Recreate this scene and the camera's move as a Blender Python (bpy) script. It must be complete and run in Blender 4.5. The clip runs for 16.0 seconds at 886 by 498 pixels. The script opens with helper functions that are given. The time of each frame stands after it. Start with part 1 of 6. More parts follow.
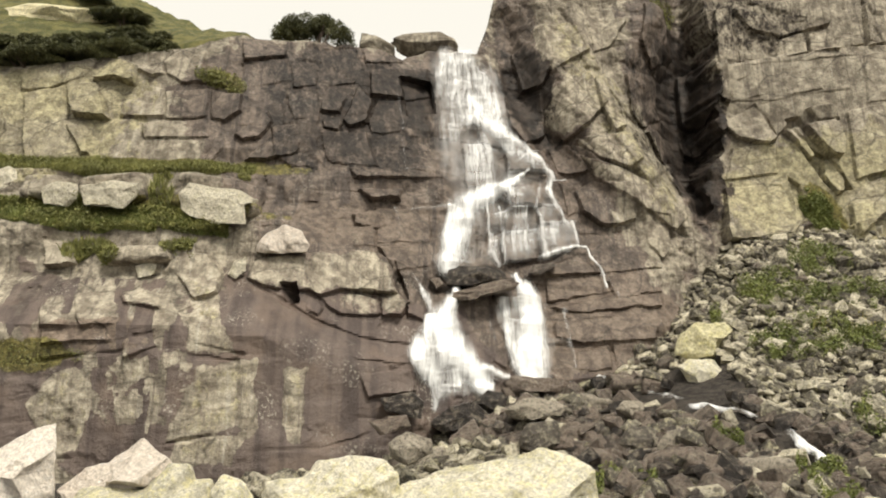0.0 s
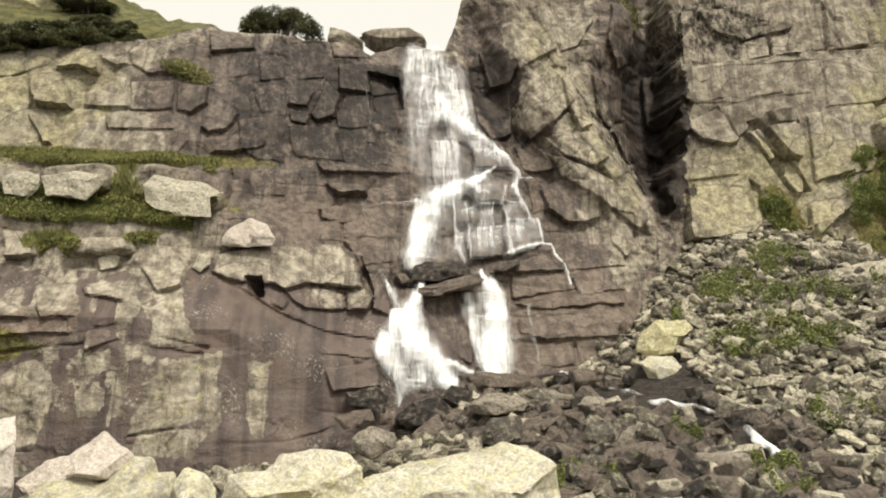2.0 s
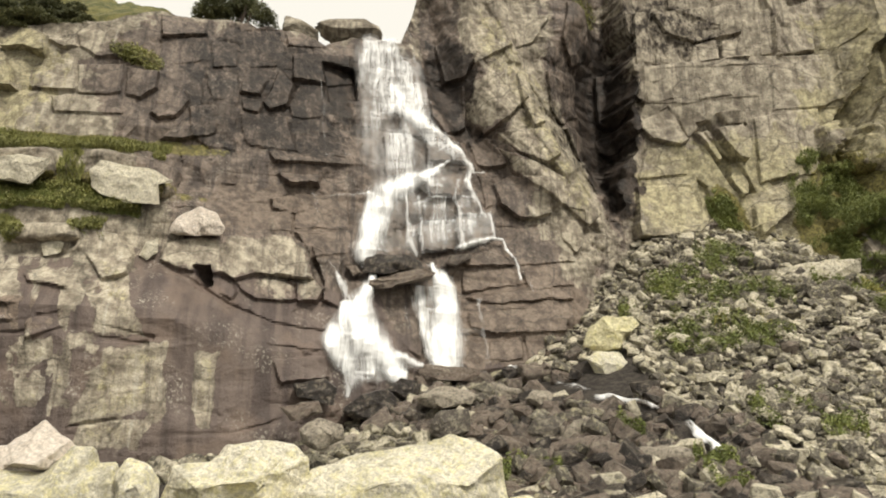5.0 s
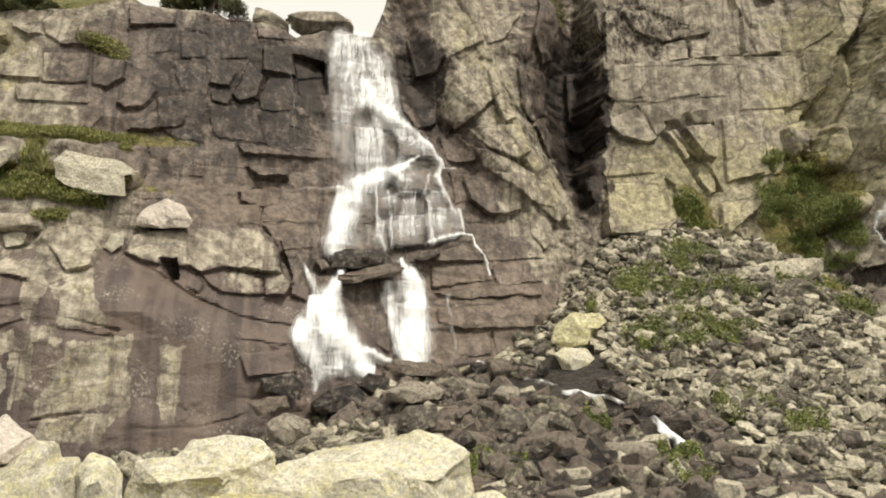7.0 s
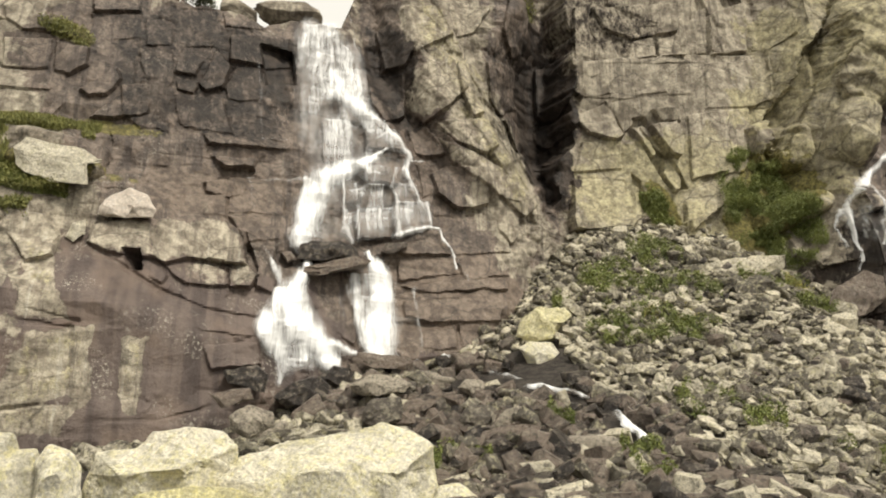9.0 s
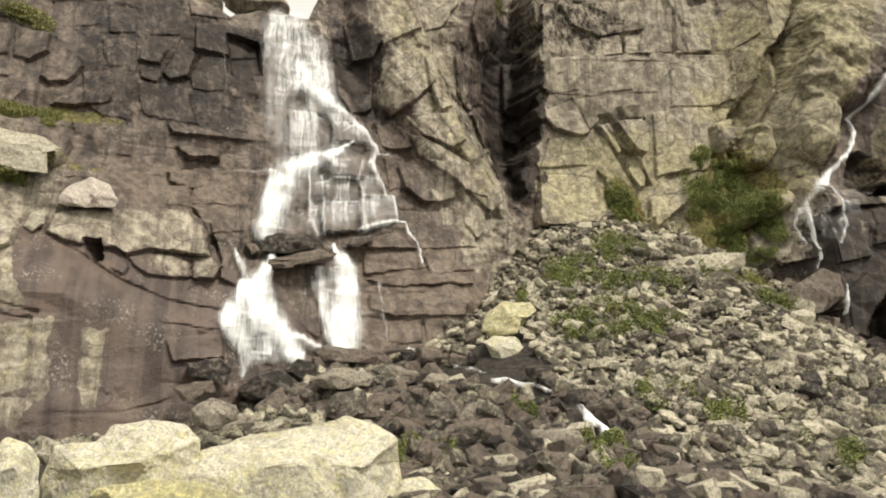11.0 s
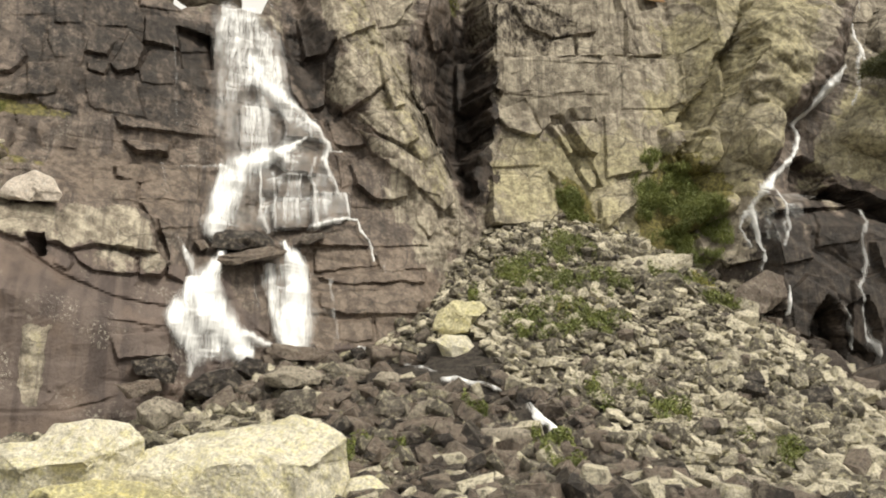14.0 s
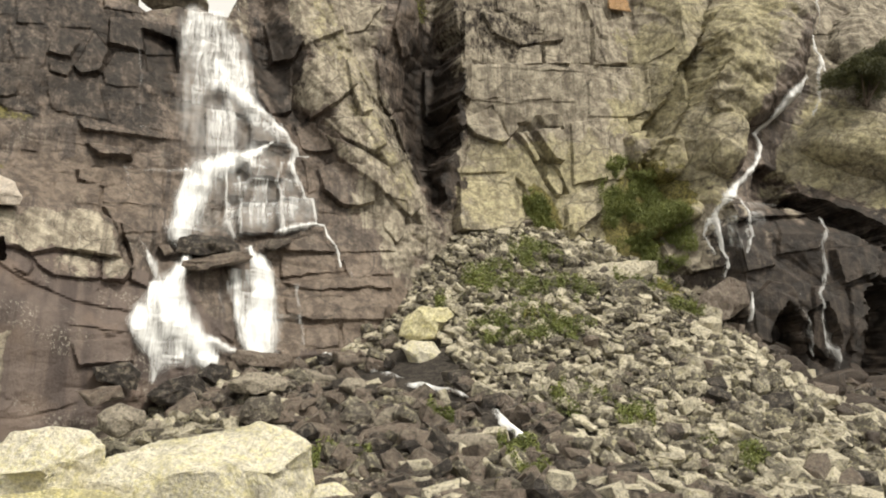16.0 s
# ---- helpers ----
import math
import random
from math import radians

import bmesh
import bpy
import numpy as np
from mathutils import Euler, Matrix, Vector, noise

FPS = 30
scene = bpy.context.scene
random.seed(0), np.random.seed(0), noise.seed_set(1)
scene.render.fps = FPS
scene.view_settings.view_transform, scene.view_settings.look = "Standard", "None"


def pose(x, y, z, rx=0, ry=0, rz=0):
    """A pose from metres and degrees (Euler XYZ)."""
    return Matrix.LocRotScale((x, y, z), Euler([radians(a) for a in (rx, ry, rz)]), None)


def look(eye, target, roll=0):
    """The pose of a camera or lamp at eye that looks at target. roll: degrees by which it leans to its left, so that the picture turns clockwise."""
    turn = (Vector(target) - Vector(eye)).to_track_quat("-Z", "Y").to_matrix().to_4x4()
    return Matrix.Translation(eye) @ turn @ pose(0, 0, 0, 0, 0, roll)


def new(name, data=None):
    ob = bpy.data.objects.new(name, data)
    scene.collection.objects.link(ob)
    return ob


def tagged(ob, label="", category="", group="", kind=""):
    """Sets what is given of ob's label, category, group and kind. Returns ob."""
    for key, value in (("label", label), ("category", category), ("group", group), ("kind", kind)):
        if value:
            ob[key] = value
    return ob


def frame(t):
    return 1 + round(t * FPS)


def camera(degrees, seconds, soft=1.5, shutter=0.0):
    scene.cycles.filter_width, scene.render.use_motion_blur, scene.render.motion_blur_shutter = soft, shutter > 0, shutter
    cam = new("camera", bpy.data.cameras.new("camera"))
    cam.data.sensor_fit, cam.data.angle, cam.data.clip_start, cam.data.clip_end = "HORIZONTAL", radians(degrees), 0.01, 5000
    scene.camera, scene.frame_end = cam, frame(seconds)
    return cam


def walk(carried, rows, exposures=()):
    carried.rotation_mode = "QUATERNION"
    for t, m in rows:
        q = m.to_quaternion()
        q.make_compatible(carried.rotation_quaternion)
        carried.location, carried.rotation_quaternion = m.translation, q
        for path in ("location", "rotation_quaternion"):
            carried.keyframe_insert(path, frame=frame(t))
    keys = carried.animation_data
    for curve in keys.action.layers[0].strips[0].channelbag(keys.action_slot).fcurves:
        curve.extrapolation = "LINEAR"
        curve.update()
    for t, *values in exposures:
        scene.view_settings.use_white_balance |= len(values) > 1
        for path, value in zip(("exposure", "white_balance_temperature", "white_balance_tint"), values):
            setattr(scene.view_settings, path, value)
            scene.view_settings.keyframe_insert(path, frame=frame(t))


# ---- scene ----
cam = camera(54.75, 16.0, 1.95)
PATH = [
    (0.0, pose(0.000, 0.000, 1.600, 102.000, -0.000, 0.000)),
    (0.5, pose(0.006, -0.059, 1.583, 101.957, 0.048, -0.531)),
    (1.0, pose(0.008, -0.118, 1.571, 101.904, -0.023, -1.143)),
    (1.5, pose(0.006, -0.168, 1.562, 101.822, -0.126, -1.740)),
    (2.0, pose(0.009, -0.199, 1.548, 101.740, -0.221, -2.358)),
    (2.5, pose(0.011, -0.222, 1.538, 101.671, -0.330, -2.932)),
    (3.0, pose(0.010, -0.235, 1.531, 101.591, -0.422, -3.528)),
    (3.5, pose(0.009, -0.250, 1.521, 101.527, -0.507, -4.088)),
    (4.0, pose(0.013, -0.255, 1.515, 101.458, -0.601, -4.657)),
    (6.5, pose(0.046, -0.239, 1.525, 101.141, -0.819, -7.291)),
    (7.0, pose(0.047, -0.247, 1.528, 101.045, -0.890, -7.833)),
    (7.5, pose(0.048, -0.249, 1.529, 100.944, -0.949, -8.360)),
    (8.0, pose(0.063, -0.252, 1.525, 100.853, -1.003, -8.914)),
    (8.5, pose(0.084, -0.248, 1.520, 100.769, -1.072, -9.456)),
    (9.0, pose(0.096, -0.240, 1.518, 100.653, -1.134, -10.070)),
    (11.5, pose(0.056, -0.223, 1.519, 100.260, -1.365, -13.044)),
    (12.0, pose(0.062, -0.213, 1.514, 100.262, -1.388, -13.586)),
    (12.5, pose(0.076, -0.213, 1.502, 100.255, -1.367, -14.070)),
    (13.0, pose(0.094, -0.223, 1.494, 100.237, -1.360, -14.603)),
    (13.5, pose(0.110, -0.242, 1.506, 100.231, -1.337, -15.114)),
    (14.0, pose(0.132, -0.258, 1.529, 100.265, -1.334, -15.655)),
    (14.5, pose(0.140, -0.262, 1.531, 100.375, -1.286, -16.173)),
    (15.0, pose(0.144, -0.254, 1.524, 100.506, -1.234, -16.742)),
    (15.5, pose(0.151, -0.261, 1.522, 100.618, -1.194, -17.265)),
    (16.0, pose(0.164, -0.280, 1.532, 100.706, -1.173, -17.819)),
]
walk(cam, PATH)

# ---- world and light: a bright overcast sky with a hazy sun ----
SUN_EL, SUN_AZ = 54.0, 28.0
world = bpy.data.worlds.new("sky")
scene.world = world
world.use_nodes = True
wn, wl = world.node_tree.nodes, world.node_tree.links
sky = wn.new("ShaderNodeTexSky")
sky.sky_type, sky.sun_disc = "NISHITA", False
sky.sun_elevation, sky.sun_rotation = radians(SUN_EL), radians(180 - SUN_AZ)
sky.dust_density, sky.air_density = 4.0, 1.0
hue = wn.new("ShaderNodeHueSaturation")
hue.inputs["Saturation"].default_value = 0.25
cloud = wn.new("ShaderNodeMix")
cloud.data_type = "RGBA"
cloud.inputs["Factor"].default_value = 0.75
cloud.inputs["B"].default_value = (9.7, 9.2, 8.0, 1)
wl.new(sky.outputs[0], hue.inputs["Color"])
wl.new(hue.outputs[0], cloud.inputs["A"])
wl.new(cloud.outputs["Result"], wn["Background"].inputs["Color"])
wn["Background"].inputs["Strength"].default_value = 0.108
sun = new("sun", bpy.data.lights.new("sun", "SUN"))
sun.data.energy, sun.data.angle, sun.data.color = 3.0, radians(12), (1.0, 0.93, 0.80)
sun.matrix_world = look((0, 0, 0), (math.sin(radians(-SUN_AZ)), math.cos(radians(SUN_AZ)), -math.tan(radians(SUN_EL))))
scene.view_settings.exposure = 0.22


# ---- noise ----
def rnd(i, j, s):
    h = (np.asarray(i).astype(np.int64) * 374761393 + np.asarray(j).astype(np.int64) * 668265263 + s * 974634541) & 0xFFFFFFFF
    h = ((h ^ (h >> 13)) * 1274126177) & 0xFFFFFFFF
    h = ((h ^ (h >> 16)) * 2246822519) & 0xFFFFFFFF
    return ((h ^ (h >> 15)) & 0xFFFFFF) / float(0xFFFFFF)


def vnoise(u, v, s=0):
    iu, iv = np.floor(u), np.floor(v)
    fu, fv = u - iu, v - iv
    fu, fv = fu * fu * (3 - 2 * fu), fv * fv * (3 - 2 * fv)
    a, b = rnd(iu, iv, s), rnd(iu + 1, iv, s)
    c, d = rnd(iu, iv + 1, s), rnd(iu + 1, iv + 1, s)
    return (a + (b - a) * fu) * (1 - fv) + (c + (d - c) * fu) * fv - 0.5


def fbm(u, v, s=0, octaves=4, gain=0.5):
    out, amp = 0, 1.0
    for k in range(octaves):
        out = out + amp * vnoise(u, v, s + 17 * k)
        u, v, amp = u * 2.03 + 5.1, v * 2.03 + 1.7, amp * gain
    return out


def facets(u, v, s, tilt=0.5, steep=3.0, spread=1.0, flat=0.36):
    """Flat-topped blocks that lean at random and meet in sharp edges; about one high for spread 1."""
    u, v = np.asarray(u, float), np.asarray(v, float)
    iu, iv = np.floor(u), np.floor(v)
    h = np.full(u.shape, -99.0)
    for a in (-1, 0, 1):
        for b in (-1, 0, 1):
            i, j = iu + a, iv + b
            x = u - (i + 0.5 + (rnd(i, j, s) - 0.5) * 0.8)
            y = v - (j + 0.5 + (rnd(i, j, s + 1) - 0.5) * 0.8)
            k = (rnd(i, j, s + 6) - 0.5) * 0.9
            d = np.maximum(abs(x + k * y), abs(y - 0.5 * k * x))
            p = rnd(i, j, s + 2) * spread + (rnd(i, j, s + 3) - 0.5) * 2 * tilt * x + (rnd(i, j, s + 4) - 0.5) * 2 * tilt * y
            p = p - steep * np.maximum(d - flat - 0.25 * rnd(i, j, s + 5), 0)
            h = np.maximum(h, p)
    return np.maximum(h, 0.1)


def sm(a, b, x):
    t = np.clip((np.asarray(x, float) - a) / (b - a), 0, 1)
    return t * t * (3 - 2 * t)


def blob(x, z, cx, cz, rx, rz, turn=0.0, edge=0.35, box=2.0):
    """1 inside an ellipse, 0 outside, with a ragged border."""
    c, s = math.cos(radians(turn)), math.sin(radians(turn))
    u, v = ((x - cx) * c + (z - cz) * s) / rx, (-(x - cx) * s + (z - cz) * c) / rz
    r = (abs(u) ** box + abs(v) ** box) ** (1 / box) + 0.45 * fbm(x * 0.5, z * 0.5, 31) + 0.25 * fbm(x * 2.1, z * 2.1, 32)
    return 1 - sm(1 - edge, 1 + edge, r)


def line(v, pairs):
    """A bent line through pairs of (where, value)."""
    a = np.array(pairs, float)
    return np.interp(v, a[:, 0], a[:, 1])


# ---- materials ----
class Nodes:
    def __init__(self, name):
        self.m = bpy.data.materials.new(name)
        self.m.use_nodes = True
        self.n, self.l = self.m.node_tree.nodes, self.m.node_tree.links
        self.bsdf = self.n["Principled BSDF"]
        self.pos = self.n.new("ShaderNodeNewGeometry").outputs["Position"]

    def put(self, socket, value):
        if hasattr(value, "is_linked"):
            self.l.new(value, socket)
        else:
            socket.default_value = value

    def noise(self, scale, detail=4, rough=0.55, stretch=(1, 1, 1), vector=None, distort=0.0, lean=0.0):
        mp = self.n.new("ShaderNodeMapping")
        mp.inputs["Scale"].default_value = stretch
        mp.inputs["Rotation"].default_value = (0, radians(lean), 0)
        self.l.new(vector or self.pos, mp.inputs["Vector"])
        t = self.n.new("ShaderNodeTexNoise")
        t.inputs["Scale"].default_value, t.inputs["Detail"].default_value = scale, detail
        t.inputs["Roughness"].default_value, t.inputs["Distortion"].default_value = rough, distort
        self.l.new(mp.outputs[0], t.inputs["Vector"])
        return t.outputs["Fac"]

    def ramp(self, fac, lo, hi, a=0.0, b=1.0):
        r = self.n.new("ShaderNodeMapRange")
        r.interpolation_type = "SMOOTHSTEP"
        self.put(r.inputs["Value"], fac)
        for k, v in (("From Min", lo), ("From Max", hi), ("To Min", a), ("To Max", b)):
            r.inputs[k].default_value = v
        return r.outputs["Result"]

    def math(self, op, a, b=0.0):
        m = self.n.new("ShaderNodeMath")
        m.operation = op
        self.put(m.inputs[0], a)
        self.put(m.inputs[1], b)
        return m.outputs[0]

    def mix(self, fac, a, b):
        m = self.n.new("ShaderNodeMix")
        m.data_type = "RGBA"
        self.put(m.inputs["Factor"], fac)
        self.put(m.inputs["A"], a if hasattr(a, "is_linked") else (*a, 1))
        self.put(m.inputs["B"], b if hasattr(b, "is_linked") else (*b, 1))
        return m.outputs["Result"]

    def attr(self, name, part="Fac"):
        a = self.n.new("ShaderNodeAttribute")
        a.attribute_name = name
        return a.outputs[part]

    def random(self):
        return self.n.new("ShaderNodeObjectInfo").outputs["Random"]

    def island(self):
        return self.n.new("ShaderNodeNewGeometry").outputs["Random Per Island"]

    def mottle(self, col, scale, amount):
        m = self.n.new("ShaderNodeMix")
        m.data_type, m.blend_type = "RGBA", "MULTIPLY"
        m.inputs["Factor"].default_value = 1.0
        shade = self.ramp(self.noise(scale, 3, 0.7), 0.36, 0.64, 1 - amount, 1 + amount)
        grey = self.n.new("ShaderNodeCombineColor")
        for k in ("Red", "Green", "Blue"):
            self.l.new(shade, grey.inputs[k])
        self.put(m.inputs["A"], col)
        self.l.new(grey.outputs[0], m.inputs["B"])
        return m.outputs["Result"]

    def tinge(self, col, amount, share):
        m = self.n.new("ShaderNodeMix")
        m.data_type, m.blend_type = "RGBA", "MULTIPLY"
        m.inputs["Factor"].default_value = 1.0
        grey = self.n.new("ShaderNodeCombineColor")
        for k in ("Red", "Green", "Blue"):
            self.l.new(self.math("ADD", 1.0, self.math("MULTIPLY", amount, share)), grey.inputs[k])
        self.put(m.inputs["A"], col)
        self.l.new(grey.outputs[0], m.inputs["B"])
        return m.outputs["Result"]

    def bump(self, height, strength, distance):
        b = self.n.new("ShaderNodeBump")
        b.inputs["Strength"].default_value, b.inputs["Distance"].default_value = strength, distance
        self.put(b.inputs["Height"], height)
        self.l.new(b.outputs[0], self.bsdf.inputs["Normal"])

    def done(self, color, rough=0.8):
        self.put(self.bsdf.inputs["Base Color"], color if hasattr(color, "is_linked") else (*color, 1))
        self.put(self.bsdf.inputs["Roughness"], rough)
        return self.m


def cliff_material():
    k = Nodes("granite_cliff")
    grain, patch, big = k.noise(9, 6, 0.7), k.noise(1.3, 5, 0.6), k.noise(0.28, 4)
    streak = k.noise(1.0, 6, 0.65, (2.4, 0.5, 0.15), None, 0.25, 10)
    dry = k.mix(k.ramp(patch, 0.36, 0.62), (0.15, 0.128, 0.10), (0.34, 0.305, 0.24))
    dry = k.mix(k.ramp(streak, 0.5, 0.66, 0, 0.75), dry, (0.115, 0.098, 0.08))
    dry = k.mix(k.ramp(streak, 0.42, 0.28, 0, 0.5), dry, (0.44, 0.42, 0.36))
    lich = k.mix(k.ramp(k.noise(1.9, 6, 0.7), 0.4, 0.6), (0.19, 0.168, 0.108), (0.37, 0.335, 0.21))
    lich = k.mix(k.ramp(big, 0.45, 0.62, 0, 0.55), lich, dry)
    fleck = k.ramp(k.noise(14, 5, 0.75), 0.56, 0.66, 0, 0.55)
    lich = k.mix(fleck, lich, (0.56, 0.53, 0.44))
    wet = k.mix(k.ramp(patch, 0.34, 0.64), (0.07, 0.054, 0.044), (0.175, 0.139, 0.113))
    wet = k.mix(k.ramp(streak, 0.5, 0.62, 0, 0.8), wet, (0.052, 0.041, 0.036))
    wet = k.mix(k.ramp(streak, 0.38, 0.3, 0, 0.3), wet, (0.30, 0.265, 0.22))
    speck = k.math("MULTIPLY", k.ramp(k.noise(6.5, 6, 0.75), 0.53, 0.62), k.ramp(k.noise(0.5, 3), 0.5, 0.66))
    wet = k.mix(k.math("MULTIPLY", speck, 0.6), wet, (0.36, 0.33, 0.28))
    rust = k.mix(k.ramp(patch, 0.35, 0.6), (0.095, 0.072, 0.057), (0.18, 0.142, 0.112))
    jag = k.math("MULTIPLY", k.math("SUBTRACT", k.noise(2.6, 8, 0.8, (1, 1, 0.6)), 0.5), 1.3)

    def zone(name):
        return k.ramp(k.math("ADD", k.attr(name), jag), 0.41, 0.59)

    col = k.mix(zone("lichen"), dry, lich)
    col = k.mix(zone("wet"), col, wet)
    col = k.mix(zone("rust"), col, rust)
    # near-black growth; its zones also paint the shade of gully and hollows
    algae_shade = k.mix(k.ramp(patch, 0.4, 0.62), (0.014, 0.0105, 0.0085), (0.044, 0.033, 0.026))
    col = k.mix(k.math("MULTIPLY", zone("algae_shade"), k.ramp(streak, 0.36, 0.5, 0.75, 1.0)), col, algae_shade)
    moss = k.mix(k.ramp(k.noise(6, 4), 0.35, 0.65), (0.085, 0.075, 0.026), (0.17, 0.15, 0.05))
    col = k.mix(zone("moss"), col, moss)
    for size, stretch, share in ((0.36, (1, 1, 1.5), 0.6), (0.95, (1, 1, 1.7), 0.4)):
        mp = k.n.new("ShaderNodeMapping")
        mp.inputs["Scale"].default_value = stretch
        warp = k.n.new("ShaderNodeVectorMath")
        warp.operation = "MULTIPLY_ADD"
        turb = k.n.new("ShaderNodeTexNoise")
        turb.inputs["Scale"].default_value, turb.inputs["Detail"].default_value = 0.7, 5
        k.l.new(k.pos, turb.inputs["Vector"])
        k.l.new(turb.outputs["Color"], warp.inputs[0])
        warp.inputs[1].default_value = (1.3, 1.3, 1.3)
        k.l.new(k.pos, warp.inputs[2])
        k.l.new(warp.outputs[0], mp.inputs["Vector"])
        vor = k.n.new("ShaderNodeTexVoronoi")
        vor.feature = "DISTANCE_TO_EDGE"
        vor.inputs["Scale"].default_value = size
        k.l.new(mp.outputs[0], vor.inputs["Vector"])
        gap = k.ramp(k.math("ADD", vor.outputs["Distance"], k.math("MULTIPLY", grain, 0.04)), 0.055, 0.02, 0, share)
        col = k.mix(k.math("MULTIPLY", gap, k.ramp(big, 0.35, 0.6)), col, (0.035, 0.03, 0.025))
    col = k.mix(k.ramp(grain, 0.55, 0.75, 0, 0.4), col, (0.07, 0.062, 0.052))
    col = k.mix(k.math("MULTIPLY", k.ramp(grain, 0.42, 0.25, 0, 0.4), k.ramp(k.attr("algae_shade"), 0.2, 0.7, 1, 0.15)), col, (0.52, 0.50, 0.43))
    col = k.mottle(k.mottle(col, 11, 0.10), 3.0, 0.20)
    # tone holds stains and the painted shade of recessed plates
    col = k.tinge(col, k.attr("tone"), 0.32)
    film = k.noise(0.9, 4, 0.55, (1.6, 0.4, 0.12), None, 0.2, 12)
    slick = k.mix(k.ramp(film, 0.36, 0.62), (0.066, 0.050, 0.046), (0.138, 0.107, 0.093))
    slick = k.mix(k.ramp(k.noise(0.45, 3), 0.5, 0.65, 0, 0.5), slick, (0.19, 0.14, 0.11))
    slick = k.mix(k.math("MULTIPLY", speck, 0.8), slick, (0.42, 0.39, 0.33))
    thin = k.math("ADD", k.attr("slick"), k.math("MULTIPLY", jag, 0.6))
    col = k.mix(k.math("MULTIPLY", k.ramp(thin, 0.44, 0.56, 0, 0.85), k.ramp(k.attr("moss"), 0.2, 0.6, 1, 0)), col, slick)
    k.bump(k.math("ADD", k.math("MULTIPLY", grain, 0.5), patch), 0.9, 0.12)
    k.bsdf.inputs["Specular IOR Level"].default_value = 0.32
    return k.done(col, k.ramp(k.attr("wet"), 0.2, 0.8, 0.9, 0.58))


def stone_material(name, a, b, spots, wet=0.0, speck=1.0, bold=0.0):
    k = Nodes(name)
    grain, patch = k.noise(11, 6, 0.7), k.noise(2.2, 5, 0.6)
    var = k.math("ADD", k.math("MULTIPLY", k.random(), 0.5), k.math("MULTIPLY", k.island(), 0.5))
    col = k.mix(k.ramp(k.math("ADD", patch, k.math("MULTIPLY", k.math("SUBTRACT", var, 0.5), 2.2)), 0.22, 0.78), a, b)
    col = k.mix(k.ramp(k.noise(3.2, 8, 0.75), 0.50, 0.62, 0, 0.8), col, spots)
    col = k.mix(k.ramp(k.noise(6, 7, 0.8), 0.5, 0.6, 0, 0.7 * speck), col, tuple(0.5 * c for c in a))
    col = k.mix(k.ramp(k.noise(5, 7, 0.8, vector=None), 0.44, 0.36, 0, 0.6), col, tuple(min(0.75, 1.25 * c) for c in b))
    col = k.mix(k.ramp(grain, 0.54, 0.72, 0, 0.6 * speck), col, tuple(0.3 * c for c in a))
    if bold:
        col = k.mix(k.ramp(k.noise(0.9, 5, 0.65), 0.52, 0.62, 0, 0.55 * bold), col, tuple(0.6 * c for c in a))
        crust = k.math("MULTIPLY", k.ramp(k.noise(0.8, 4, 0.6, (1.2, 1.1, 0.9)), 0.44, 0.56), k.ramp(k.noise(7.5, 6, 0.75), 0.47, 0.55))
        col = k.mix(k.math("MULTIPLY", crust, 0.8 * bold), col, (0.70, 0.65, 0.36))
    col = k.mottle(col, 9, 0.16)
    k.bump(k.math("ADD", grain, patch), 1.0, 0.12)
    return k.done(col, 0.85 - 0.55 * wet)


def leaf_material(name, a, b):
    k = Nodes(name)
    col = k.mix(k.ramp(k.island(), 0.0, 1.0), a, b)
    k.bsdf.inputs["Subsurface Weight"].default_value = 0.0
    return k.done(k.mix(k.ramp(k.noise(0.9, 3), 0.4, 0.6, 0, 0.5), col, tuple(0.7 * c for c in a)), 0.6)


def ground_material():
    k = Nodes("gravel_and_earth")
    col = k.mix(k.ramp(k.noise(3, 6, 0.7), 0.4, 0.6), (0.02, 0.016, 0.013), (0.06, 0.05, 0.04))
    k.bump(k.noise(6, 6, 0.7), 1.0, 0.15)
    return k.done(col, 0.9)


def water_material():
    k = Nodes("white_water")
    flow = k.n.new("ShaderNodeAttribute")
    flow.attribute_name = "flow"
    st = k.noise(1.0, 6, 0.62, (2.6, 0.30, 1), flow.outputs["Vector"], 0.5)
    fine = k.noise(1.0, 5, 0.65, (13, 0.9, 1), flow.outputs["Vector"], 0.4)
    puff = k.noise(1.3, 5, 0.62, (1, 1, 1), flow.outputs["Vector"], 0.5)
    swing = k.math("MULTIPLY", k.math("SUBTRACT", st, 0.5), 1.0)
    swing = k.math("ADD", swing, k.math("MULTIPLY", k.math("SUBTRACT", fine, 0.5), 0.9))
    swing = k.math("ADD", swing, k.math("MULTIPLY", k.math("SUBTRACT", puff, 0.5), 0.6))
    cover = k.math("ADD", k.attr("dens"), k.math("MULTIPLY", swing, k.ramp(k.attr("dens"), 0.1, 0.6, 0.45, 1.0)))
    alpha = k.ramp(cover, -0.02, 1.0)
    k.put(k.bsdf.inputs["Alpha"], alpha)
    k.bsdf.inputs["Transmission Weight"].default_value = 0.0
    return k.done((0.84, 0.85, 0.85), 0.4)


MAT_CLIFF = cliff_material()
MAT_STONE = stone_material("lichened_granite_stone", (0.095, 0.083, 0.065), (0.61, 0.56, 0.435), (0.46, 0.425, 0.275))
MAT_DARK = stone_material("wet_granite_stone", (0.024, 0.019, 0.016), (0.18, 0.143, 0.114), (0.27, 0.235, 0.185), 1.0)
MAT_PALE = stone_material("pale_lichened_granite", (0.45, 0.42, 0.325), (0.76, 0.715, 0.58), (0.68, 0.63, 0.36), 0.0, 0.75, 0.75)
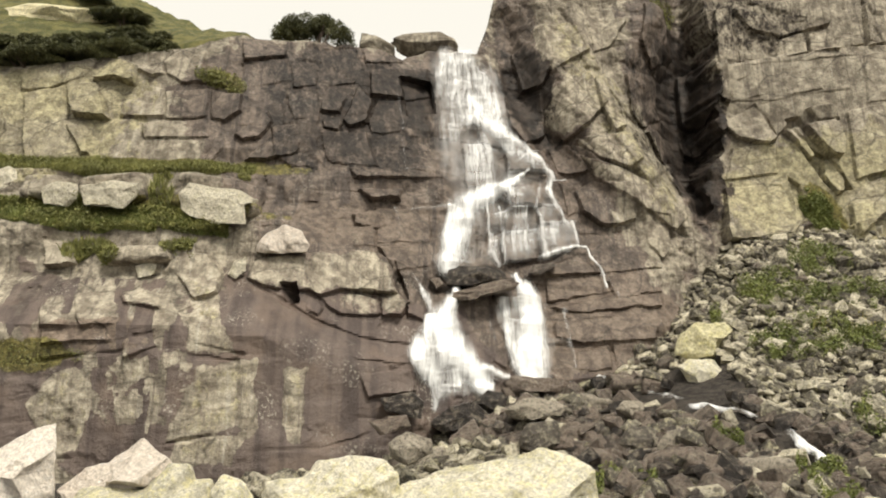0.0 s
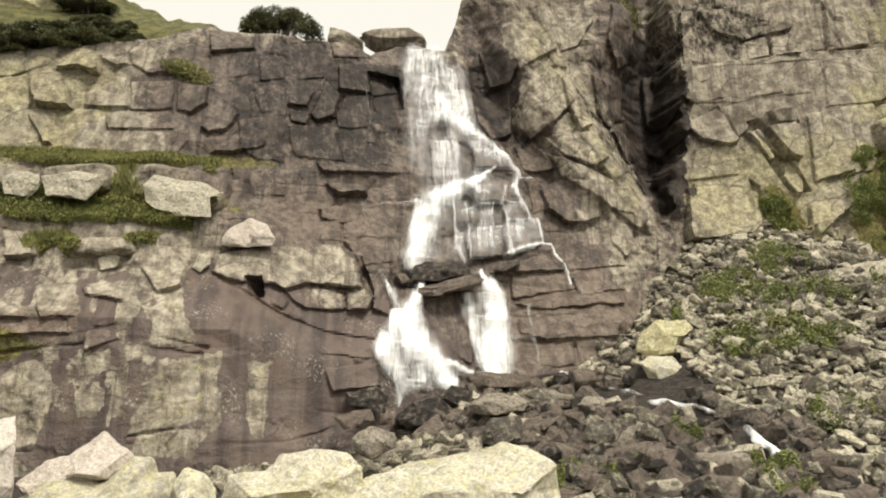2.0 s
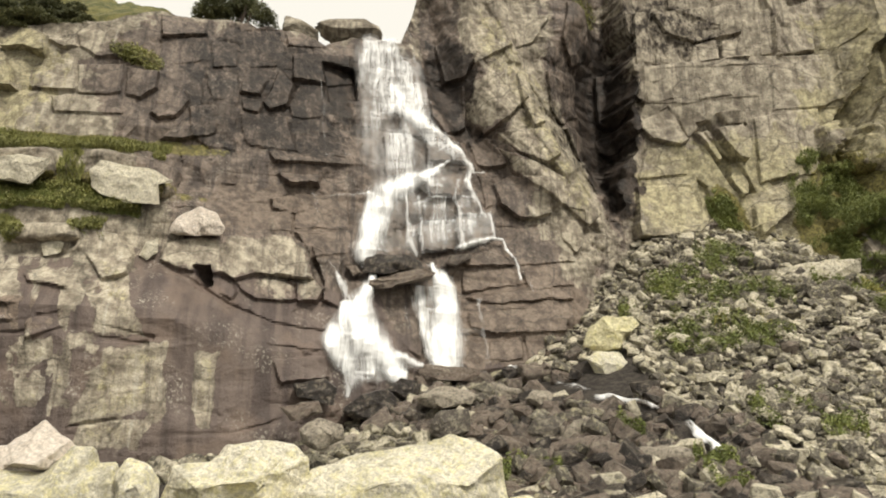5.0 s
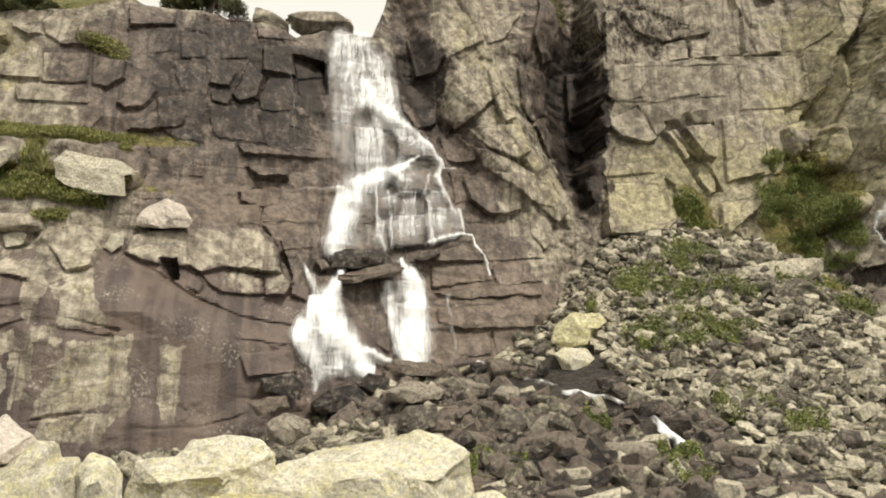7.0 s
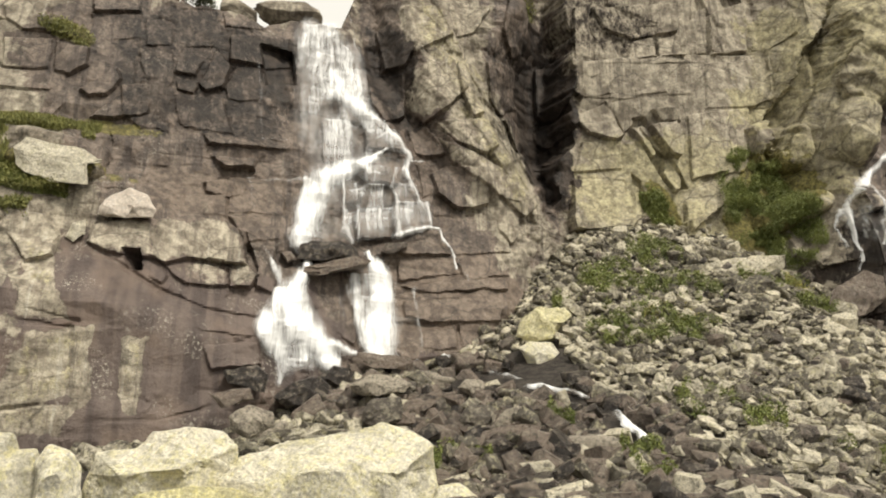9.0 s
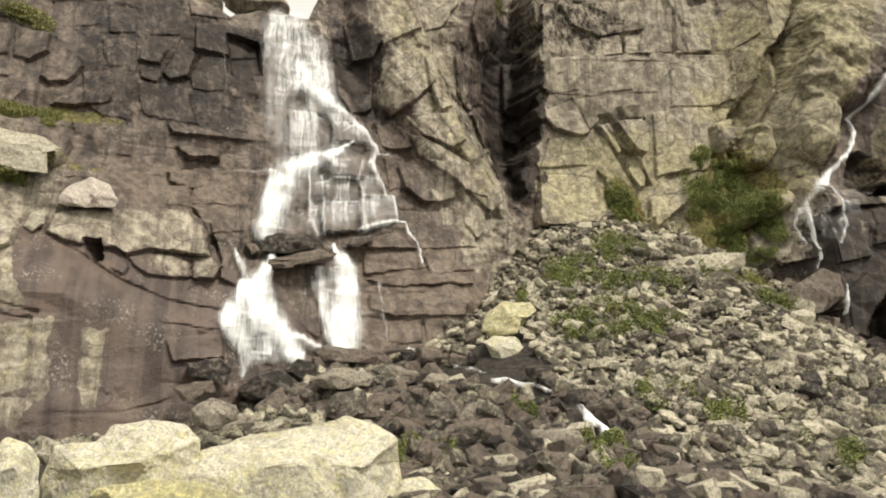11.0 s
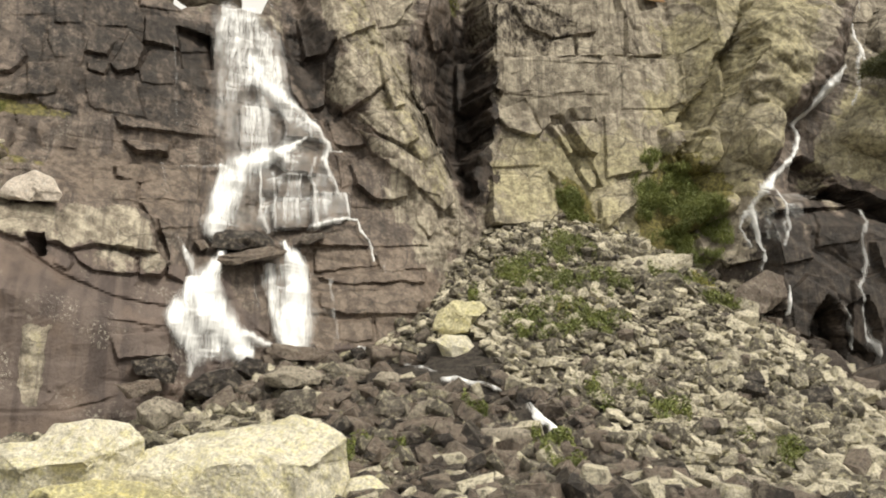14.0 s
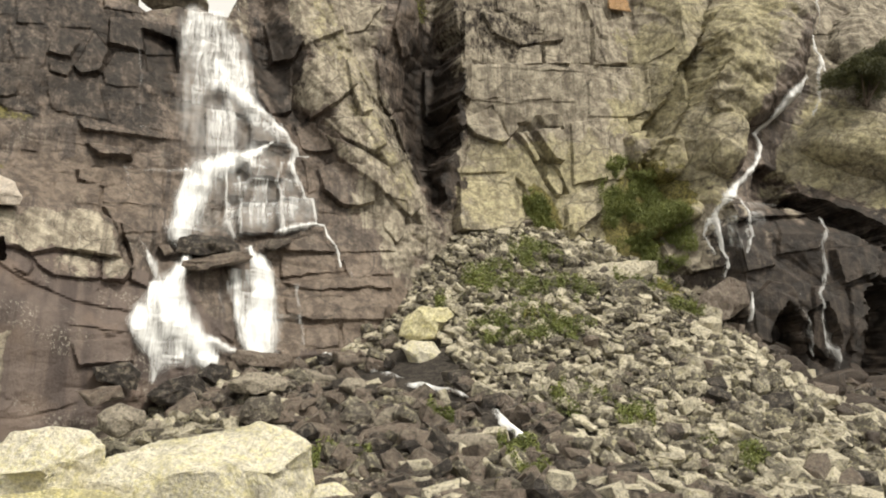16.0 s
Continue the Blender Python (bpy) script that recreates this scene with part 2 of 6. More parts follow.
MAT_PINK = stone_material("pale_pinkish_granite", (0.64, 0.565, 0.485), (0.82, 0.75, 0.66), (0.72, 0.65, 0.56), 0.0, 0.22)
MAT_YELLOWROCK = stone_material("yellow_lichened_granite", (0.42, 0.385, 0.23), (0.70, 0.65, 0.42), (0.66, 0.61, 0.30), 0.0, 0.7)
MAT_SCAR = stone_material("fresh_orange_rock", (0.42, 0.25, 0.12), (0.55, 0.36, 0.19), (0.48, 0.33, 0.2))
MAT_GREY = stone_material("grey_granite_stone", (0.085, 0.072, 0.058), (0.34, 0.30, 0.24), (0.31, 0.28, 0.21), 0.3)
MAT_SOAKED = stone_material("soaked_black_rock", (0.016, 0.012, 0.010), (0.07, 0.052, 0.041), (0.10, 0.08, 0.06), 0.6)
MAT_GROUND = ground_material()
MAT_WATER = water_material()
MAT_GRASS = leaf_material("alpine_grass", (0.13, 0.142, 0.038), (0.28, 0.27, 0.08))
MAT_HERB = leaf_material("green_herbs", (0.11, 0.14, 0.032), (0.235, 0.255, 0.068))
MAT_PINE = leaf_material("dwarf_pine_needles", (0.05, 0.056, 0.02), (0.13, 0.13, 0.045))


# ---- mesh helpers ----
def mesh_from(name, verts, faces, smooth=False):
    me = bpy.data.meshes.new(name)
    verts, faces = np.asarray(verts, np.float32), np.asarray(faces, np.int32)
    me.vertices.add(len(verts))
    me.vertices.foreach_set("co", verts.ravel())
    n, w = faces.shape
    me.loops.add(n * w)
    me.loops.foreach_set("vertex_index", faces.ravel())
    me.polygons.add(n)
    me.polygons.foreach_set("loop_start", np.arange(0, n * w, w, dtype=np.int32))
    me.polygons.foreach_set("use_smooth", np.full(n, smooth))
    me.update(calc_edges=True)
    return me


def grid_faces(nu, nv):
    i = np.arange(nu * nv).reshape(nv, nu)
    return np.stack([i[:-1, :-1], i[:-1, 1:], i[1:, 1:], i[1:, :-1]], -1).reshape(-1, 4)


def attribute(me, name, values):
    a = me.attributes.new(name, "FLOAT", "POINT")
    a.data.foreach_set("value", np.asarray(values, np.float32).ravel())


def part(name, me, material, parent=None, label=""):
    ob = new(name, me)
    if material and not me.materials:
        me.materials.append(material)
    ob.parent = parent
    if label:
        ob["label"] = label
    return ob


# ---- the cliff: cross-sections of (height, distance), from west to east ----
SECTIONS = [
    (-34, [(-4, 34.0), (6.0, 35.0), (9.0, 38.0), (11.0, 38.6), (12.2, 40.0), (14.3, 40.4), (15.0, 41.8), (21, 43.0), (40, 46)]),
    (-12, [(-4, 35.6), (6.0, 36.4), (8.6, 38.6), (11.0, 39.0), (12.0, 40.2), (14.2, 40.6), (14.9, 42.0), (23, 44.0), (40, 47)]),
    (-7.5, [(-4, 36.2), (5.6, 37.0), (8.0, 39.0), (11.0, 40.6), (13.0, 42.2), (18, 43.4), (24, 46.0), (40, 49)]),
    (-2.5, [(-4, 38.0), (4.5, 39.6), (6.5, 41.0), (12, 43.8), (16, 45.0), (24, 48.5), (40, 52)]),
    (1.5, [(-4, 40.5), (2.5, 41.5), (7, 43.2), (12, 45.5), (18, 47.6), (25, 50.0), (40, 56)]),
    (6.5, [(-4, 41.5), (4, 43.0), (9, 45.0), (13, 46.6), (18, 48.2), (25, 50.0), (40, 54)]),
    (11.5, [(-4, 42.5), (5, 44.0), (9, 46.0), (13, 48.0), (19, 49.2), (30, 51.0), (40, 53)]),
    (18, [(-4, 49.5), (12, 50.6), (16, 51.0), (25, 51.6), (31, 52.4), (40, 54)]),
    (27, [(-4, 48.5), (12, 49.4), (18, 50.2), (24, 51.0), (31, 52.0), (40, 54)]),
    (31.5, [(-4, 47.0), (9, 47.4), (14, 49.6), (22, 51.0), (32, 53.0), (40, 55)]),
    (34, [(-4, 43.0), (8, 43.8), (13, 44.8), (17, 46.8), (24, 48.0), (34, 51.0), (40, 54)]),
    (39, [(-4, 41.0), (6, 42.0), (13, 43.0), (16, 46.4), (22, 48.0), (32, 51.0), (40, 54)]),
    (44, [(-4, 39.5), (6, 40.4), (13, 41.6), (18, 43.2), (25, 46.0), (34, 50.0), (40, 53)]),
    (62, [(-4, 36.0), (6, 37.4), (13, 38.6), (20, 41.0), (28, 45.0), (40, 50)]),
]
TOP = [(-40, 21.2), (-23, 21.6), (-18.5, 22.2), (-16, 22.6), (-12, 23.5), (-8, 23.7), (-2.5, 24.0), (-0.8, 25.0), (1.0, 25.0), (2.1, 25.2), (2.6, 27.0), (3.4, 30), (6, 40), (62, 40)]


def cliff_plain(x, z):
    """The cliff's distance without its joints and blocks."""
    xs = [s[0] for s in SECTIONS]
    rows = np.stack([line(z, s[1]) for s in SECTIONS])
    k = np.clip(np.searchsorted(xs, x) - 1, 0, len(xs) - 2)
    x0, x1 = np.array(xs)[k], np.array(xs)[k + 1]
    t = np.clip((x - x0) / (x1 - x0), 0, 1)
    idx = np.indices(np.shape(x))
    y = rows[(k, *idx)] * (1 - t) + rows[(k + 1, *idx)] * t
    # deep gully: a slanting west side, a steep east side
    rim_w = line(z, [(13.6, 15.2), (14.4, 14.9), (16.1, 13.7), (17.9, 12.2), (20.2, 11.3), (23.9, 11.2), (28.4, 13.2), (40, 14.6)]) + 0.7 * fbm(z * 0.5, x * 0.1, 52, 3)
    rim_e = line(z, [(13.6, 15.3), (14.4, 15.8), (16.1, 16.3), (17.9, 16.9), (20.2, 17.5), (23.9, 17.8), (28.4, 18.0), (40, 18.0)]) + 1.3 * fbm(z * 0.42, x * 0.1, 53, 4) + 0.3 * fbm(z * 1.7, x * 0.1, 54, 2)
    s = (x - rim_w) / np.maximum(rim_e - rim_w, 0.2)
    y = y + np.minimum(3.8, 0.8 * np.maximum(rim_e - rim_w, 0)) * sm(0.0, 0.72, s) * (1 - sm(0.80, 1.0, s)) * sm(13.6, 14.6, z)
    # rib beside the gully
    ridge = line(z, [(10, 14.2), (13, 12.4), (17, 10.0), (22, 7.6), (28, 6.4), (40, 6.4)])
    y = y - 1.1 * (1 - sm(0.8, 2.8, abs(x - ridge - 0.6))) * sm(11, 15, z)
    # recess between fall and rib
    y = y + 0.9 * (1 - sm(0.3, 1.6, abs(x - ridge + 3.0))) * sm(13, 17, z) * (1 - sm(27, 29, z))
    return y + domes(x, z, DOMES_WEST) + domes(x, z, DOMES_EAST) + hollows(x, z)


def hollows(x, z):
    y = np.zeros(np.shape(x))
    for cx, cz, hw, hh, turn, deep in HOLLOWS:
        y = np.maximum(y, deep * blob(x, z, cx, cz, hw, hh, turn, 0.22, 3.0))
    return y


def domes(x, z, rows):
    """Rounded masses of rock: centre, half width, half height, turn, how far proud, how square."""
    y = np.zeros(np.shape(x))
    for cx, cz, hw, hh, turn, proud, box in rows:
        c, q = math.cos(radians(turn)), math.sin(radians(turn))
        dx, dz = x - cx, z - cz
        u, v = (dx * c + dz * q) / hw, (-dx * q + dz * c) / hh
        r = abs(u) ** box + abs(v) ** box + 0.3 * fbm(x * 0.7, z * 0.7, 51, 3)
        y = np.minimum(y, -proud * np.sqrt(np.clip(1 - r, 0, 1))) if proud > 0 else np.maximum(y, -proud * np.sqrt(np.clip(1 - r, 0, 1)))
    return y


DOMES_WEST = [
    (*(-11.18, 12.78), 2.1, 1.0, -6, 0.9, 6.0), (*(-16.25, 13.07), 1.7, 0.85, 6, 0.8, 6.0),
    (*(-19.43, 13.16), 1.1, 0.7, 0, 0.8, 5.0), (*(-14.03, 9.51), 1.5, 0.45, 4, 0.6, 5.0)]
DOMES_EAST = [
    (*(39.07, 28.09), 3.6, 7.5, -24, 3.2, 2.4), (*(31.25, 19.28), 1.8, 2.1, 10, 1.6, 2.5), (*(35.15, 19.71), 1.5, 2.6, -24, 1.8, 2.5),
    (*(31.08, 14.40), 2.2, 0.9, 28, 1.4, 3.0), (*(44.37, 19.33), 3.6, 2.2, -36, 2.4, 4.0), (*(47.58, 28.37), 2.6, 3.4, -30, 2.2, 2.5)]
HOLLOWS = [(*(41.17, 14.30), 3.2, 0.8, -38, 2.4), (*(36.13, 6.50), 0.9, 1.9, -8, 2.2), (*(41.72, 6.75), 1.2, 3.0, -14, 2.6),
    (*(32.91, 22.89), 0.8, 5.0, -28, 1.8), (*(38.15, 16.55), 1.2, 1.6, -30, 1.6)]


JOINTS = [[(-10.07, 9.11), (-8.18, 7.92), (-5.87, 6.54), (-3.80, 5.81), (-1.60, 5.59)],
    [(-11.34, 1.10), (-9.00, 1.55), (-7.77, 1.78), (-7.45, 2.13)], [(-8.89, 0.76), (-5.27, 0.86), (-3.20, 1.43)],
    [(-17.52, 4.36), (-15.18, 4.71), (-12.91, 4.88), (-10.78, 4.68), (-8.81, 4.54)], [(-13.02, 5.55), (-11.13, 5.35), (-8.60, 4.80)], [(-20.05, 6.67), (-18.25, 6.62), (-16.15, 6.40)]]


def joints(x, z):
    """Long open cracks across the slabs."""
    y = np.zeros(np.shape(x))
    for pts in JOINTS:
        for (ax, az), (bx, bz) in zip(pts, pts[1:]):
            t = np.clip(((x - ax) * (bx - ax) + (z - az) * (bz - az)) / ((bx - ax) ** 2 + (bz - az) ** 2), 0, 1)
            d = np.hypot(x - ax - t * (bx - ax), z - az - t * (bz - az)) + 0.10 * fbm(x * 1.5, z * 1.5, 55, 3)
            y = np.maximum(y, 0.2 * (1 - sm(0.0, 0.13, d)) * sm(-0.3, 0.3, fbm(x * 0.5, z * 0.5, 57, 2)))
    return y


PLATES = []


def plate(corners, proud, tone=0.0, lean=0.0, turn=0.0):
    """One flat piece of the face between joints: its corners (x, z), how far proud, how pale (+) or dark (-: stains,
    and painted shade in recesses), how far its top leans back and its east side stands out.
    """
    PLATES.append((np.array(corners), proud, tone, lean, turn))


def within(x, z, p):
    """How deep a place lies inside a many-sided outline, in metres; less than 0 outside."""
    inside, far = np.zeros(np.shape(x), bool), np.full(np.shape(x), 1e6)
    for (ax, az), (bx, bz) in zip(p, np.roll(p, -1, 0)):
        t = np.clip(((x - ax) * (bx - ax) + (z - az) * (bz - az)) / ((bx - ax) ** 2 + (bz - az) ** 2 + 1e-9), 0, 1)
        far = np.minimum(far, (x - ax - t * (bx - ax)) ** 2 + (z - az - t * (bz - az)) ** 2)
        inside ^= ((az > z) != (bz > z)) & (x < (bx - ax) * (z - az) / (bz - az + 1e-9) + ax)
    return np.where(inside, 1, -1) * np.sqrt(far)


def press_plates(x, z, relief):
    """Set the plates into a grid of relief; also gives their tone."""
    tone = np.zeros(np.shape(x))
    for p, proud, shade, lean, turn in PLATES:
        (x0, z0), (x1, z1) = p.min(0), p.max(0)
        c = np.searchsorted(x[0], [x0 - 0.4, x1 + 0.4])
        r = np.searchsorted(z[:, 0], [z0 - 0.4, z1 + 0.4])
        box = (slice(*r), slice(*c))
        px, pz = x[box], z[box]
        d = within(px, pz, p) + 0.14 * fbm(px * 0.9, pz * 0.9, 7, 5, 0.6)
        part_in = sm(-0.04, 0.06, d)
        a, b = rnd(int(x0 * 50), int(z0 * 50), 3) - 0.35, rnd(int(x0 * 50), int(z0 * 50), 4) - 0.5
        v, u = (pz - (z0 + z1) / 2) / ((z1 - z0) / 2), (px - (x0 + x1) / 2) / ((x1 - x0) / 2)
        off = 0.55 * proud - (lean + 0.6 * a * abs(proud)) * v + (turn + 0.7 * b * abs(proud)) * u
        relief[box] = relief[box] * (1 - 0.5 * part_in) - part_in * off
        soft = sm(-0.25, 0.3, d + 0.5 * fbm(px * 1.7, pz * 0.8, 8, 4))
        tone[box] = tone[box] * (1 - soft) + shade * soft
    return relief, tone


# pale wall over the upper ledge
plate(((-22.85, 20.74), (-21.08, 21.08), (-18.55, 21.64), (-19.18, 20.29), (-21.19, 19.57), (-22.58, 19.41)), 0.15, 0.15, 0, 0)
plate(((-18.94, 19.88), (-17.86, 21.56), (-16.59, 21.02), (-16.47, 19.73), (-17.59, 20.04)), 0.75, 0.25, 0.35, 0)
plate(((-20.15, 19.84), (-18.51, 19.92), (-17.48, 17.61), (-19.40, 17.79), (-19.87, 18.79)), 0.8, 0.2, 0.3, 0)
plate(((-22.45, 19.25), (-20.33, 19.71), (-19.69, 17.92), (-19.75, 17.25), (-18.71, 14.69), (-21.42, 14.84)), 0.3, 0.4, 0, 0)
plate(((-19.75, 17.38), (-18.78, 17.12), (-18.16, 15.55), (-18.54, 15.53)), 0.45, 0.1, 0.2, 0)
plate(((-16.56, 21.05), (-15.19, 20.93), (-15.04, 20.49), (-15.64, 20.25), (-16.57, 20.75)), 0.4, 0.1, 0.2, 0)
plate(((-16.50, 19.79), (-14.93, 19.54), (-14.66, 17.78), (-16.16, 17.69), (-17.06, 17.83)), 0.3, 0.25, 0, 0)
plate(((-16.97, 17.62), (-16.20, 17.61), (-15.85, 16.42), (-15.83, 15.04), (-17.95, 15.00), (-17.64, 16.40)), 0.15, 0.15, 0, 0)
plate(((-14.88, 19.36), (-12.48, 19.56), (-12.42, 17.72), (-14.53, 17.65)), 0.35, -0.7, 0, 0)
plate(((-12.38, 19.43), (-10.80, 19.21), (-10.67, 18.13), (-11.45, 17.51), (-12.26, 17.67)), 0.5, -0.6, 0, 0.1)
plate(((-15.16, 21.23), (-14.27, 21.83), (-13.05, 21.60), (-12.69, 19.78), (-14.01, 19.89), (-14.93, 20.51)), 0.35, 0.4, 0.1, 0)
plate(((-12.99, 21.58), (-11.80, 21.12), (-11.57, 19.68), (-12.66, 19.90)), 0.1, -0.2, 0, 0)
plate(((-15.92, 17.52), (-12.42, 17.56), (-12.24, 16.54), (-15.52, 16.50)), 0.25, 0.15, 0, 0)
plate(((-15.93, 16.44), (-12.30, 16.50), (-12.33, 15.08), (-15.81, 15.04)), 0.08, 0.45, 0, 0)
plate(((-10.83, 16.76), (-9.40, 18.31), (-9.00, 17.65), (-9.52, 16.58), (-10.46, 16.34)), 0.6, 0.15, 0.1, 0.1)
plate(((-12.27, 15.25), (-11.86, 16.58), (-10.91, 16.52), (-11.48, 15.74), (-11.96, 14.99)), 0.2, 0.25, 0, 0)
plate(((-10.31, 15.31), (-8.86, 17.04), (-7.50, 16.64), (-7.60, 15.81), (-9.14, 15.31)), 0.45, -0.1, 0.05, 0)
plate(((-8.50, 21.92), (-7.11, 21.79), (-6.97, 20.18), (-8.17, 19.94)), 0.3, -0.4, 0, 0)
plate(((-8.47, 19.75), (-6.86, 20.11), (-6.66, 17.74), (-8.53, 17.48)), 0.2, 0.3, 0, 0)
plate(((-11.14, 23.00), (-9.12, 23.37), (-8.70, 22.09), (-10.97, 21.49)), 0.35, -0.1, 0.15, 0)
plate(((-11.16, 21.50), (-8.72, 21.99), (-8.43, 20.40), (-10.52, 19.74)), 0.15, -0.35, 0, 0)
# dark wet wall beside the fall
plate(((-5.47, 18.32), (-4.78, 20.91), (-3.92, 19.90), (-4.24, 18.36), (-5.10, 17.99)), 0.65, 0, 0.1, 0.15)
plate(((-6.53, 18.30), (-5.50, 18.40), (-5.68, 17.61), (-6.47, 17.57)), 0.4, -0.1, 0, 0)
plate(((-6.50, 20.41), (-5.06, 21.01), (-5.63, 18.67), (-6.63, 18.57)), 0.3, -0.2, 0.2, 0)
plate(((-4.22, 22.04), (-0.95, 23.06), (-0.78, 21.28), (-2.19, 20.56), (-4.06, 20.26)), 0.7, -0.2, 0.1, 0)
plate(((-3.77, 20.07), (-2.37, 20.43), (-2.38, 18.12), (-3.95, 17.75), (-4.23, 18.46)), 0.2, -0.15, 0, 0)
plate(((-8.47, 19.63), (-6.91, 19.95), (-6.73, 18.03), (-7.96, 17.65)), 0.25, 0.15, 0, 0)
plate(((-9.09, 17.35), (-6.83, 17.75), (-6.70, 15.85), (-7.87, 15.00), (-8.77, 15.61)), 0.3, -0.1, 0, 0)
plate(((-6.53, 17.28), (-4.24, 17.75), (-3.53, 15.69), (-6.12, 15.49)), 0.25, 0, 0, 0)
plate(((-4.94, 15.30), (-0.80, 15.72), (-0.79, 15.28), (-4.61, 14.66)), 0.55, 0, 0.3, 0)
plate(((-4.54, 14.12), (-2.26, 14.40), (-2.24, 13.72), (-3.66, 13.45)), 1, -0.1, 0.2, 0)
plate(((-8.32, 14.95), (-5.21, 15.21), (-4.88, 13.51), (-7.85, 13.00)), 0.1, 0, 0, 0)
plate(((-5.51, 11.74), (-3.57, 11.91), (-3.49, 10.78), (-5.39, 10.55)), 0.35, 0.1, 0, 0)
plate(((-4.70, 12.55), (-3.66, 12.83), (-2.95, 12.15), (-3.44, 11.87), (-4.54, 11.90)), 0.6, 0, 0, 0)
plate(((-3.52, 13.02), (-0.76, 13.54), (-0.72, 11.35), (-3.29, 11.02)), 0.3, 0.1, 0.05, 0)
plate(((-3.26, 10.76), (-0.71, 11.15), (-0.69, 9.96), (-2.36, 9.46)), 0.5, 0, 0.1, 0)
# recess beside the fall, its shade painted as a dark tone
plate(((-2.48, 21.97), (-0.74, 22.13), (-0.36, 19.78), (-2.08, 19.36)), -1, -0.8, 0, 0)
plate(((-4.96, 24.27), (-2.69, 24.69), (-2.47, 23.29), (-4.52, 22.46)), 0.4, 0, 0.2, 0)
plate(((-7.32, 22.75), (-5.10, 23.67), (-4.57, 21.87), (-6.55, 20.80)), 0.2, 0.05, 0, 0)
# block over a small cave, on the slabs
plate(((-9.00, 8.46), (-8.86, 9.38), (-7.65, 9.82), (-3.45, 10.44), (-2.51, 9.91), (-2.26, 8.22), (-4.69, 8.17), (-5.72, 7.65), (-6.27, 7.93), (-7.16, 7.95), (-8.10, 8.03)), 1.0, 0.5, 0.05, 0)
plate(((-5.82, 7.70), (-4.78, 8.25), (-3.18, 7.87), (-2.98, 7.09), (-4.63, 6.83), (-5.43, 7.27)), 0.55, 0.35, 0.05, 0)
plate(((-3.06, 8.00), (-2.29, 8.28), (-1.67, 7.78), (-2.02, 7.04), (-2.90, 7.01)), 0.9, 0.4, 0.05, 0)
# the cave's mouth, darkened in colour to stand for shade
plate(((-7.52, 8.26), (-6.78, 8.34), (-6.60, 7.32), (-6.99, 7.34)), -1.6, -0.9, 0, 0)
plate(((-6.41, 7.92), (-5.86, 7.75), (-5.50, 7.20), (-5.73, 6.81), (-6.24, 7.05)), 0.3, 0.2, 0, 0)
plate(((-2.38, 10.00), (-0.96, 9.57), (-0.89, 6.80), (-1.71, 7.18), (-1.69, 7.94)), 0.7, 0, 0.1, 0)
# flaked ledges under the grass
plate(((-12.38, 9.66), (-10.92, 9.57), (-10.07, 8.67), (-10.11, 7.61), (-11.00, 7.33), (-12.08, 8.58)), 0.6, 0.8, 0.2, 0)
plate(((-18.54, 10.39), (-17.36, 10.13), (-16.79, 9.06), (-18.23, 8.90)), 0.45, 0.6, 0.2, 0)
plate(((-17.70, 7.61), (-16.78, 7.63), (-15.93, 5.98), (-16.89, 5.91)), 0.3, 0.7, 0.1, 0)
plate(((-16.25, 7.50), (-15.39, 7.67), (-13.97, 7.12), (-13.79, 6.12), (-15.33, 5.85)), 0.3, 0.55, 0.1, 0)
plate(((-14.44, 7.81), (-12.72, 7.70), (-12.33, 6.85), (-13.93, 7.10)), 0.4, 0.5, 0.2, 0)
plate(((-16.93, 5.86), (-14.47, 6.02), (-13.93, 5.31), (-16.81, 5.12)), 0.25, 0.5, 0.2, 0)
plate(((-13.45, 5.31), (-12.27, 5.81), (-12.03, 5.09), (-13.38, 4.56)), 0.3, 0.4, 0.2, 0)
plate(((-11.43, 6.66), (-10.56, 7.27), (-9.48, 5.67), (-9.62, 4.78), (-10.78, 4.91)), 0.05, 0.55, 0, 0)
# worn steps beside the lower fall
plate(((7.63, 11.12), (10.88, 12.94), (12.29, 12.42), (12.31, 10.53), (8.80, 9.96)), 0.20475, 0, 0.1, 0)
plate(((8.90, 9.70), (11.79, 10.07), (11.96, 9.06), (9.27, 8.53)), 0.351, 0.15, 0.08, 0)
plate(((5.44, 9.64), (8.74, 9.66), (8.96, 8.93), (5.49, 8.16)), 0.26325, -0.1, 0.06, 0)
plate(((5.48, 7.90), (9.15, 8.66), (11.75, 8.79), (11.68, 8.18), (7.19, 7.58)), 0.5265, -0.1, 0.12, 0)
plate(((5.76, 7.09), (10.33, 7.66), (11.31, 7.43), (11.04, 6.29), (7.08, 5.91), (5.79, 6.30)), 0.32175, 0, 0.08, 0)
plate(((6.75, 5.54), (8.57, 5.94), (8.52, 4.63), (6.66, 4.55)), 0.351, -0.2, 0.06, 0)
plate(((8.80, 6.02), (9.89, 6.16), (10.31, 4.96), (8.74, 4.65)), 0.234, -0.1, 0.04, 0)
plate(((5.28, 10.10), (7.55, 10.96), (8.71, 9.93), (5.71, 9.66)), 0.468, 0, 0.12, 0)
plate(((0.75, 7.75), (2.59, 8.60), (3.20, 6.03), (3.24, 4.43), (1.31, 5.98)), 0.1755, 0.2, 0.08, 0)
plate(((-3.82, 4.14), (-1.38, 4.37), (-1.21, 3.34), (-3.31, 3.03)), 0.5265, -0.2, 0.12, 0)
plate(((-4.92, 5.55), (-1.70, 5.61), (-1.41, 4.68), (-3.91, 4.77)), 0.1755, 0, 0.08, 0)
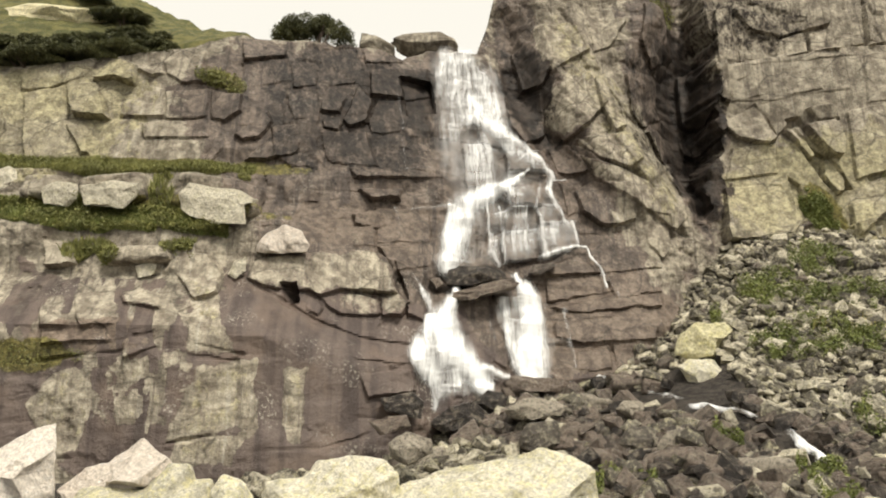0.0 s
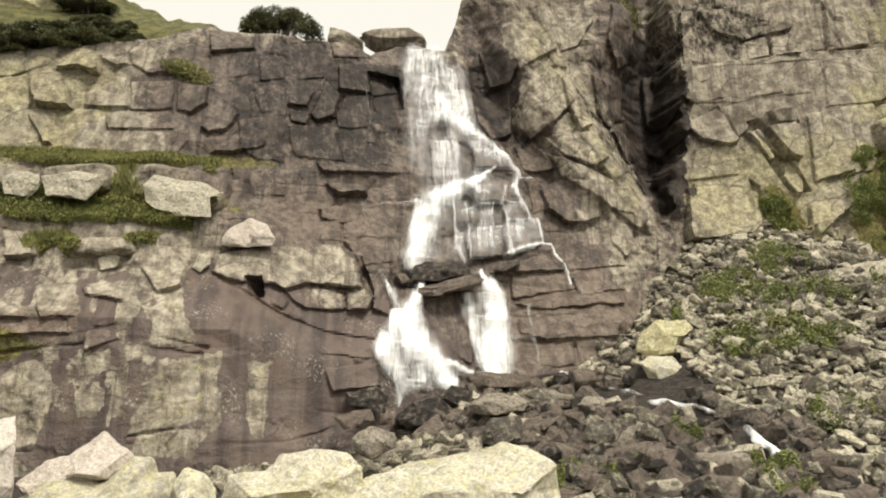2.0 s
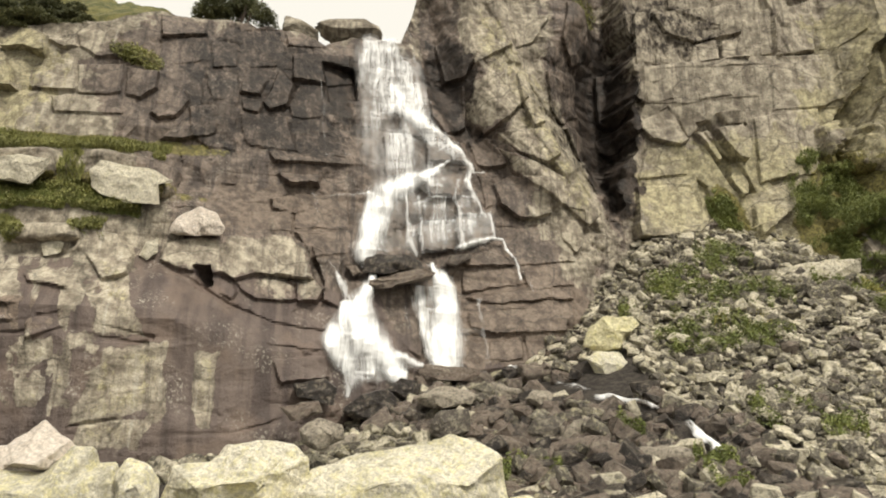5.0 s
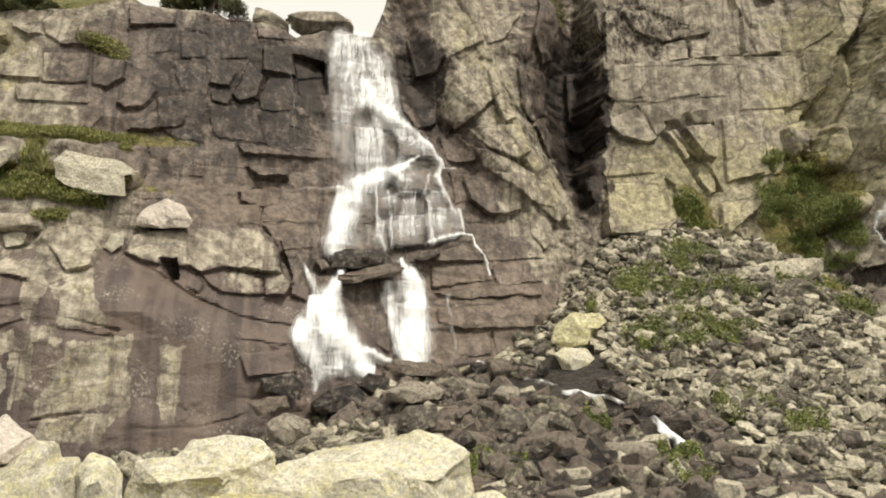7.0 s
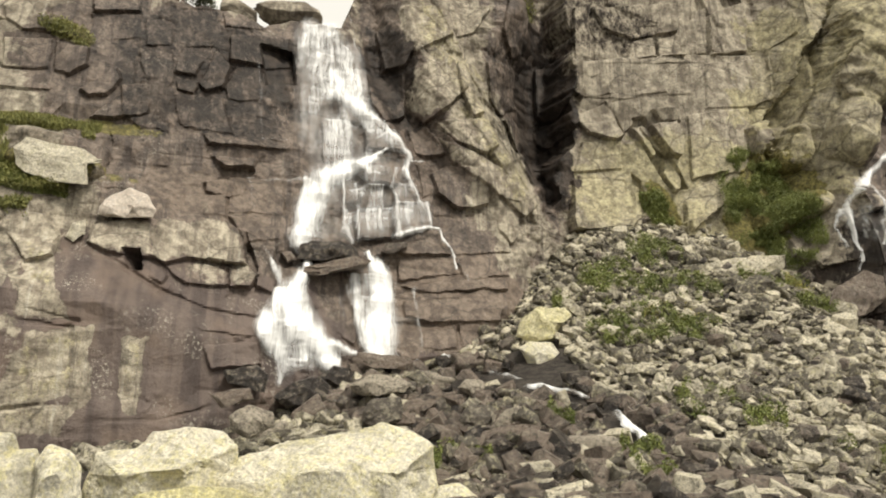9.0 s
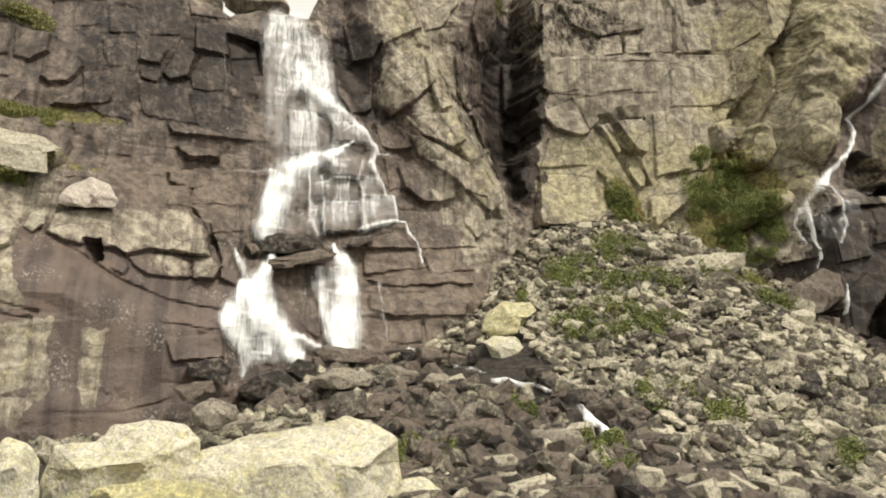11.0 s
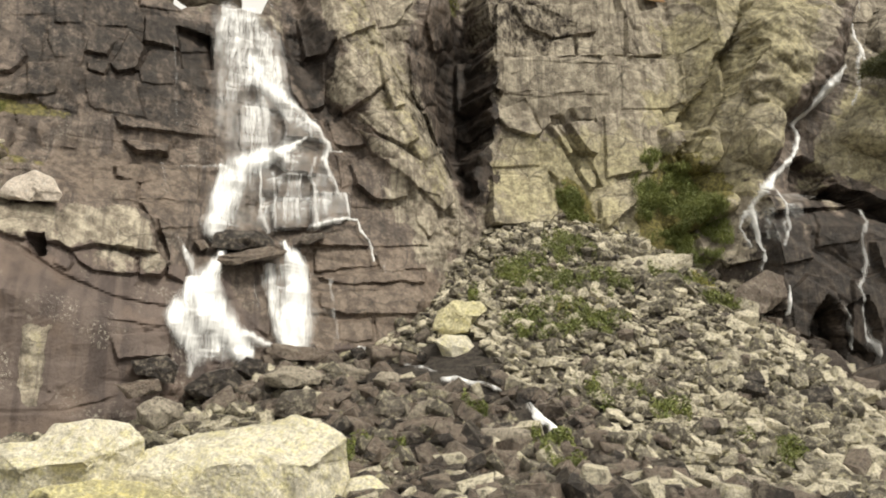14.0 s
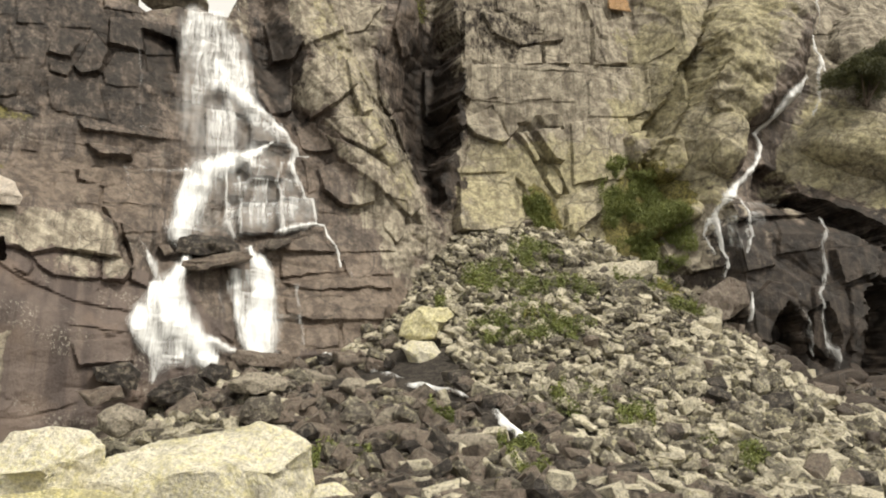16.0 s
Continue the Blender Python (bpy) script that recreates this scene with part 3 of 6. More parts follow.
# steps under the upper fall
plate(((3.00, 14.51), (3.54, 15.49), (4.66, 15.92), (5.62, 15.53), (5.53, 13.94), (3.93, 13.78)), 0.8, -0.1, 0.2, 0)
plate(((3.37, 13.63), (4.65, 13.75), (4.58, 12.40), (3.32, 12.21)), 0.5, 0, 0.1, 0)
plate(((3.18, 12.08), (5.32, 12.39), (5.21, 10.65), (3.23, 10.45)), 0.75, 0, 0.1, 0)
plate(((5.30, 13.91), (6.47, 14.04), (6.65, 12.91), (5.35, 12.76)), 0.6, 0, 0.1, 0)
plate(((5.20, 12.69), (7.47, 13.03), (7.52, 11.49), (5.32, 10.83)), 0.9, 0, 0.15, 0)
plate(((1.13, 17.71), (2.85, 17.86), (2.91, 15.13), (1.30, 14.88)), 0.5, 0, 0.1, 0)
plate(((2.00, 19.54), (3.71, 19.36), (3.86, 17.88), (2.14, 17.96)), 0.35, 0, 0.1, 0)
plate(((3.63, 17.35), (5.65, 17.68), (6.03, 16.24), (3.72, 16.12)), 0.5, 0, 0.2, 0)
plate(((7.58, 15.15), (8.65, 15.83), (10.87, 15.39), (11.03, 13.41), (9.07, 12.89), (7.80, 13.72)), 0.8, -0.15, 0.1, 0)
plate(((6.68, 15.60), (7.56, 15.59), (7.90, 13.80), (7.03, 13.44)), 0.3, -0.4, 0, 0)
plate(((4.37, 25.00), (6.18, 25.91), (6.78, 23.78), (5.99, 22.08), (4.77, 22.00)), 0.7, -0.5, 0.1, 0.1)
plate(((3.85, 21.68), (5.99, 21.73), (6.19, 18.96), (4.80, 18.11), (4.01, 19.45)), 0.5, -0.4, 0.1, 0)
plate(((6.18, 18.61), (7.70, 18.31), (8.43, 16.45), (6.72, 16.34)), 0.4, -0.3, 0.1, 0)
# leaning rib
plate(((5.99, 21.69), (8.97, 23.06), (9.82, 20.72), (8.66, 19.33), (7.25, 18.46), (6.35, 19.70)), 0.5, 0.75, 0.05, 0.08)
plate(((9.13, 22.56), (9.93, 23.10), (10.84, 19.24), (10.03, 18.63), (9.33, 20.52)), 0.75, 0.75, 0, 0.1)
plate(((7.80, 18.46), (10.80, 18.75), (11.72, 17.14), (10.75, 16.52), (8.96, 17.04)), 0.6, 0.75, 0.1, 0)
plate(((8.00, 17.50), (9.32, 16.89), (11.86, 15.70), (14.28, 13.87), (13.43, 12.98), (11.30, 14.13), (8.89, 15.85)), 0.55, 0.6, 0.15, 0)
plate(((5.82, 26.22), (9.13, 26.73), (9.04, 24.61), (6.54, 22.77), (5.91, 23.67)), 0.5, 0.75, 0, 0)
plate(((9.27, 26.74), (11.65, 27.14), (10.50, 25.24), (9.25, 24.46)), 0.6, 0.3, 0, 0)
plate(((11.50, 13.85), (13.06, 13.77), (13.18, 11.95), (12.44, 11.06), (11.51, 11.99)), 0.3, 0.3, 0.1, 0)
# east wall
plate(((18.02, 24.49), (26.50, 25.17), (25.99, 22.79), (21.06, 22.08), (18.36, 22.05)), 0.2, -0.25, 0, 0)
plate(((17.57, 20.53), (19.73, 21.82), (20.91, 19.50), (20.26, 19.07), (18.54, 19.48)), 0.5, -0.1, 0.25, -0.1)
plate(((20.09, 21.89), (22.63, 22.28), (21.99, 20.65), (20.93, 19.74)), 0.25, 0.1, 0, 0)
plate(((18.11, 18.93), (20.71, 19.12), (20.66, 17.15), (17.48, 16.79)), 0.4, 0.45, 0, 0)
plate(((17.27, 16.18), (20.78, 16.48), (21.58, 13.93), (20.92, 13.06), (16.79, 12.56)), 1.3, 0.4, 0.5, 0)
plate(((21.79, 20.24), (24.57, 20.73), (24.90, 19.38), (24.56, 17.97), (23.49, 18.37), (22.52, 19.18)), 1.1, 0.15, 0.25, 0)
plate(((22.71, 21.40), (24.57, 21.75), (24.87, 20.68), (23.45, 20.57)), 0.85, -0.3, -0.2, 0)
plate(((25.31, 21.15), (30.21, 22.16), (28.93, 17.37), (25.24, 16.59)), 0.35, 0.5, 0.04, 0)
plate(((25.47, 16.06), (27.07, 16.64), (27.24, 15.08), (25.80, 13.81), (24.65, 12.93), (24.54, 15.06)), 0.9, 0.55, 0.15, 0)
plate(((24.38, 13.53), (25.56, 14.06), (25.68, 12.23), (24.41, 11.94)), 1.2, 0.5, 0.1, 0)
plate(((26.90, 25.11), (31.96, 26.33), (31.62, 22.53), (26.61, 21.72)), 0.3, 0.2, 0, 0)
plate(((21.24, 12.76), (24.03, 12.98), (24.10, 11.94), (21.32, 11.80)), 1.6, 0.5, 0.4, 0)
plate(((19.32, 29.18), (25.66, 30.05), (25.48, 27.75), (22.09, 26.88), (20.07, 27.50)), 0.2, -0.2, 0, 0)
plate(((22.10, 26.73), (23.71, 27.21), (23.65, 25.37), (21.52, 25.13)), 0.3, 0.1, 0.1, 0.15)
plate(((23.86, 27.04), (25.57, 27.40), (25.41, 25.60), (23.74, 25.40)), 0.5, 0.45, 0, 0)
plate(((26.73, 29.70), (28.11, 30.27), (27.81, 26.42), (26.60, 26.21)), -0.3, -0.5, 0, 0)
plate(((27.93, 29.43), (31.13, 31.15), (30.69, 26.76), (27.63, 26.05)), 0.4, 0.15, 0, 0)
plate(((31.65, 31.34), (33.17, 30.67), (33.35, 27.67), (31.98, 26.74), (31.01, 26.91)), 0.2, -0.1, 0, 0.1)
plate(((17.89, 28.94), (19.11, 29.10), (19.11, 24.91), (17.81, 24.69)), 0.3, 0.3, 0, 0)
# cleft with shade put into its tone
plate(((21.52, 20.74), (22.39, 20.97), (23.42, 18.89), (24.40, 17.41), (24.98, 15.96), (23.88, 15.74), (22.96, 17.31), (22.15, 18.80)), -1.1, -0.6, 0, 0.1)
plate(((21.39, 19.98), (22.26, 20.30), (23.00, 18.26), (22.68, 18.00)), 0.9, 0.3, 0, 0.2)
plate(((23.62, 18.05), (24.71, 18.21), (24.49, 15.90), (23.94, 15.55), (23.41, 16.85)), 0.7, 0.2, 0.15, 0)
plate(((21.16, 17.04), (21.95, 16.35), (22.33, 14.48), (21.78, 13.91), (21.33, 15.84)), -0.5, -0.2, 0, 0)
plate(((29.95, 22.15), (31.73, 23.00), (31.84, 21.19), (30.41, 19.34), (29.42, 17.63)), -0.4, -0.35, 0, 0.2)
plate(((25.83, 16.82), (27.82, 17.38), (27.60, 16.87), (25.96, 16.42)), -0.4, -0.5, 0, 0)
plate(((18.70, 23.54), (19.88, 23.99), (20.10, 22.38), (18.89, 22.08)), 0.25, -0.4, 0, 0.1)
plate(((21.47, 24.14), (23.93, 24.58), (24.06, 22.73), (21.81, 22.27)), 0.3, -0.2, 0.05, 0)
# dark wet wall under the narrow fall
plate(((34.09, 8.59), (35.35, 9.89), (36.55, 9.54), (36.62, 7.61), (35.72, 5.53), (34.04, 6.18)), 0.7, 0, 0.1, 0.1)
# black hollow: its depth of shade is painted in
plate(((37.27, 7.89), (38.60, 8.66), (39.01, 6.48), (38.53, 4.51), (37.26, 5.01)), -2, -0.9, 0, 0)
plate(((33.86, 14.97), (37.75, 16.05), (40.14, 15.92), (39.71, 14.66), (36.79, 14.24), (33.88, 13.91)), 0.8, -0.5, 0.2, 0)
plate(((36.73, 14.09), (39.37, 14.31), (38.60, 12.01), (36.13, 11.52)), 0.35, -0.4, 0.1, 0.1)
plate(((33.95, 13.79), (36.33, 14.04), (35.72, 10.84), (33.77, 10.33)), 0.45, -0.3, 0.1, 0)
plate(((39.27, 11.96), (42.43, 12.43), (42.06, 10.58), (39.61, 9.73)), 0.7, -0.3, 0.2, 0)
plate(((31.02, 12.97), (32.89, 13.24), (33.25, 10.91), (32.07, 10.57), (30.88, 11.43)), 1.1, -0.8, 0.2, 0)
plate(((37.88, 9.56), (39.80, 10.04), (40.17, 7.70), (38.73, 4.93), (37.44, 6.12)), 0.5, -0.4, 0.1, 0.1)
plate(((39.98, 9.57), (41.81, 10.04), (40.87, 4.95), (39.46, 5.59)), 0.9, -0.3, 0.1, 0)
plate(((33.08, 10.32), (34.17, 10.42), (33.97, 7.56), (33.01, 7.29)), 0.6, -0.3, 0.1, 0)
# pillars inside the gully
plate(((15.69, 24.97), (17.30, 25.50), (17.72, 22.75), (16.79, 21.03), (15.91, 21.43)), 1.5, 0.3, 0, 0.1)
plate(((17.48, 25.73), (18.35, 25.63), (18.13, 21.79), (17.52, 22.33)), 0.8, 0.1, 0, 0)
plate(((11.35, 23.21), (13.71, 24.08), (13.92, 21.15), (12.34, 19.83), (11.54, 20.45)), 0.6, -0.2, 0, -0.2)
plate(((12.47, 19.53), (13.71, 20.36), (14.77, 18.41), (15.17, 16.52), (13.90, 16.96)), 0.5, -0.1, 0.1, 0)
plate(((13.06, 28.63), (15.22, 29.20), (14.69, 25.50), (13.42, 24.54), (12.62, 25.89)), 0.6, -0.1, 0.1, 0)
plate(((15.70, 20.37), (17.60, 20.95), (17.76, 19.97), (16.67, 19.18), (15.86, 19.41)), 1, -0.3, 0.1, 0)


def cliff_blocks(x, z):
    """Blocks, facets and joints, added to the plain cliff."""
    w = 0.5 * fbm(x * 0.22, z * 0.22, 3, 3)
    # broken wall
    u, v = x * 0.97 + z * 0.20 + w, z - 0.10 * x + w
    west = sm(-7.5, -9.5, x) * sm(14.2, 15.0, z)
    flush = 0.35 - 0.35 * facets(u / 3.8, v / 2.8, 45, 0.4, 3.0, 1.0, 0.42) - 0.14 * facets(u / 1.9, v / 1.4, 65, 0.5, 1.4, 1.0, 0.42)
    mixed = 0.55 - 0.62 * facets(u / 3.6, v / 2.5, 40, 0.65, 1.8) - 0.22 * facets(u / 1.6 + 0.6 * w, v / 1.2, 60, 0.7, 1.3) - 0.07 * facets(u / 0.7, v / 0.45, 80, 0.6)
    # tall blocks of the eastern wall
    ue, ve = x + 0.12 * z + w, z + 0.05 * x + w
    ledge = 24.75 + 0.135 * (x - 17.8)
    upper = sm(ledge - 0.4, ledge + 0.4, z) * (1 - sm(29, 31, x))
    tall = 0.4 - 0.55 * facets(ue / 4.6, ve / 4.4, 140, 0.6, 2.2, 1.0, 0.42) - 0.14 * facets(ue / 1.9, ve / 2.4, 160, 0.6, 1.3, 1.0, 0.40)
    tall = tall * (1 - upper) + upper * (0.4 - 0.55 * facets(ue / 2.1, ve / 3.2, 145, 0.2, 9.0, 1.0, 0.42) - 0.16 * facets(ue / 0.9, ve / 2.0, 165, 0.3, 8.0, 1.0, 0.42))
    # worn courses beside the fall
    sag = 0.7 * fbm(x * 0.22, z * 0.15, 8, 2)
    uc, vc = x + 0.25 * z, z - 0.05 * x + sag
    courses = 0.45 - 0.62 * facets(uc / 4.2, vc / 1.6, 200, 0.45, 2.0) - 0.14 * facets(uc / 2.4, vc / 0.8, 210, 0.5, 1.3) - 0.02 * facets(uc / 0.7, vc / 0.35, 220)
    # wide smooth slabs
    smooth = 0.25 - 0.40 * facets((x - 0.3 * z) / 5.0, (z + 0.2 * x + sag) / 2.4, 230, 0.7, 2.0) - 0.05 * facets(u / 1.6, v / 0.8, 240, 0.6)
    small = 0.10 * fbm(x * 1.5, z * 1.5, 9, 5, 0.6)
    east = sm(17.0, 18.4, x)
    far = sm(30.0, 31.5, x)
    beside = blob(x, z, 6.0, 8.5, 7.5, 6.8, 0, 0.2) * (1 - east)
    slab = blob(x, z, -10, 4.4, 12, 4.2, -6, 0.2) * (1 - beside)
    rib = blob(x, z, 8.9, 21, 3.2, 11, 26, 0.3)
    rest = np.clip(1 - east - beside - slab, 0, 1)
    step = 0.7 * (east - far) * sm(ledge - 0.12, ledge + 0.12, z)
    ur, vr = x * 0.85 + z * 0.53 + w, z * 0.85 - x * 0.53 + w
    leaning = 0.45 - 0.55 * facets(ur / 1.9, vr / 3.6, 250, 0.4, 6.0, 1.0, 0.42) - 0.2 * facets(ur / 0.9, vr / 1.5, 260, 0.4, 6.0, 1.0, 0.42) - 0.03 * facets(ur / 0.4, vr / 0.6, 270)
    broken = mixed
    mixed = mixed * (1 - west) + flush * west
    mixed = mixed * (1 - rib) + leaning * rib
    return mixed * rest + tall * (east - far) + (0.3 * broken + 0.3 - 0.4 * facets((x * 0.8 - z * 0.6) / 4.5, (z * 0.8 + x * 0.6) / 1.5, 280, 0.5, 2.0)) * far + courses * beside + smooth * slab + small * (1 - 0.75 * slab) * (1 - 0.75 * np.maximum(west, east)) + step + joints(x, z)


def cliff(x, z):
    x, z = np.asarray(x, float), np.asarray(z, float)
    top = line(x, TOP) - 0.25 - 0.35 * sm(-10, -14, x) + (0.7 - 0.4 * sm(-8, -13, x)) * fbm(x * 0.8, x * 0, 5, 3)
    over = np.maximum(z - top, 0)
    zc = np.minimum(z, top)
    relief, tone = press_plates(x, z, cliff_blocks(x, zc))
    return cliff_plain(x, zc) + relief + over * 3.0, np.where(over > 0, top + over * 0.12, z), tone


STEP = 0.08
gx, gz = np.meshgrid(np.arange(-34, 60, STEP), np.arange(-4, 39, STEP))
cy, cz, tone = cliff(gx, gz)


def face(x, z):
    """The cliff's distance at a place, between the points of its grid."""
    u = np.clip((np.asarray(x, float) + 34) / STEP, 0, gx.shape[1] - 1.01)
    v = np.clip((np.asarray(z, float) + 4) / STEP, 0, gx.shape[0] - 1.01)
    i, j = u.astype(int), v.astype(int)
    a, b = u - i, v - j
    return (cy[j, i] * (1 - a) + cy[j, i + 1] * a) * (1 - b) + (cy[j + 1, i] * (1 - a) + cy[j + 1, i + 1] * a) * b


steep = np.clip(abs(np.gradient(cliff_plain(gx, np.minimum(gz, line(gx, TOP))), STEP, axis=1)) - 0.6, 0, 1.2)
ox = gx + steep * (0.4 * facets(cy / 2.6, cz / 3.0, 300, 0.6, 4.0) + 0.12 * facets(cy / 1.1, cz / 1.4, 310) - 0.25)
me = mesh_from("cliff", np.stack([ox, cy, cz], -1).reshape(-1, 3), grid_faces(gx.shape[1], gx.shape[0]))
# wet rock; the gully's blob is darkened to stand for its shade
wet = np.maximum.reduce([
    blob(gx, gz, 3, 14, 6, 13), blob(gx, gz, -4.5, 17, 6.5, 8), blob(gx, gz, -9, 3.6, 13, 5.2, -4), blob(gx, gz, 7, 8, 6, 6), blob(gx, gz, -10.8, 18.5, 3.6, 4.5), blob(gx, gz, 6.9, 18.6, 1.5, 6.5, 27),
    blob(gx, gz, 14.4, 23, 3.2, 13), blob(gx, gz, 39.5, 8, 7.5, 9), blob(gx, gz, 38.6, 21, 1.7, 9, -25), blob(gx, gz, 4.6, 25, 1.6, 6)])
# dry tongues on the wet slabs
TONGUES = [[(-10.42, 4.25), (-8.08, 4.48), (-7.98, 1.85), (-11.28, 1.26)], [(-11.50, 8.19), (-10.44, 8.36), (-9.14, 4.96), (-9.99, 4.89)], [(-6.86, 4.16), (-6.00, 4.27), (-6.18, 1.20), (-6.53, 1.20)],
    [(-11.95, 4.16), (-11.50, 4.16), (-12.08, 1.44), (-12.36, 1.44)], [(-17.18, 2.69), (-15.95, 4.09), (-14.62, 4.21), (-14.56, 2.12), (-15.16, 0.98), (-15.85, 0.98)], [(-13.84, 4.21), (-12.45, 4.63), (-12.31, 3.93), (-13.43, 3.16)],
    [(-17.66, 5.10), (-17.29, 6.15), (-15.68, 6.36), (-15.31, 5.39)], [(-11.04, 1.16), (-8.06, 1.55), (-8.86, 0.31), (-11.17, 0.31)], [(-13.53, 2.46), (-12.60, 2.53), (-12.67, 1.85), (-13.26, 1.89)]]


def shard(x, z, corners, edge=0.24):
    """1 inside a patch with straight sides, 0 outside."""
    p = np.array(corners)
    mid, depth = p.mean(0), np.full(np.shape(x), 9.0)
    for a, b in zip(p, np.roll(p, -1, 0)):
        n = np.array([a[1] - b[1], b[0] - a[0]]) / np.linalg.norm(b - a)
        n = n if (mid - a) @ n > 0 else -n
        depth = np.minimum(depth, (x - a[0]) * n[0] + (z - a[1]) * n[1])
    return sm(-edge, edge, depth + 0.30 * fbm(x * 2.4, z * 1.1, 33, 5))


tongue = np.maximum.reduce([shard(gx, gz, p) for p in TONGUES] + [0.75 * blob(gx, gz, *(-15.84, 6.76), 5.0, 2.2, -3, 0.3, 3) * sm(0.0, 0.22, fbm(gx * 1.3 + 0.25 * gz, gz * 0.3, 91, 4)),
    0.6 * blob(gx, gz, *(-13.03, 3.51), 2.6, 1.5, 0, 0.3, 3) * sm(0.08, 0.25, fbm(gx * 1.8, gz * 1.1, 92, 4)), 0.8 * blob(gx, gz, *(-14.57, 9.12), 3.4, 0.7, 0, 0.3, 3)])
tone = np.maximum(tone, 0.7 * tongue)
overhang = blob(gx, gz, *(42.93, 18.65), 3.8, 2.3, -36, 0.15, 3)
spine = blob(gx, gz, 10.5, 20.0, 1.6, 9.5, 27, 0.35)
slick = blob(gx, gz, -10, 3.9, 13.5, 4.6, -6, 0.15, 3) * (1 - tongue) * (1 - np.clip(1.6 * tone, 0, 1))
wet = wet * (1 - tongue) * (1 - overhang) * (1 - spine)
# dark tones take the wet colour: stained plates and painted shade of recesses
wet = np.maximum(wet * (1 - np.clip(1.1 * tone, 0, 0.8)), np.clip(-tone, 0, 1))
lichen = np.maximum.reduce([0.75 * blob(gx, gz, -22, 17.5, 7, 4), 0.9 * blob(gx, gz, 24, 15, 8, 5), 0.8 * blob(gx, gz, 35, 25, 5, 12, -20), blob(gx, gz, 43, 18, 5, 5), 0.42 * tongue, 0.9 * overhang, 0.5 * spine])
# black growth, plus painted shade in gully, recess and below the overhang
algae_shade = np.maximum.reduce([blob(gx, gz, 15.6, 21.5, 2.0, 8), 0.5 * blob(gx, gz, 13.0, 21.5, 1.9, 5.5), 0.35 * blob(gx, gz, 7.0, 18.6, 1.2, 6.0, 27), 0.72 * blob(gx, gz, 39.5, 8.4, 9.0, 8.0), 0.95 * blob(gx, gz, 41.5, 13.0, 4.0, 2.4, -30), 1.1 * blob(gx, gz, 40.0, 4.4, 6.5, 3.6), 0.25 * blob(gx, gz, *(39.89, 19.86), 1.4, 4.5, -28), 0.8 * blob(gx, gz, *(5.04, 21.95), 1.6, 3.5, 20),
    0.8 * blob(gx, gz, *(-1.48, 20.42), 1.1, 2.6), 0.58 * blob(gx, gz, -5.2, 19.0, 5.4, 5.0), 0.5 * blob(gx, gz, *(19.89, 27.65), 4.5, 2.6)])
algae_shade = algae_shade * (1 - overhang)
rust = np.maximum.reduce([blob(gx, gz, 8.5, 6.5, 4.5, 4.0), blob(gx, gz, -4, 12.0, 4, 1.8) * 0.6, 0.9 * blob(gx, gz, 38.0, 8.0, 6.5, 6.5), blob(gx, gz, -15, 5.6, 3, 0.9) * 0.7])
moss = np.maximum.reduce([blob(gx, gz, *(30.10, 15.23), 2.2, 4.4, -22), blob(gx, gz, -17, 14.8, 9, 0.5), blob(gx, gz, -17, 11.9, 8, 0.7),
    0.8 * blob(gx, gz, *(-17.38, 4.68), 2.2, 0.8), 0.8 * blob(gx, gz, *(23.01, 14.68), 0.9, 2.2, 24), 0.7 * blob(gx, gz, *(-11.64, 20.07), 1.2, 0.6, -20)])
for key, val in (("tone", tone), ("slick", slick), ("algae_shade", algae_shade), ("wet", wet), ("lichen", lichen), ("rust", rust), ("moss", moss)):
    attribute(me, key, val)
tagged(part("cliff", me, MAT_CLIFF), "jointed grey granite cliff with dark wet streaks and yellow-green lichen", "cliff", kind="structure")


# ---- ground: scree rising to the cliff's foot ----
def ground(x, y):
    x, y = np.asarray(x, float), np.asarray(y, float)
    foot = line(x, [(-40, 0.0), (-12, -0.4), (-2, 0.4), (3, 2.8), (8, 4.0), (13, 8.7), (18, 13.6), (26, 13.0), (31, 9.6), (36, 4.0), (45, 1.5), (60, 1.5)])
    back = line(x, [(-40, 36), (-12, 36), (-2, 40.5), (3, 43), (8, 44), (13, 48), (18, 51), (26, 50), (31, 47.5), (36, 42.5), (45, 40), (60, 37.5)])
    near = line(x, [(-60, -1.8), (-12, -1.9), (4, -1.9), (8, -1.4), (15, -1.2), (31, -2.4), (60, -3)])
    t = (y - 28) / (back - 28)
    z = near + (foot - near) * np.clip(t, 0, 1.25) ** 1.1
    z = np.where(t < 0, near + (0.0 - near) * np.clip((28 - y) / 26, 0, 1) ** 2.6, z)
    return z + 0.35 * fbm(x * 0.3, y * 0.3, 12, 3) * sm(-400, 10, -abs(y - 30))


ys = np.concatenate([-np.geomspace(900, 8, 30), np.linspace(-6, 18, 30), np.arange(18.3, 58, 0.3), np.geomspace(60, 900, 20)])
xs = np.concatenate([-np.geomspace(900, 42, 20), np.arange(-40, 62, 0.4), np.geomspace(64, 900, 20)])
sx, sy = np.meshgrid(xs, ys)
me = mesh_from("ground", np.stack([sx, sy, ground(sx, np.minimum(sy, 58)) - np.maximum(sy - 58, 0) * 0.02], -1).reshape(-1, 3), grid_faces(len(xs), len(ys)), True)
tagged(part("ground", me, MAT_GROUND), "dark earth and gravel between the scree stones", "ground", kind="structure")


# ---- hillside above the western cliff ----
def hill_edge(x):
    return cliff_plain(np.asarray(x, float), line(x, TOP)) + 0.2


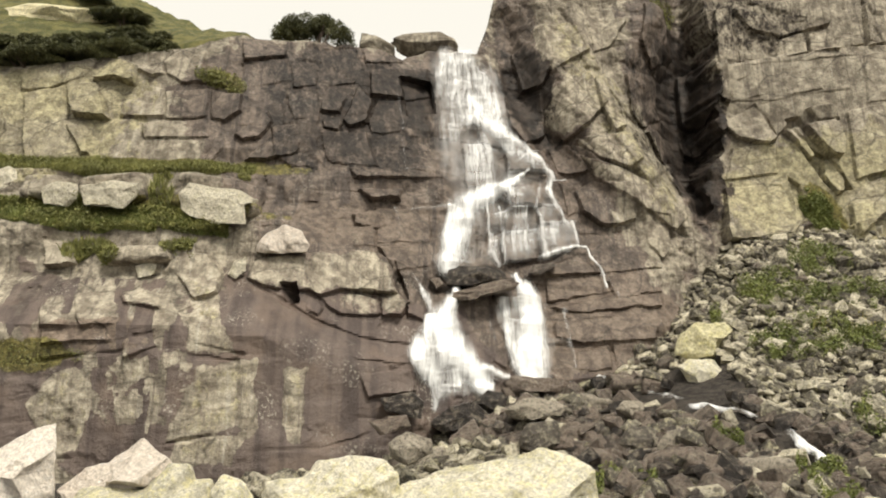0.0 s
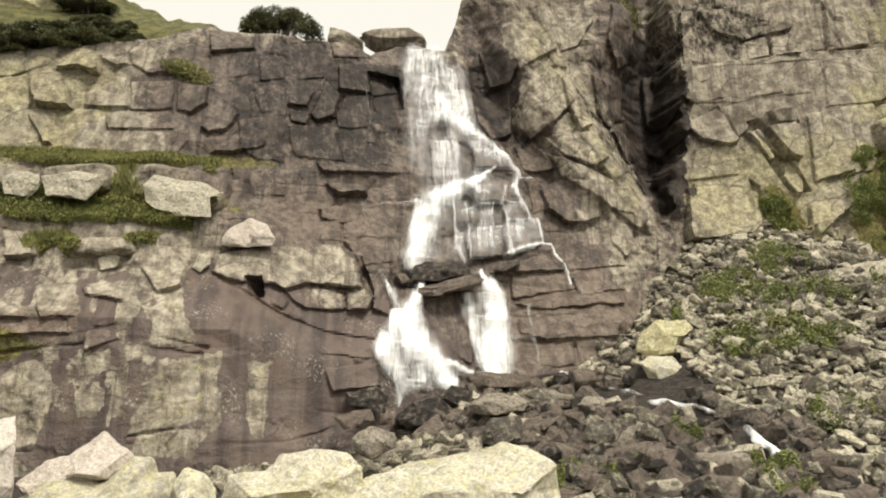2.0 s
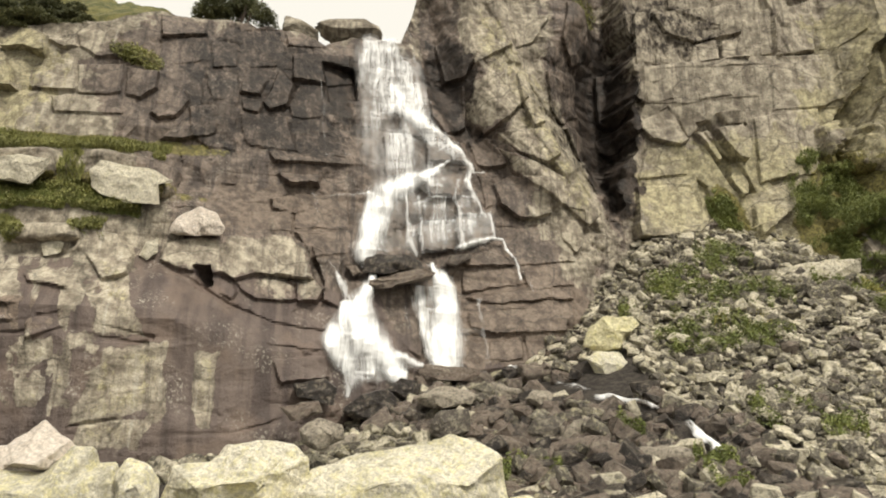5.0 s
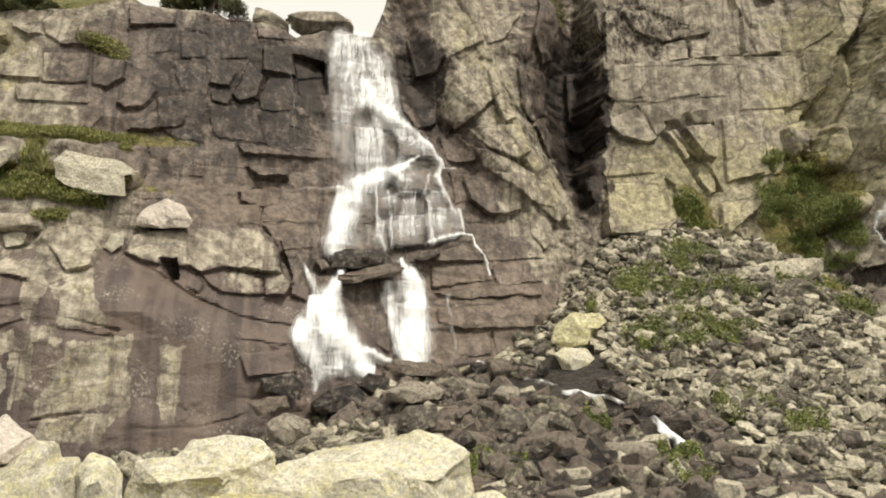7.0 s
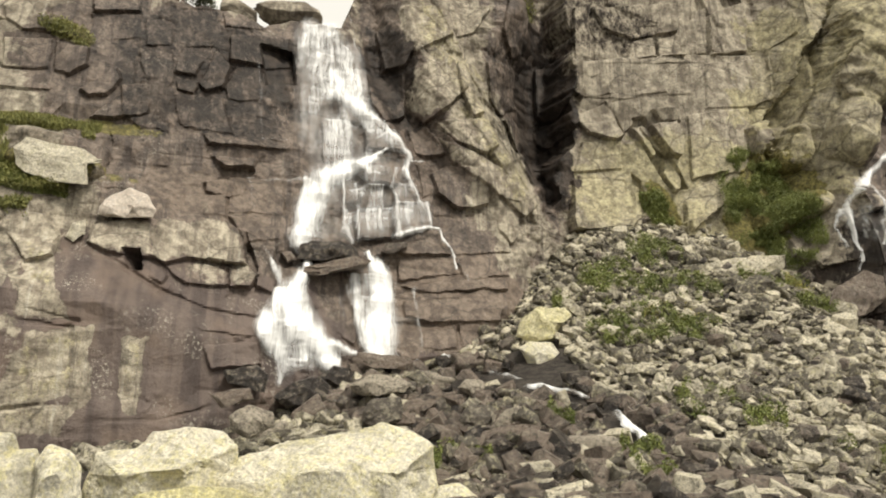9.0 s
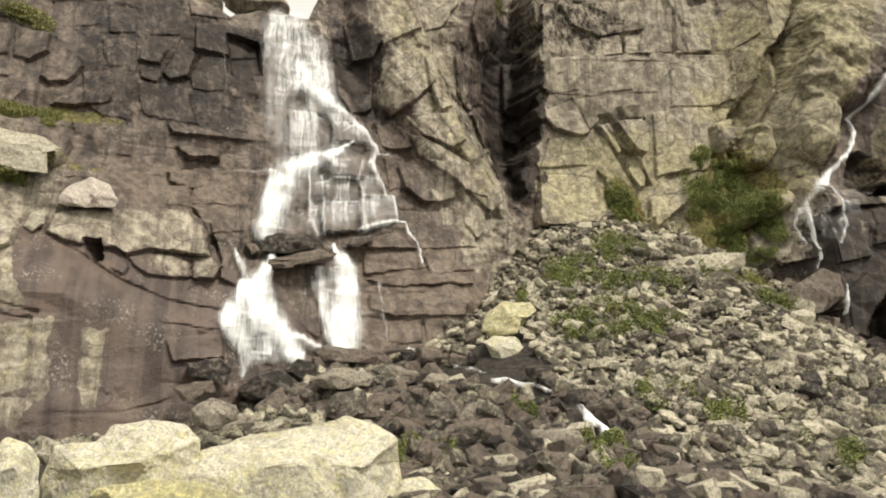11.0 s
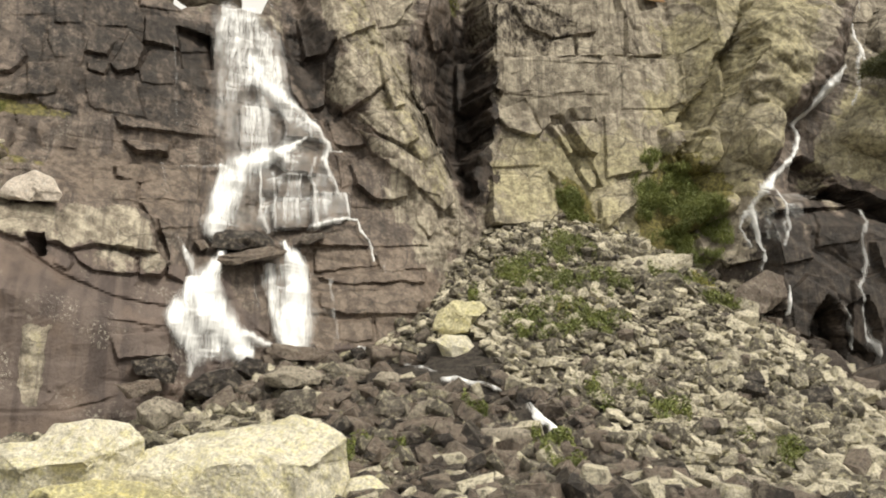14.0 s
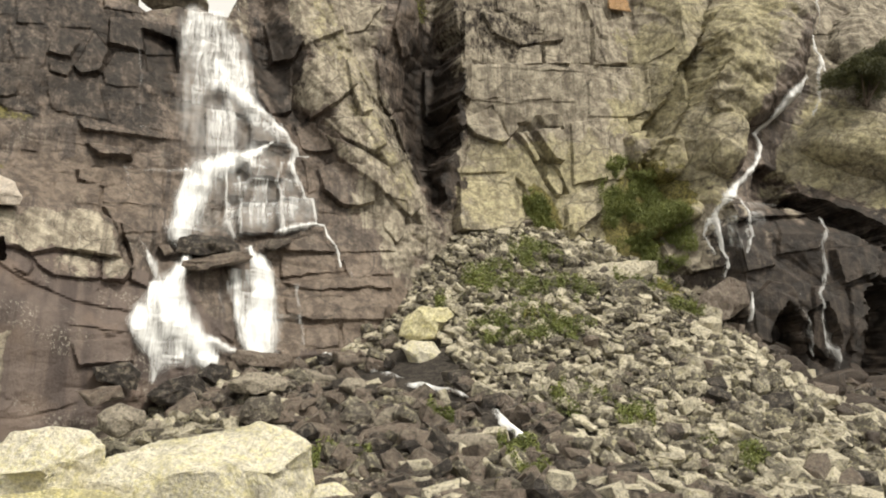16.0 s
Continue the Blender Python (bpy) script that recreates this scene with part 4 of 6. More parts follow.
def hillside(x, y):
    slope = line(x, [(-60, 1.15), (-26, 1.02), (-19, 0.74), (-13.5, 0.58), (-10, 0.3), (-5, 0.06)])
    crest = line(x, [(-60, 62), (-26, 58), (-19, 55), (-13.5, 50), (-9, 49)])
    run = np.maximum(np.minimum(y, crest) - hill_edge(x), 0)
    return line(x, TOP) - 0.35 + slope * run - 0.25 * np.maximum(y - crest, 0) + 0.6 * fbm(x * 0.5, y * 0.5, 14, 4) * sm(0, 2, run)


def hill_material():
    k = Nodes("alpine_turf")
    col = k.mix(k.ramp(k.noise(1.2, 6, 0.7), 0.4, 0.62), (0.085, 0.09, 0.03), (0.20, 0.185, 0.065))
    k.bump(k.noise(5, 6, 0.75), 1.0, 0.25)
    return k.done(col, 0.9)


hx, hy = np.meshgrid(np.arange(-33, -4, 0.2), np.arange(0.2, 30, 0.2))
skirt = 2.0 * (hy < 0.3)
hy = hy + hill_edge(hx)
me = mesh_from("hillside", np.stack([hx, hy, hillside(hx, hy) - skirt], -1).reshape(-1, 3), grid_faces(hx.shape[1], hx.shape[0]), True)
tagged(part("hillside", me, hill_material()), "grassy alpine slope above the cliff's edge", "hillside", kind="structure")


# ---- water ----
def clear_face(x, z):
    """The cliff's nearest face round a place, for water to run over."""
    best = None
    for dx in (-0.12, 0.12):
        for dz in (-0.3, -0.1, 0.1, 0.3):
            y = face(x + dx, z + dz)
            best = y if best is None else np.minimum(best, y)
    return best


class Flood:
    """Water spread over the rock: an outline filled with a thin veil, with ropes and curtains of denser water in it."""

    def __init__(self, outline, base):
        self.outline, self.base, self.ropes, self.curtains = np.array(outline), base, [], []

    def rope(self, share, *points):
        """A run of water through places (x, z, width)."""
        self.ropes.append((share, points))

    def curtain(self, x0, z0, x1, z1, drop, share):
        """Water that falls from an edge and thins out downwards."""
        self.curtains.append((x0, z0, x1, z1, drop, share))

    def scatter(self, count, seed):
        """Small curtains over chance ledges inside the outline."""
        r = random.Random(seed)
        (x0, z0), (x1, z1) = self.outline.min(0), self.outline.max(0)
        while count:
            x, z, w = r.uniform(x0, x1), r.uniform(z0, z1), r.uniform(0.3, 1.1)
            if within(np.array([x, x + w]), np.array([z, z]), self.outline).min() > 0.1:
                self.curtain(x, z, x + w, z + r.uniform(-0.12, 0.12), r.uniform(0.3, 1.1), r.uniform(0.2, 0.5))
                count -= 1

    def build(self, name, parent, seed, full=1.0, step=0.065, proud=0.10):
        ends = np.array([p[:2] for _, r in self.ropes for p in r] + [tuple(p) for p in self.outline])
        (x0, z0), (x1, z1) = ends.min(0) - 0.5, ends.max(0) + 0.4
        x, z = np.meshgrid(np.arange(x0, x1, step), np.arange(z0, z1, step))
        wx = x + 0.12 * fbm(x * 1.3, z * 0.8, seed + 3, 4) + 0.16 * fbm(x * 5, z * 1.1, seed + 4, 3)
        wz = z + 0.10 * fbm(x * 1.7, z * 1.7, seed + 5, 3)
        clear = 1 - self.base * sm(-0.25, 0.8, within(wx, wz, self.outline))
        for share, points in self.ropes:
            best = np.zeros(x.shape)
            for (ax, az, aw), (bx, bz, bw) in zip(points, points[1:]):
                t = np.clip(((wx - ax) * (bx - ax) + (wz - az) * (bz - az)) / ((bx - ax) ** 2 + (bz - az) ** 2), 0, 1)
                d = np.hypot(wx - ax - t * (bx - ax), wz - az - t * (bz - az))
                w = np.maximum(0.5 * (aw + t * (bw - aw)), 0.05)
                best = np.maximum(best, 1 - sm(0.1, 1.5, d / w))
            clear = clear * (1 - share * best)
        for ax, az, bx, bz, drop, share in self.curtains:
            t = (wx - ax) / (bx - ax)
            fall_by = az + np.clip(t, 0, 1) * (bz - az) + 0.10 * vnoise(x * 2.2, x * 0, seed + 6) - z
            comb = np.clip(0.75 + 0.9 * fbm(x * 4.0, x * 0 + az, seed + 7, 3), 0.2, 1.0)
            sheet = sm(-0.08, 0.03, fall_by) * np.exp(-1.1 * np.maximum(fall_by, 0) / drop) * (1 - sm(0.9 * drop, 1.3 * drop, fall_by))
            sheet = sheet * np.maximum(comb, 1 - sm(0.05, 0.22, fall_by)) * sm(-0.12, 0.2, t) * (1 - sm(0.8, 1.12, t))
            clear = clear * (1 - share * sheet)
        dens = 1 - clear
        y = clear_face(x, z)
        for axis, reach in ((0, 3), (1, 2)):
            pad = np.pad(y, [(reach, reach) if a == axis else (0, 0) for a in (0, 1)], mode="edge")
            n = y.shape[axis]
            y = np.minimum(y, sum(np.take(pad, range(k, k + n), axis) for k in range(2 * reach + 1)) / (2 * reach + 1))
        y = y - proud - 0.25 * dens * dens - 0.05 * vnoise(x * 5, z * 0.6, seed + 2)
        keep = (dens > 0.03).ravel()
        f = grid_faces(x.shape[1], x.shape[0])
        f = f[keep[f].any(1)]
        used = np.unique(f)
        index = np.zeros(x.size, int)
        index[used] = np.arange(len(used))
        me = mesh_from(name, np.stack([x, y, z], -1).reshape(-1, 3)[used], index[f], True)
        attribute(me, "dens", (0.92 * full * dens ** 1.35 - 0.42 * (1 - sm(0, 0.18, dens))).ravel()[used])
        fl = me.attributes.new("flow", "FLOAT_VECTOR", "POINT")
        fl.data.foreach_set("vector", np.stack([wx + seed, z, y * 0], -1).reshape(-1, 3)[used].astype(np.float32).ravel())
        return part(name, me, MAT_WATER, parent)


fall = new("waterfall")
tagged(fall, "tall white waterfall fanning out over dark wet granite steps", "waterfall")
upper = Flood(((-0.21, 24.41), (1.76, 24.81), (3.33, 23.00), (3.81, 20.45), (4.39, 18.09), (5.73, 16.81), (6.41, 15.83), (6.60, 13.88), (7.67, 13.02), (7.90, 11.40), (6.29, 10.67), (4.57, 10.41), (2.87, 10.02), (-0.27, 9.78), (-0.07, 11.89), (0.47, 13.33), (-0.60, 13.46), (0.16, 14.51), (-0.41, 16.44), (-0.57, 19.55), (-0.79, 21.58), (-0.78, 23.12)), 0.27)
upper.rope(0.55, (0.14, 24.29, 1.49), (0.32, 23.10, 2.08), (0.83, 21.48, 2.08), (1.49, 19.91, 1.78))
upper.rope(0.45, (1.37, 24.50, 1.19), (2.22, 22.87, 1.49), (2.86, 20.81, 1.19), (3.32, 18.83, 0.89))
upper.rope(0.15, (-0.37, 23.40, 0.74), (-0.46, 21.24, 0.74), (-0.24, 18.40, 0.74), (0.00, 15.75, 0.89))
upper.rope(0.15, (0.66, 21.86, 0.89), (0.32, 18.91, 1.19), (0.64, 15.87, 1.49))
upper.rope(0.7, (2.02, 21.17, 0.89), (2.16, 19.75, 1.04), (3.15, 18.98, 1.04), (4.46, 18.02, 0.53), (5.57, 16.90, 0.48), (6.17, 15.87, 0.48))
upper.rope(0.8, (6.19, 16.08, 0.48), (5.97, 15.14, 0.42), (6.47, 13.89, 0.39), (6.73, 12.93, 0.30))
upper.rope(0.42, (2.13, 17.96, 1.63), (1.94, 16.41, 1.78), (2.23, 14.93, 1.78))
upper.rope(0.95, (4.18, 15.47, 0.42), (3.36, 15.00, 0.77), (2.22, 14.39, 1.19), (1.26, 13.61, 1.63), (0.62, 11.98, 1.63), (0.32, 10.57, 1.49), (0.32, 9.78, 1.07))
upper.rope(0.8, (4.87, 16.12, 0.18), (4.02, 15.47, 0.30), (3.51, 14.82, 0.30))
upper.rope(0.6, (0.41, 13.60, 0.42), (0.29, 12.79, 0.36), (0.17, 11.57, 0.59))
upper.rope(0.55, (2.53, 14.15, 0.24), (2.53, 12.80, 0.24), (2.61, 11.42, 0.30), (2.94, 10.15, 0.36))
upper.rope(0.5, (3.15, 13.73, 0.21), (3.31, 11.80, 0.21), (3.30, 10.26, 0.24))
upper.rope(0.6, (5.46, 14.92, 0.24), (5.23, 13.82, 0.24), (5.43, 12.60, 0.30), (5.38, 10.99, 0.36))
upper.rope(0.45, (4.59, 13.69, 0.18), (4.64, 12.37, 0.18))
upper.rope(0.6, (7.30, 12.98, 0.24), (7.34, 11.64, 0.24))
upper.rope(0.45, (4.06, 16.60, 0.15), (4.92, 17.26, 0.24), (5.57, 16.90, 0.24))
upper.rope(0.7, (6.26, 15.59, 0.12), (7.17, 15.74, 0.15))
upper.rope(0.85, (5.20, 10.63, 0.42), (6.16, 10.96, 0.42), (7.16, 11.39, 0.27), (7.81, 11.49, 0.24), (8.20, 10.64, 0.24), (8.57, 9.82, 0.24), (8.73, 9.14, 0.15))
upper.rope(0.4, (8.86, 9.66, 0.15), (9.25, 8.83, 0.15), (9.33, 8.35, 0.12))
upper.rope(0.4, (-2.58, 13.12, 0.12), (-1.64, 13.18, 0.12), (-0.30, 13.52, 0.18), (0.47, 13.68, 0.24))
upper.rope(0.35, (-2.47, 13.09, 0.12), (-2.26, 11.97, 0.12), (-2.16, 10.98, 0.09))
upper.rope(0.5, (2.49, 25.73, 0.09), (2.88, 24.44, 0.12), (2.99, 23.13, 0.12))
upper.rope(0.3, (-2.60, 20.59, 0.15), (-2.29, 18.83, 0.12), (-2.15, 16.49, 0.12), (-2.00, 15.43, 0.12))
upper.rope(0.25, (-2.00, 15.55, 0.12), (-0.63, 15.87, 0.12))
upper.curtain(-0.14, 24.25, 1.76, 24.71, 2.08, 0.6)
upper.curtain(1.20, 17.71, 2.85, 17.86, 2.23, 0.5)
upper.curtain(2.22, 19.47, 3.76, 19.14, 1.19, 0.45)
upper.curtain(3.70, 17.29, 5.65, 17.62, 0.89, 0.4)
upper.curtain(3.37, 13.55, 4.65, 13.72, 1.34, 0.36)
upper.curtain(3.26, 12.15, 5.34, 12.43, 1.63, 0.36)
upper.curtain(5.37, 13.90, 6.49, 14.04, 1.19, 0.396)
upper.curtain(5.30, 12.72, 7.54, 13.15, 1.78, 0.432)
upper.curtain(2.62, 11.76, 3.31, 11.86, 1.49, 0.432)
upper.curtain(1.51, 21.36, 3.21, 21.23, 1.19, 0.35)
upper.curtain(-0.18, 19.81, 1.15, 19.88, 1.78, 0.3)
upper.curtain(3.99, 16.45, 5.72, 16.62, 0.36, 0.25)
upper.curtain(6.56, 14.25, 7.50, 13.42, 0.59, 0.144)
lower = Flood(((0.29, 8.87), (0.93, 8.89), (1.04, 8.36), (0.69, 7.47), (1.02, 6.23), (1.71, 5.34), (2.67, 4.42), (3.34, 4.17), (2.65, 3.67), (1.67, 3.22), (0.99, 3.42), (0.24, 3.13), (-0.29, 2.55), (-0.53, 3.11), (-0.67, 4.03), (-1.19, 4.54), (-1.48, 5.36), (-1.13, 6.10), (-0.65, 6.56), (-0.93, 7.10), (-0.44, 7.38), (0.40, 7.75)), 0.2)
lower.rope(1, (0.61, 8.86, 0.53), (0.61, 8.33, 0.71), (0.17, 7.42, 1.07), (0.07, 6.31, 1.78), (0.59, 5.34, 1.78), (1.42, 4.39, 1.49), (2.09, 3.66, 0.89))
lower.rope(0.72, (-0.52, 7.01, 0.65), (-0.86, 5.96, 1.04), (-1.03, 5.25, 1.20), (-0.67, 4.43, 1.36))
lower.rope(0.55, (-0.22, 3.92, 0.88), (-0.21, 3.25, 0.72), (-0.39, 2.65, 0.41))
lower.rope(0.5, (0.59, 3.95, 0.71), (0.99, 3.42, 0.59))
lower.rope(0.55, (-1.11, 8.65, 0.24), (-0.82, 8.22, 0.42), (-0.53, 7.46, 0.42))
lower.rope(0.4, (-1.54, 9.40, 0.15), (-1.19, 8.86, 0.18), (-0.91, 8.45, 0.18))
lower.rope(0.8, (2.12, 4.55, 0.53), (3.11, 4.17, 0.42))
lower.curtain(-0.99, 7.10, 0.74, 7.47, 0.89, 0.5)
lower.curtain(-1.32, 5.45, 0.73, 5.75, 1.19, 0.35)
lower.curtain(-0.75, 4.29, 1.28, 4.53, 1.19, 0.3)
east = Flood(((2.68, 8.06), (3.30, 8.72), (4.03, 9.00), (4.88, 9.01), (5.05, 7.89), (5.22, 6.82), (5.40, 4.46), (5.14, 4.08), (3.62, 4.23), (3.16, 5.43), (2.92, 6.60), (2.71, 7.32)), 0.22)
east.rope(1, (4.33, 8.95, 1.07), (4.51, 7.87, 1.54), (4.53, 6.34, 1.72), (4.47, 4.30, 1.84))
east.rope(0.6, (3.09, 8.14, 0.59), (3.27, 6.76, 0.71), (3.64, 4.85, 0.71))
east.rope(0.4, (2.72, 7.66, 0.24), (2.82, 7.05, 0.18))
east.rope(0.35, (6.36, 7.77, 0.27), (6.45, 6.69, 0.24), (6.58, 5.49, 0.18), (6.56, 4.62, 0.15))
east.rope(0.9, (3.88, 9.65, 0.48), (4.05, 9.32, 0.42))
east.rope(0.25, (2.33, 7.18, 0.18), (2.58, 6.00, 0.18))
east.curtain(5.35, 6.18, 6.83, 6.22, 0.71, 0.28)
east.curtain(2.80, 8.29, 5.05, 8.52, 0.89, 0.4)
east.curtain(6.23, 4.47, 8.41, 4.35, 0.89, 0.2)
upper.rope(0.3, (3.13, 23.27, 0.77), (3.54, 20.64, 0.77), (4.21, 18.47, 0.53))
upper.rope(0.35, (2.42, 22.48, 1.19), (2.90, 19.59, 1.31), (3.71, 17.60, 0.89))
upper.rope(0.38, (3.34, 18.51, 1.01), (4.49, 17.24, 1.07), (5.69, 16.22, 0.71))
upper.rope(0.25, (3.72, 16.12, 0.89), (3.96, 13.94, 1.19), (4.15, 11.15, 1.49))
lower.rope(0.6, (-1.22, 5.68, 0.77), (-1.31, 5.17, 0.71), (-0.99, 4.52, 0.65))
upper.scatter(30, 5)
lower.scatter(12, 6)
east.scatter(6, 7)
upper.build("veil", fall, 3, 0.86)
lower.build("cascade", fall, 33)
east.build("cascade", fall, 39)

side_fall = new("side_waterfall")
tagged(side_fall, "narrow white waterfall zigzagging down a dark wet gully", "waterfall")
upper_run = Flood(((34.07, 15.63), (36.15, 16.05), (37.72, 15.29), (35.41, 12.80), (34.17, 11.14), (33.61, 10.96), (33.09, 11.32), (32.50, 12.44), (32.80, 13.95), (33.58, 15.15)), 0.0)
upper_run.rope(0.9, (41.99, 25.42, 0.41), (40.84, 24.46, 0.65), (39.79, 23.18, 0.96), (38.53, 21.60, 0.57), (37.86, 20.85, 0.57), (38.18, 20.03, 0.45), (37.54, 18.69, 0.45), (36.20, 17.52, 0.57), (35.29, 16.60, 0.53), (34.31, 15.73, 0.80))
upper_run.rope(0.7, (43.60, 29.19, 0.20), (43.35, 27.37, 0.24), (43.15, 25.89, 0.24))
upper_run.rope(0.5, (42.87, 25.68, 0.28), (42.38, 23.57, 0.28), (41.66, 22.27, 0.24))
upper_run.rope(0.35, (40.70, 18.46, 0.20), (40.49, 16.81, 0.20))
upper_run.rope(0.7, (43.90, 32.73, 0.28), (42.92, 31.05, 0.32), (43.61, 29.34, 0.24), (43.38, 27.22, 0.24), (42.81, 25.73, 0.24))
lower_fan = Flood(((34.07, 15.63), (36.15, 16.05), (37.72, 15.29), (35.41, 12.80), (34.17, 11.14), (33.61, 10.96), (33.09, 11.32), (32.50, 12.44), (32.80, 13.95), (33.58, 15.15)), 0.12)
lower_fan.rope(0.7, (33.89, 15.44, 0.35), (33.39, 14.38, 0.38), (33.21, 13.01, 0.22), (33.24, 11.49, 0.22), (33.19, 10.02, 0.15))
lower_fan.rope(0.5, (33.14, 14.18, 0.25), (32.72, 13.15, 0.22), (32.69, 11.62, 0.17))
lower_fan.rope(0.5, (34.61, 15.47, 0.22), (34.67, 13.98, 0.17), (34.73, 12.78, 0.15), (34.07, 11.68, 0.25))
lower_fan.rope(0.4, (33.83, 14.45, 0.17), (33.56, 12.16, 0.15))
lower_fan.rope(0.8, (33.92, 9.02, 0.17), (33.76, 8.16, 0.22), (33.55, 7.31, 0.22))
lower_fan.rope(0.4, (34.24, 5.60, 0.17), (34.73, 5.11, 0.33), (35.07, 4.46, 0.25))
lower_fan.curtain(34.27, 15.14, 37.66, 15.23, 0.42, 0.24)
lower_fan.curtain(32.92, 14.22, 34.02, 14.05, 1.78, 0.18)
lower_fan.curtain(34.17, 14.39, 35.91, 14.30, 1.78, 0.15)
lower_fan.scatter(4, 121)
outer_run = Flood(((34.07, 15.63), (36.15, 16.05), (37.72, 15.29), (35.41, 12.80), (34.17, 11.14), (33.61, 10.96), (33.09, 11.32), (32.50, 12.44), (32.80, 13.95), (33.58, 15.15)), 0.0)
outer_run.rope(0.5, (39.75, 14.31, 0.30), (38.65, 12.35, 0.40), (38.87, 10.53, 0.35), (38.05, 9.07, 0.30), (38.43, 6.97, 0.25), (38.61, 4.92, 0.25))
outer_run.rope(0.4, (36.65, 8.97, 0.12), (37.32, 7.30, 0.15), (37.43, 5.24, 0.15))
outer_run.rope(0.3, (38.58, 6.63, 0.50), (38.66, 4.59, 0.35))
upper_run.build("strand", side_fall, 120)
lower_fan.build("fan", side_fall, 127)
outer_run.build("strand", side_fall, 134)


# ---- stones ----
def hull_stone(seed, flat=0.6, points=5):
    """An angular block of rock about 1 m long, split along flat joints."""
    r = random.Random(seed)
    bm = bmesh.new()
    for sx in (-1, 1):
        for sy in (-1, 1):
            for sz in (-1, 1):
                bm.verts.new((0.5 * sx * r.uniform(0.5, 0.96), 0.34 * sy * r.uniform(0.5, 0.96), 0.5 * flat * sz * r.uniform(0.6, 0.95)))
    for _ in range(points):
        v = Vector((r.gauss(0, 1), r.gauss(0, 1), r.gauss(0, 1))).normalized()
        bm.verts.new((v.x * 0.52, v.y * 0.4, v.z * 0.5 * flat))
    bmesh.ops.convex_hull(bm, input=bm.verts)
    loose = [v for v in bm.verts if not v.link_faces]
    bmesh.ops.delete(bm, geom=loose, context="VERTS")
    bmesh.ops.triangulate(bm, faces=bm.faces)
    v = np.array([x.co[:] for x in bm.verts])
    bm.verts.index_update()
    f = np.array([[x.index for x in p.verts] for p in bm.faces])
    bm.free()
    return v, f


def boulder_mesh(name, size, seed, box=2.6, cuts=7, level=5, rough=0.06, turn=0.0, flats=()):
    """A weathered boulder: flats that meet in worn edges, under a rough skin. box: how sharp the edges are."""
    r = random.Random(seed)
    bm = bmesh.new()
    bmesh.ops.create_icosphere(bm, subdivisions=level, radius=1)
    d = np.array([x.co[:] for x in bm.verts])
    f = np.array([[x.index for x in p.verts] for p in bm.faces])
    bm.free()
    planes = [((sx + r.gauss(0, 0.22), sy + r.gauss(0, 0.22), sz + r.gauss(0, 0.22)), r.uniform(0.84, 1.0))
              for sx, sy, sz in ((1, 0, 0), (-1, 0, 0), (0, 1, 0), (0, -1, 0), (0, 0, 1), (0, 0, -1))]
    planes += [((r.gauss(0, 1), r.gauss(0, 1), r.gauss(0, 1)), r.uniform(0.80, 1.02)) for _ in range(cuts)]
    if flats:
        planes = [(n[:3], n[3]) for n in flats] + [((0, 0, -1), 1.0), ((0, 1, 0), 0.9), ((-1, -0.2, 0), 1.05), ((1, -0.2, 0), 1.05)] + planes[6:]
    p, total = 10 + 6 * box, 0
    for n, h in planes:
        n = np.array(n) / np.linalg.norm(n)
        total = total + (np.maximum(d @ n, 0) / h) ** p
    v = d * (total ** (-1 / p))[:, None]
    skin = fbm(v[:, 0] * 1.6 + v[:, 2] * 0.9 + seed, v[:, 1] * 1.6 - v[:, 2] * 1.3, seed, 6, 0.6)
    chips = facets(v[:, 0] * 1.7 + seed, v[:, 2] * 1.9 + v[:, 1], seed, 0.8)
    v = v * (1 + rough * skin + 0.09 * (chips - 0.5))[:, None]
    c, s = math.cos(radians(turn)), math.sin(radians(turn))
    v = v * np.array(size) / 2
    v = np.stack([v[:, 0] * c - v[:, 2] * s, v[:, 1], v[:, 0] * s + v[:, 2] * c], 1)
    return mesh_from(name, v, f, True)


def boulder(name, at, y, size, material, label, category, seed, turn=0.0, box=2.6, cuts=7, level=5, rough=0.06, flats=()):
    ob = part(name, boulder_mesh(name, size, seed, box, cuts, level, rough, turn, flats), material)
    ob.location = (at[0], y, at[1])
    return tagged(ob, label, category)


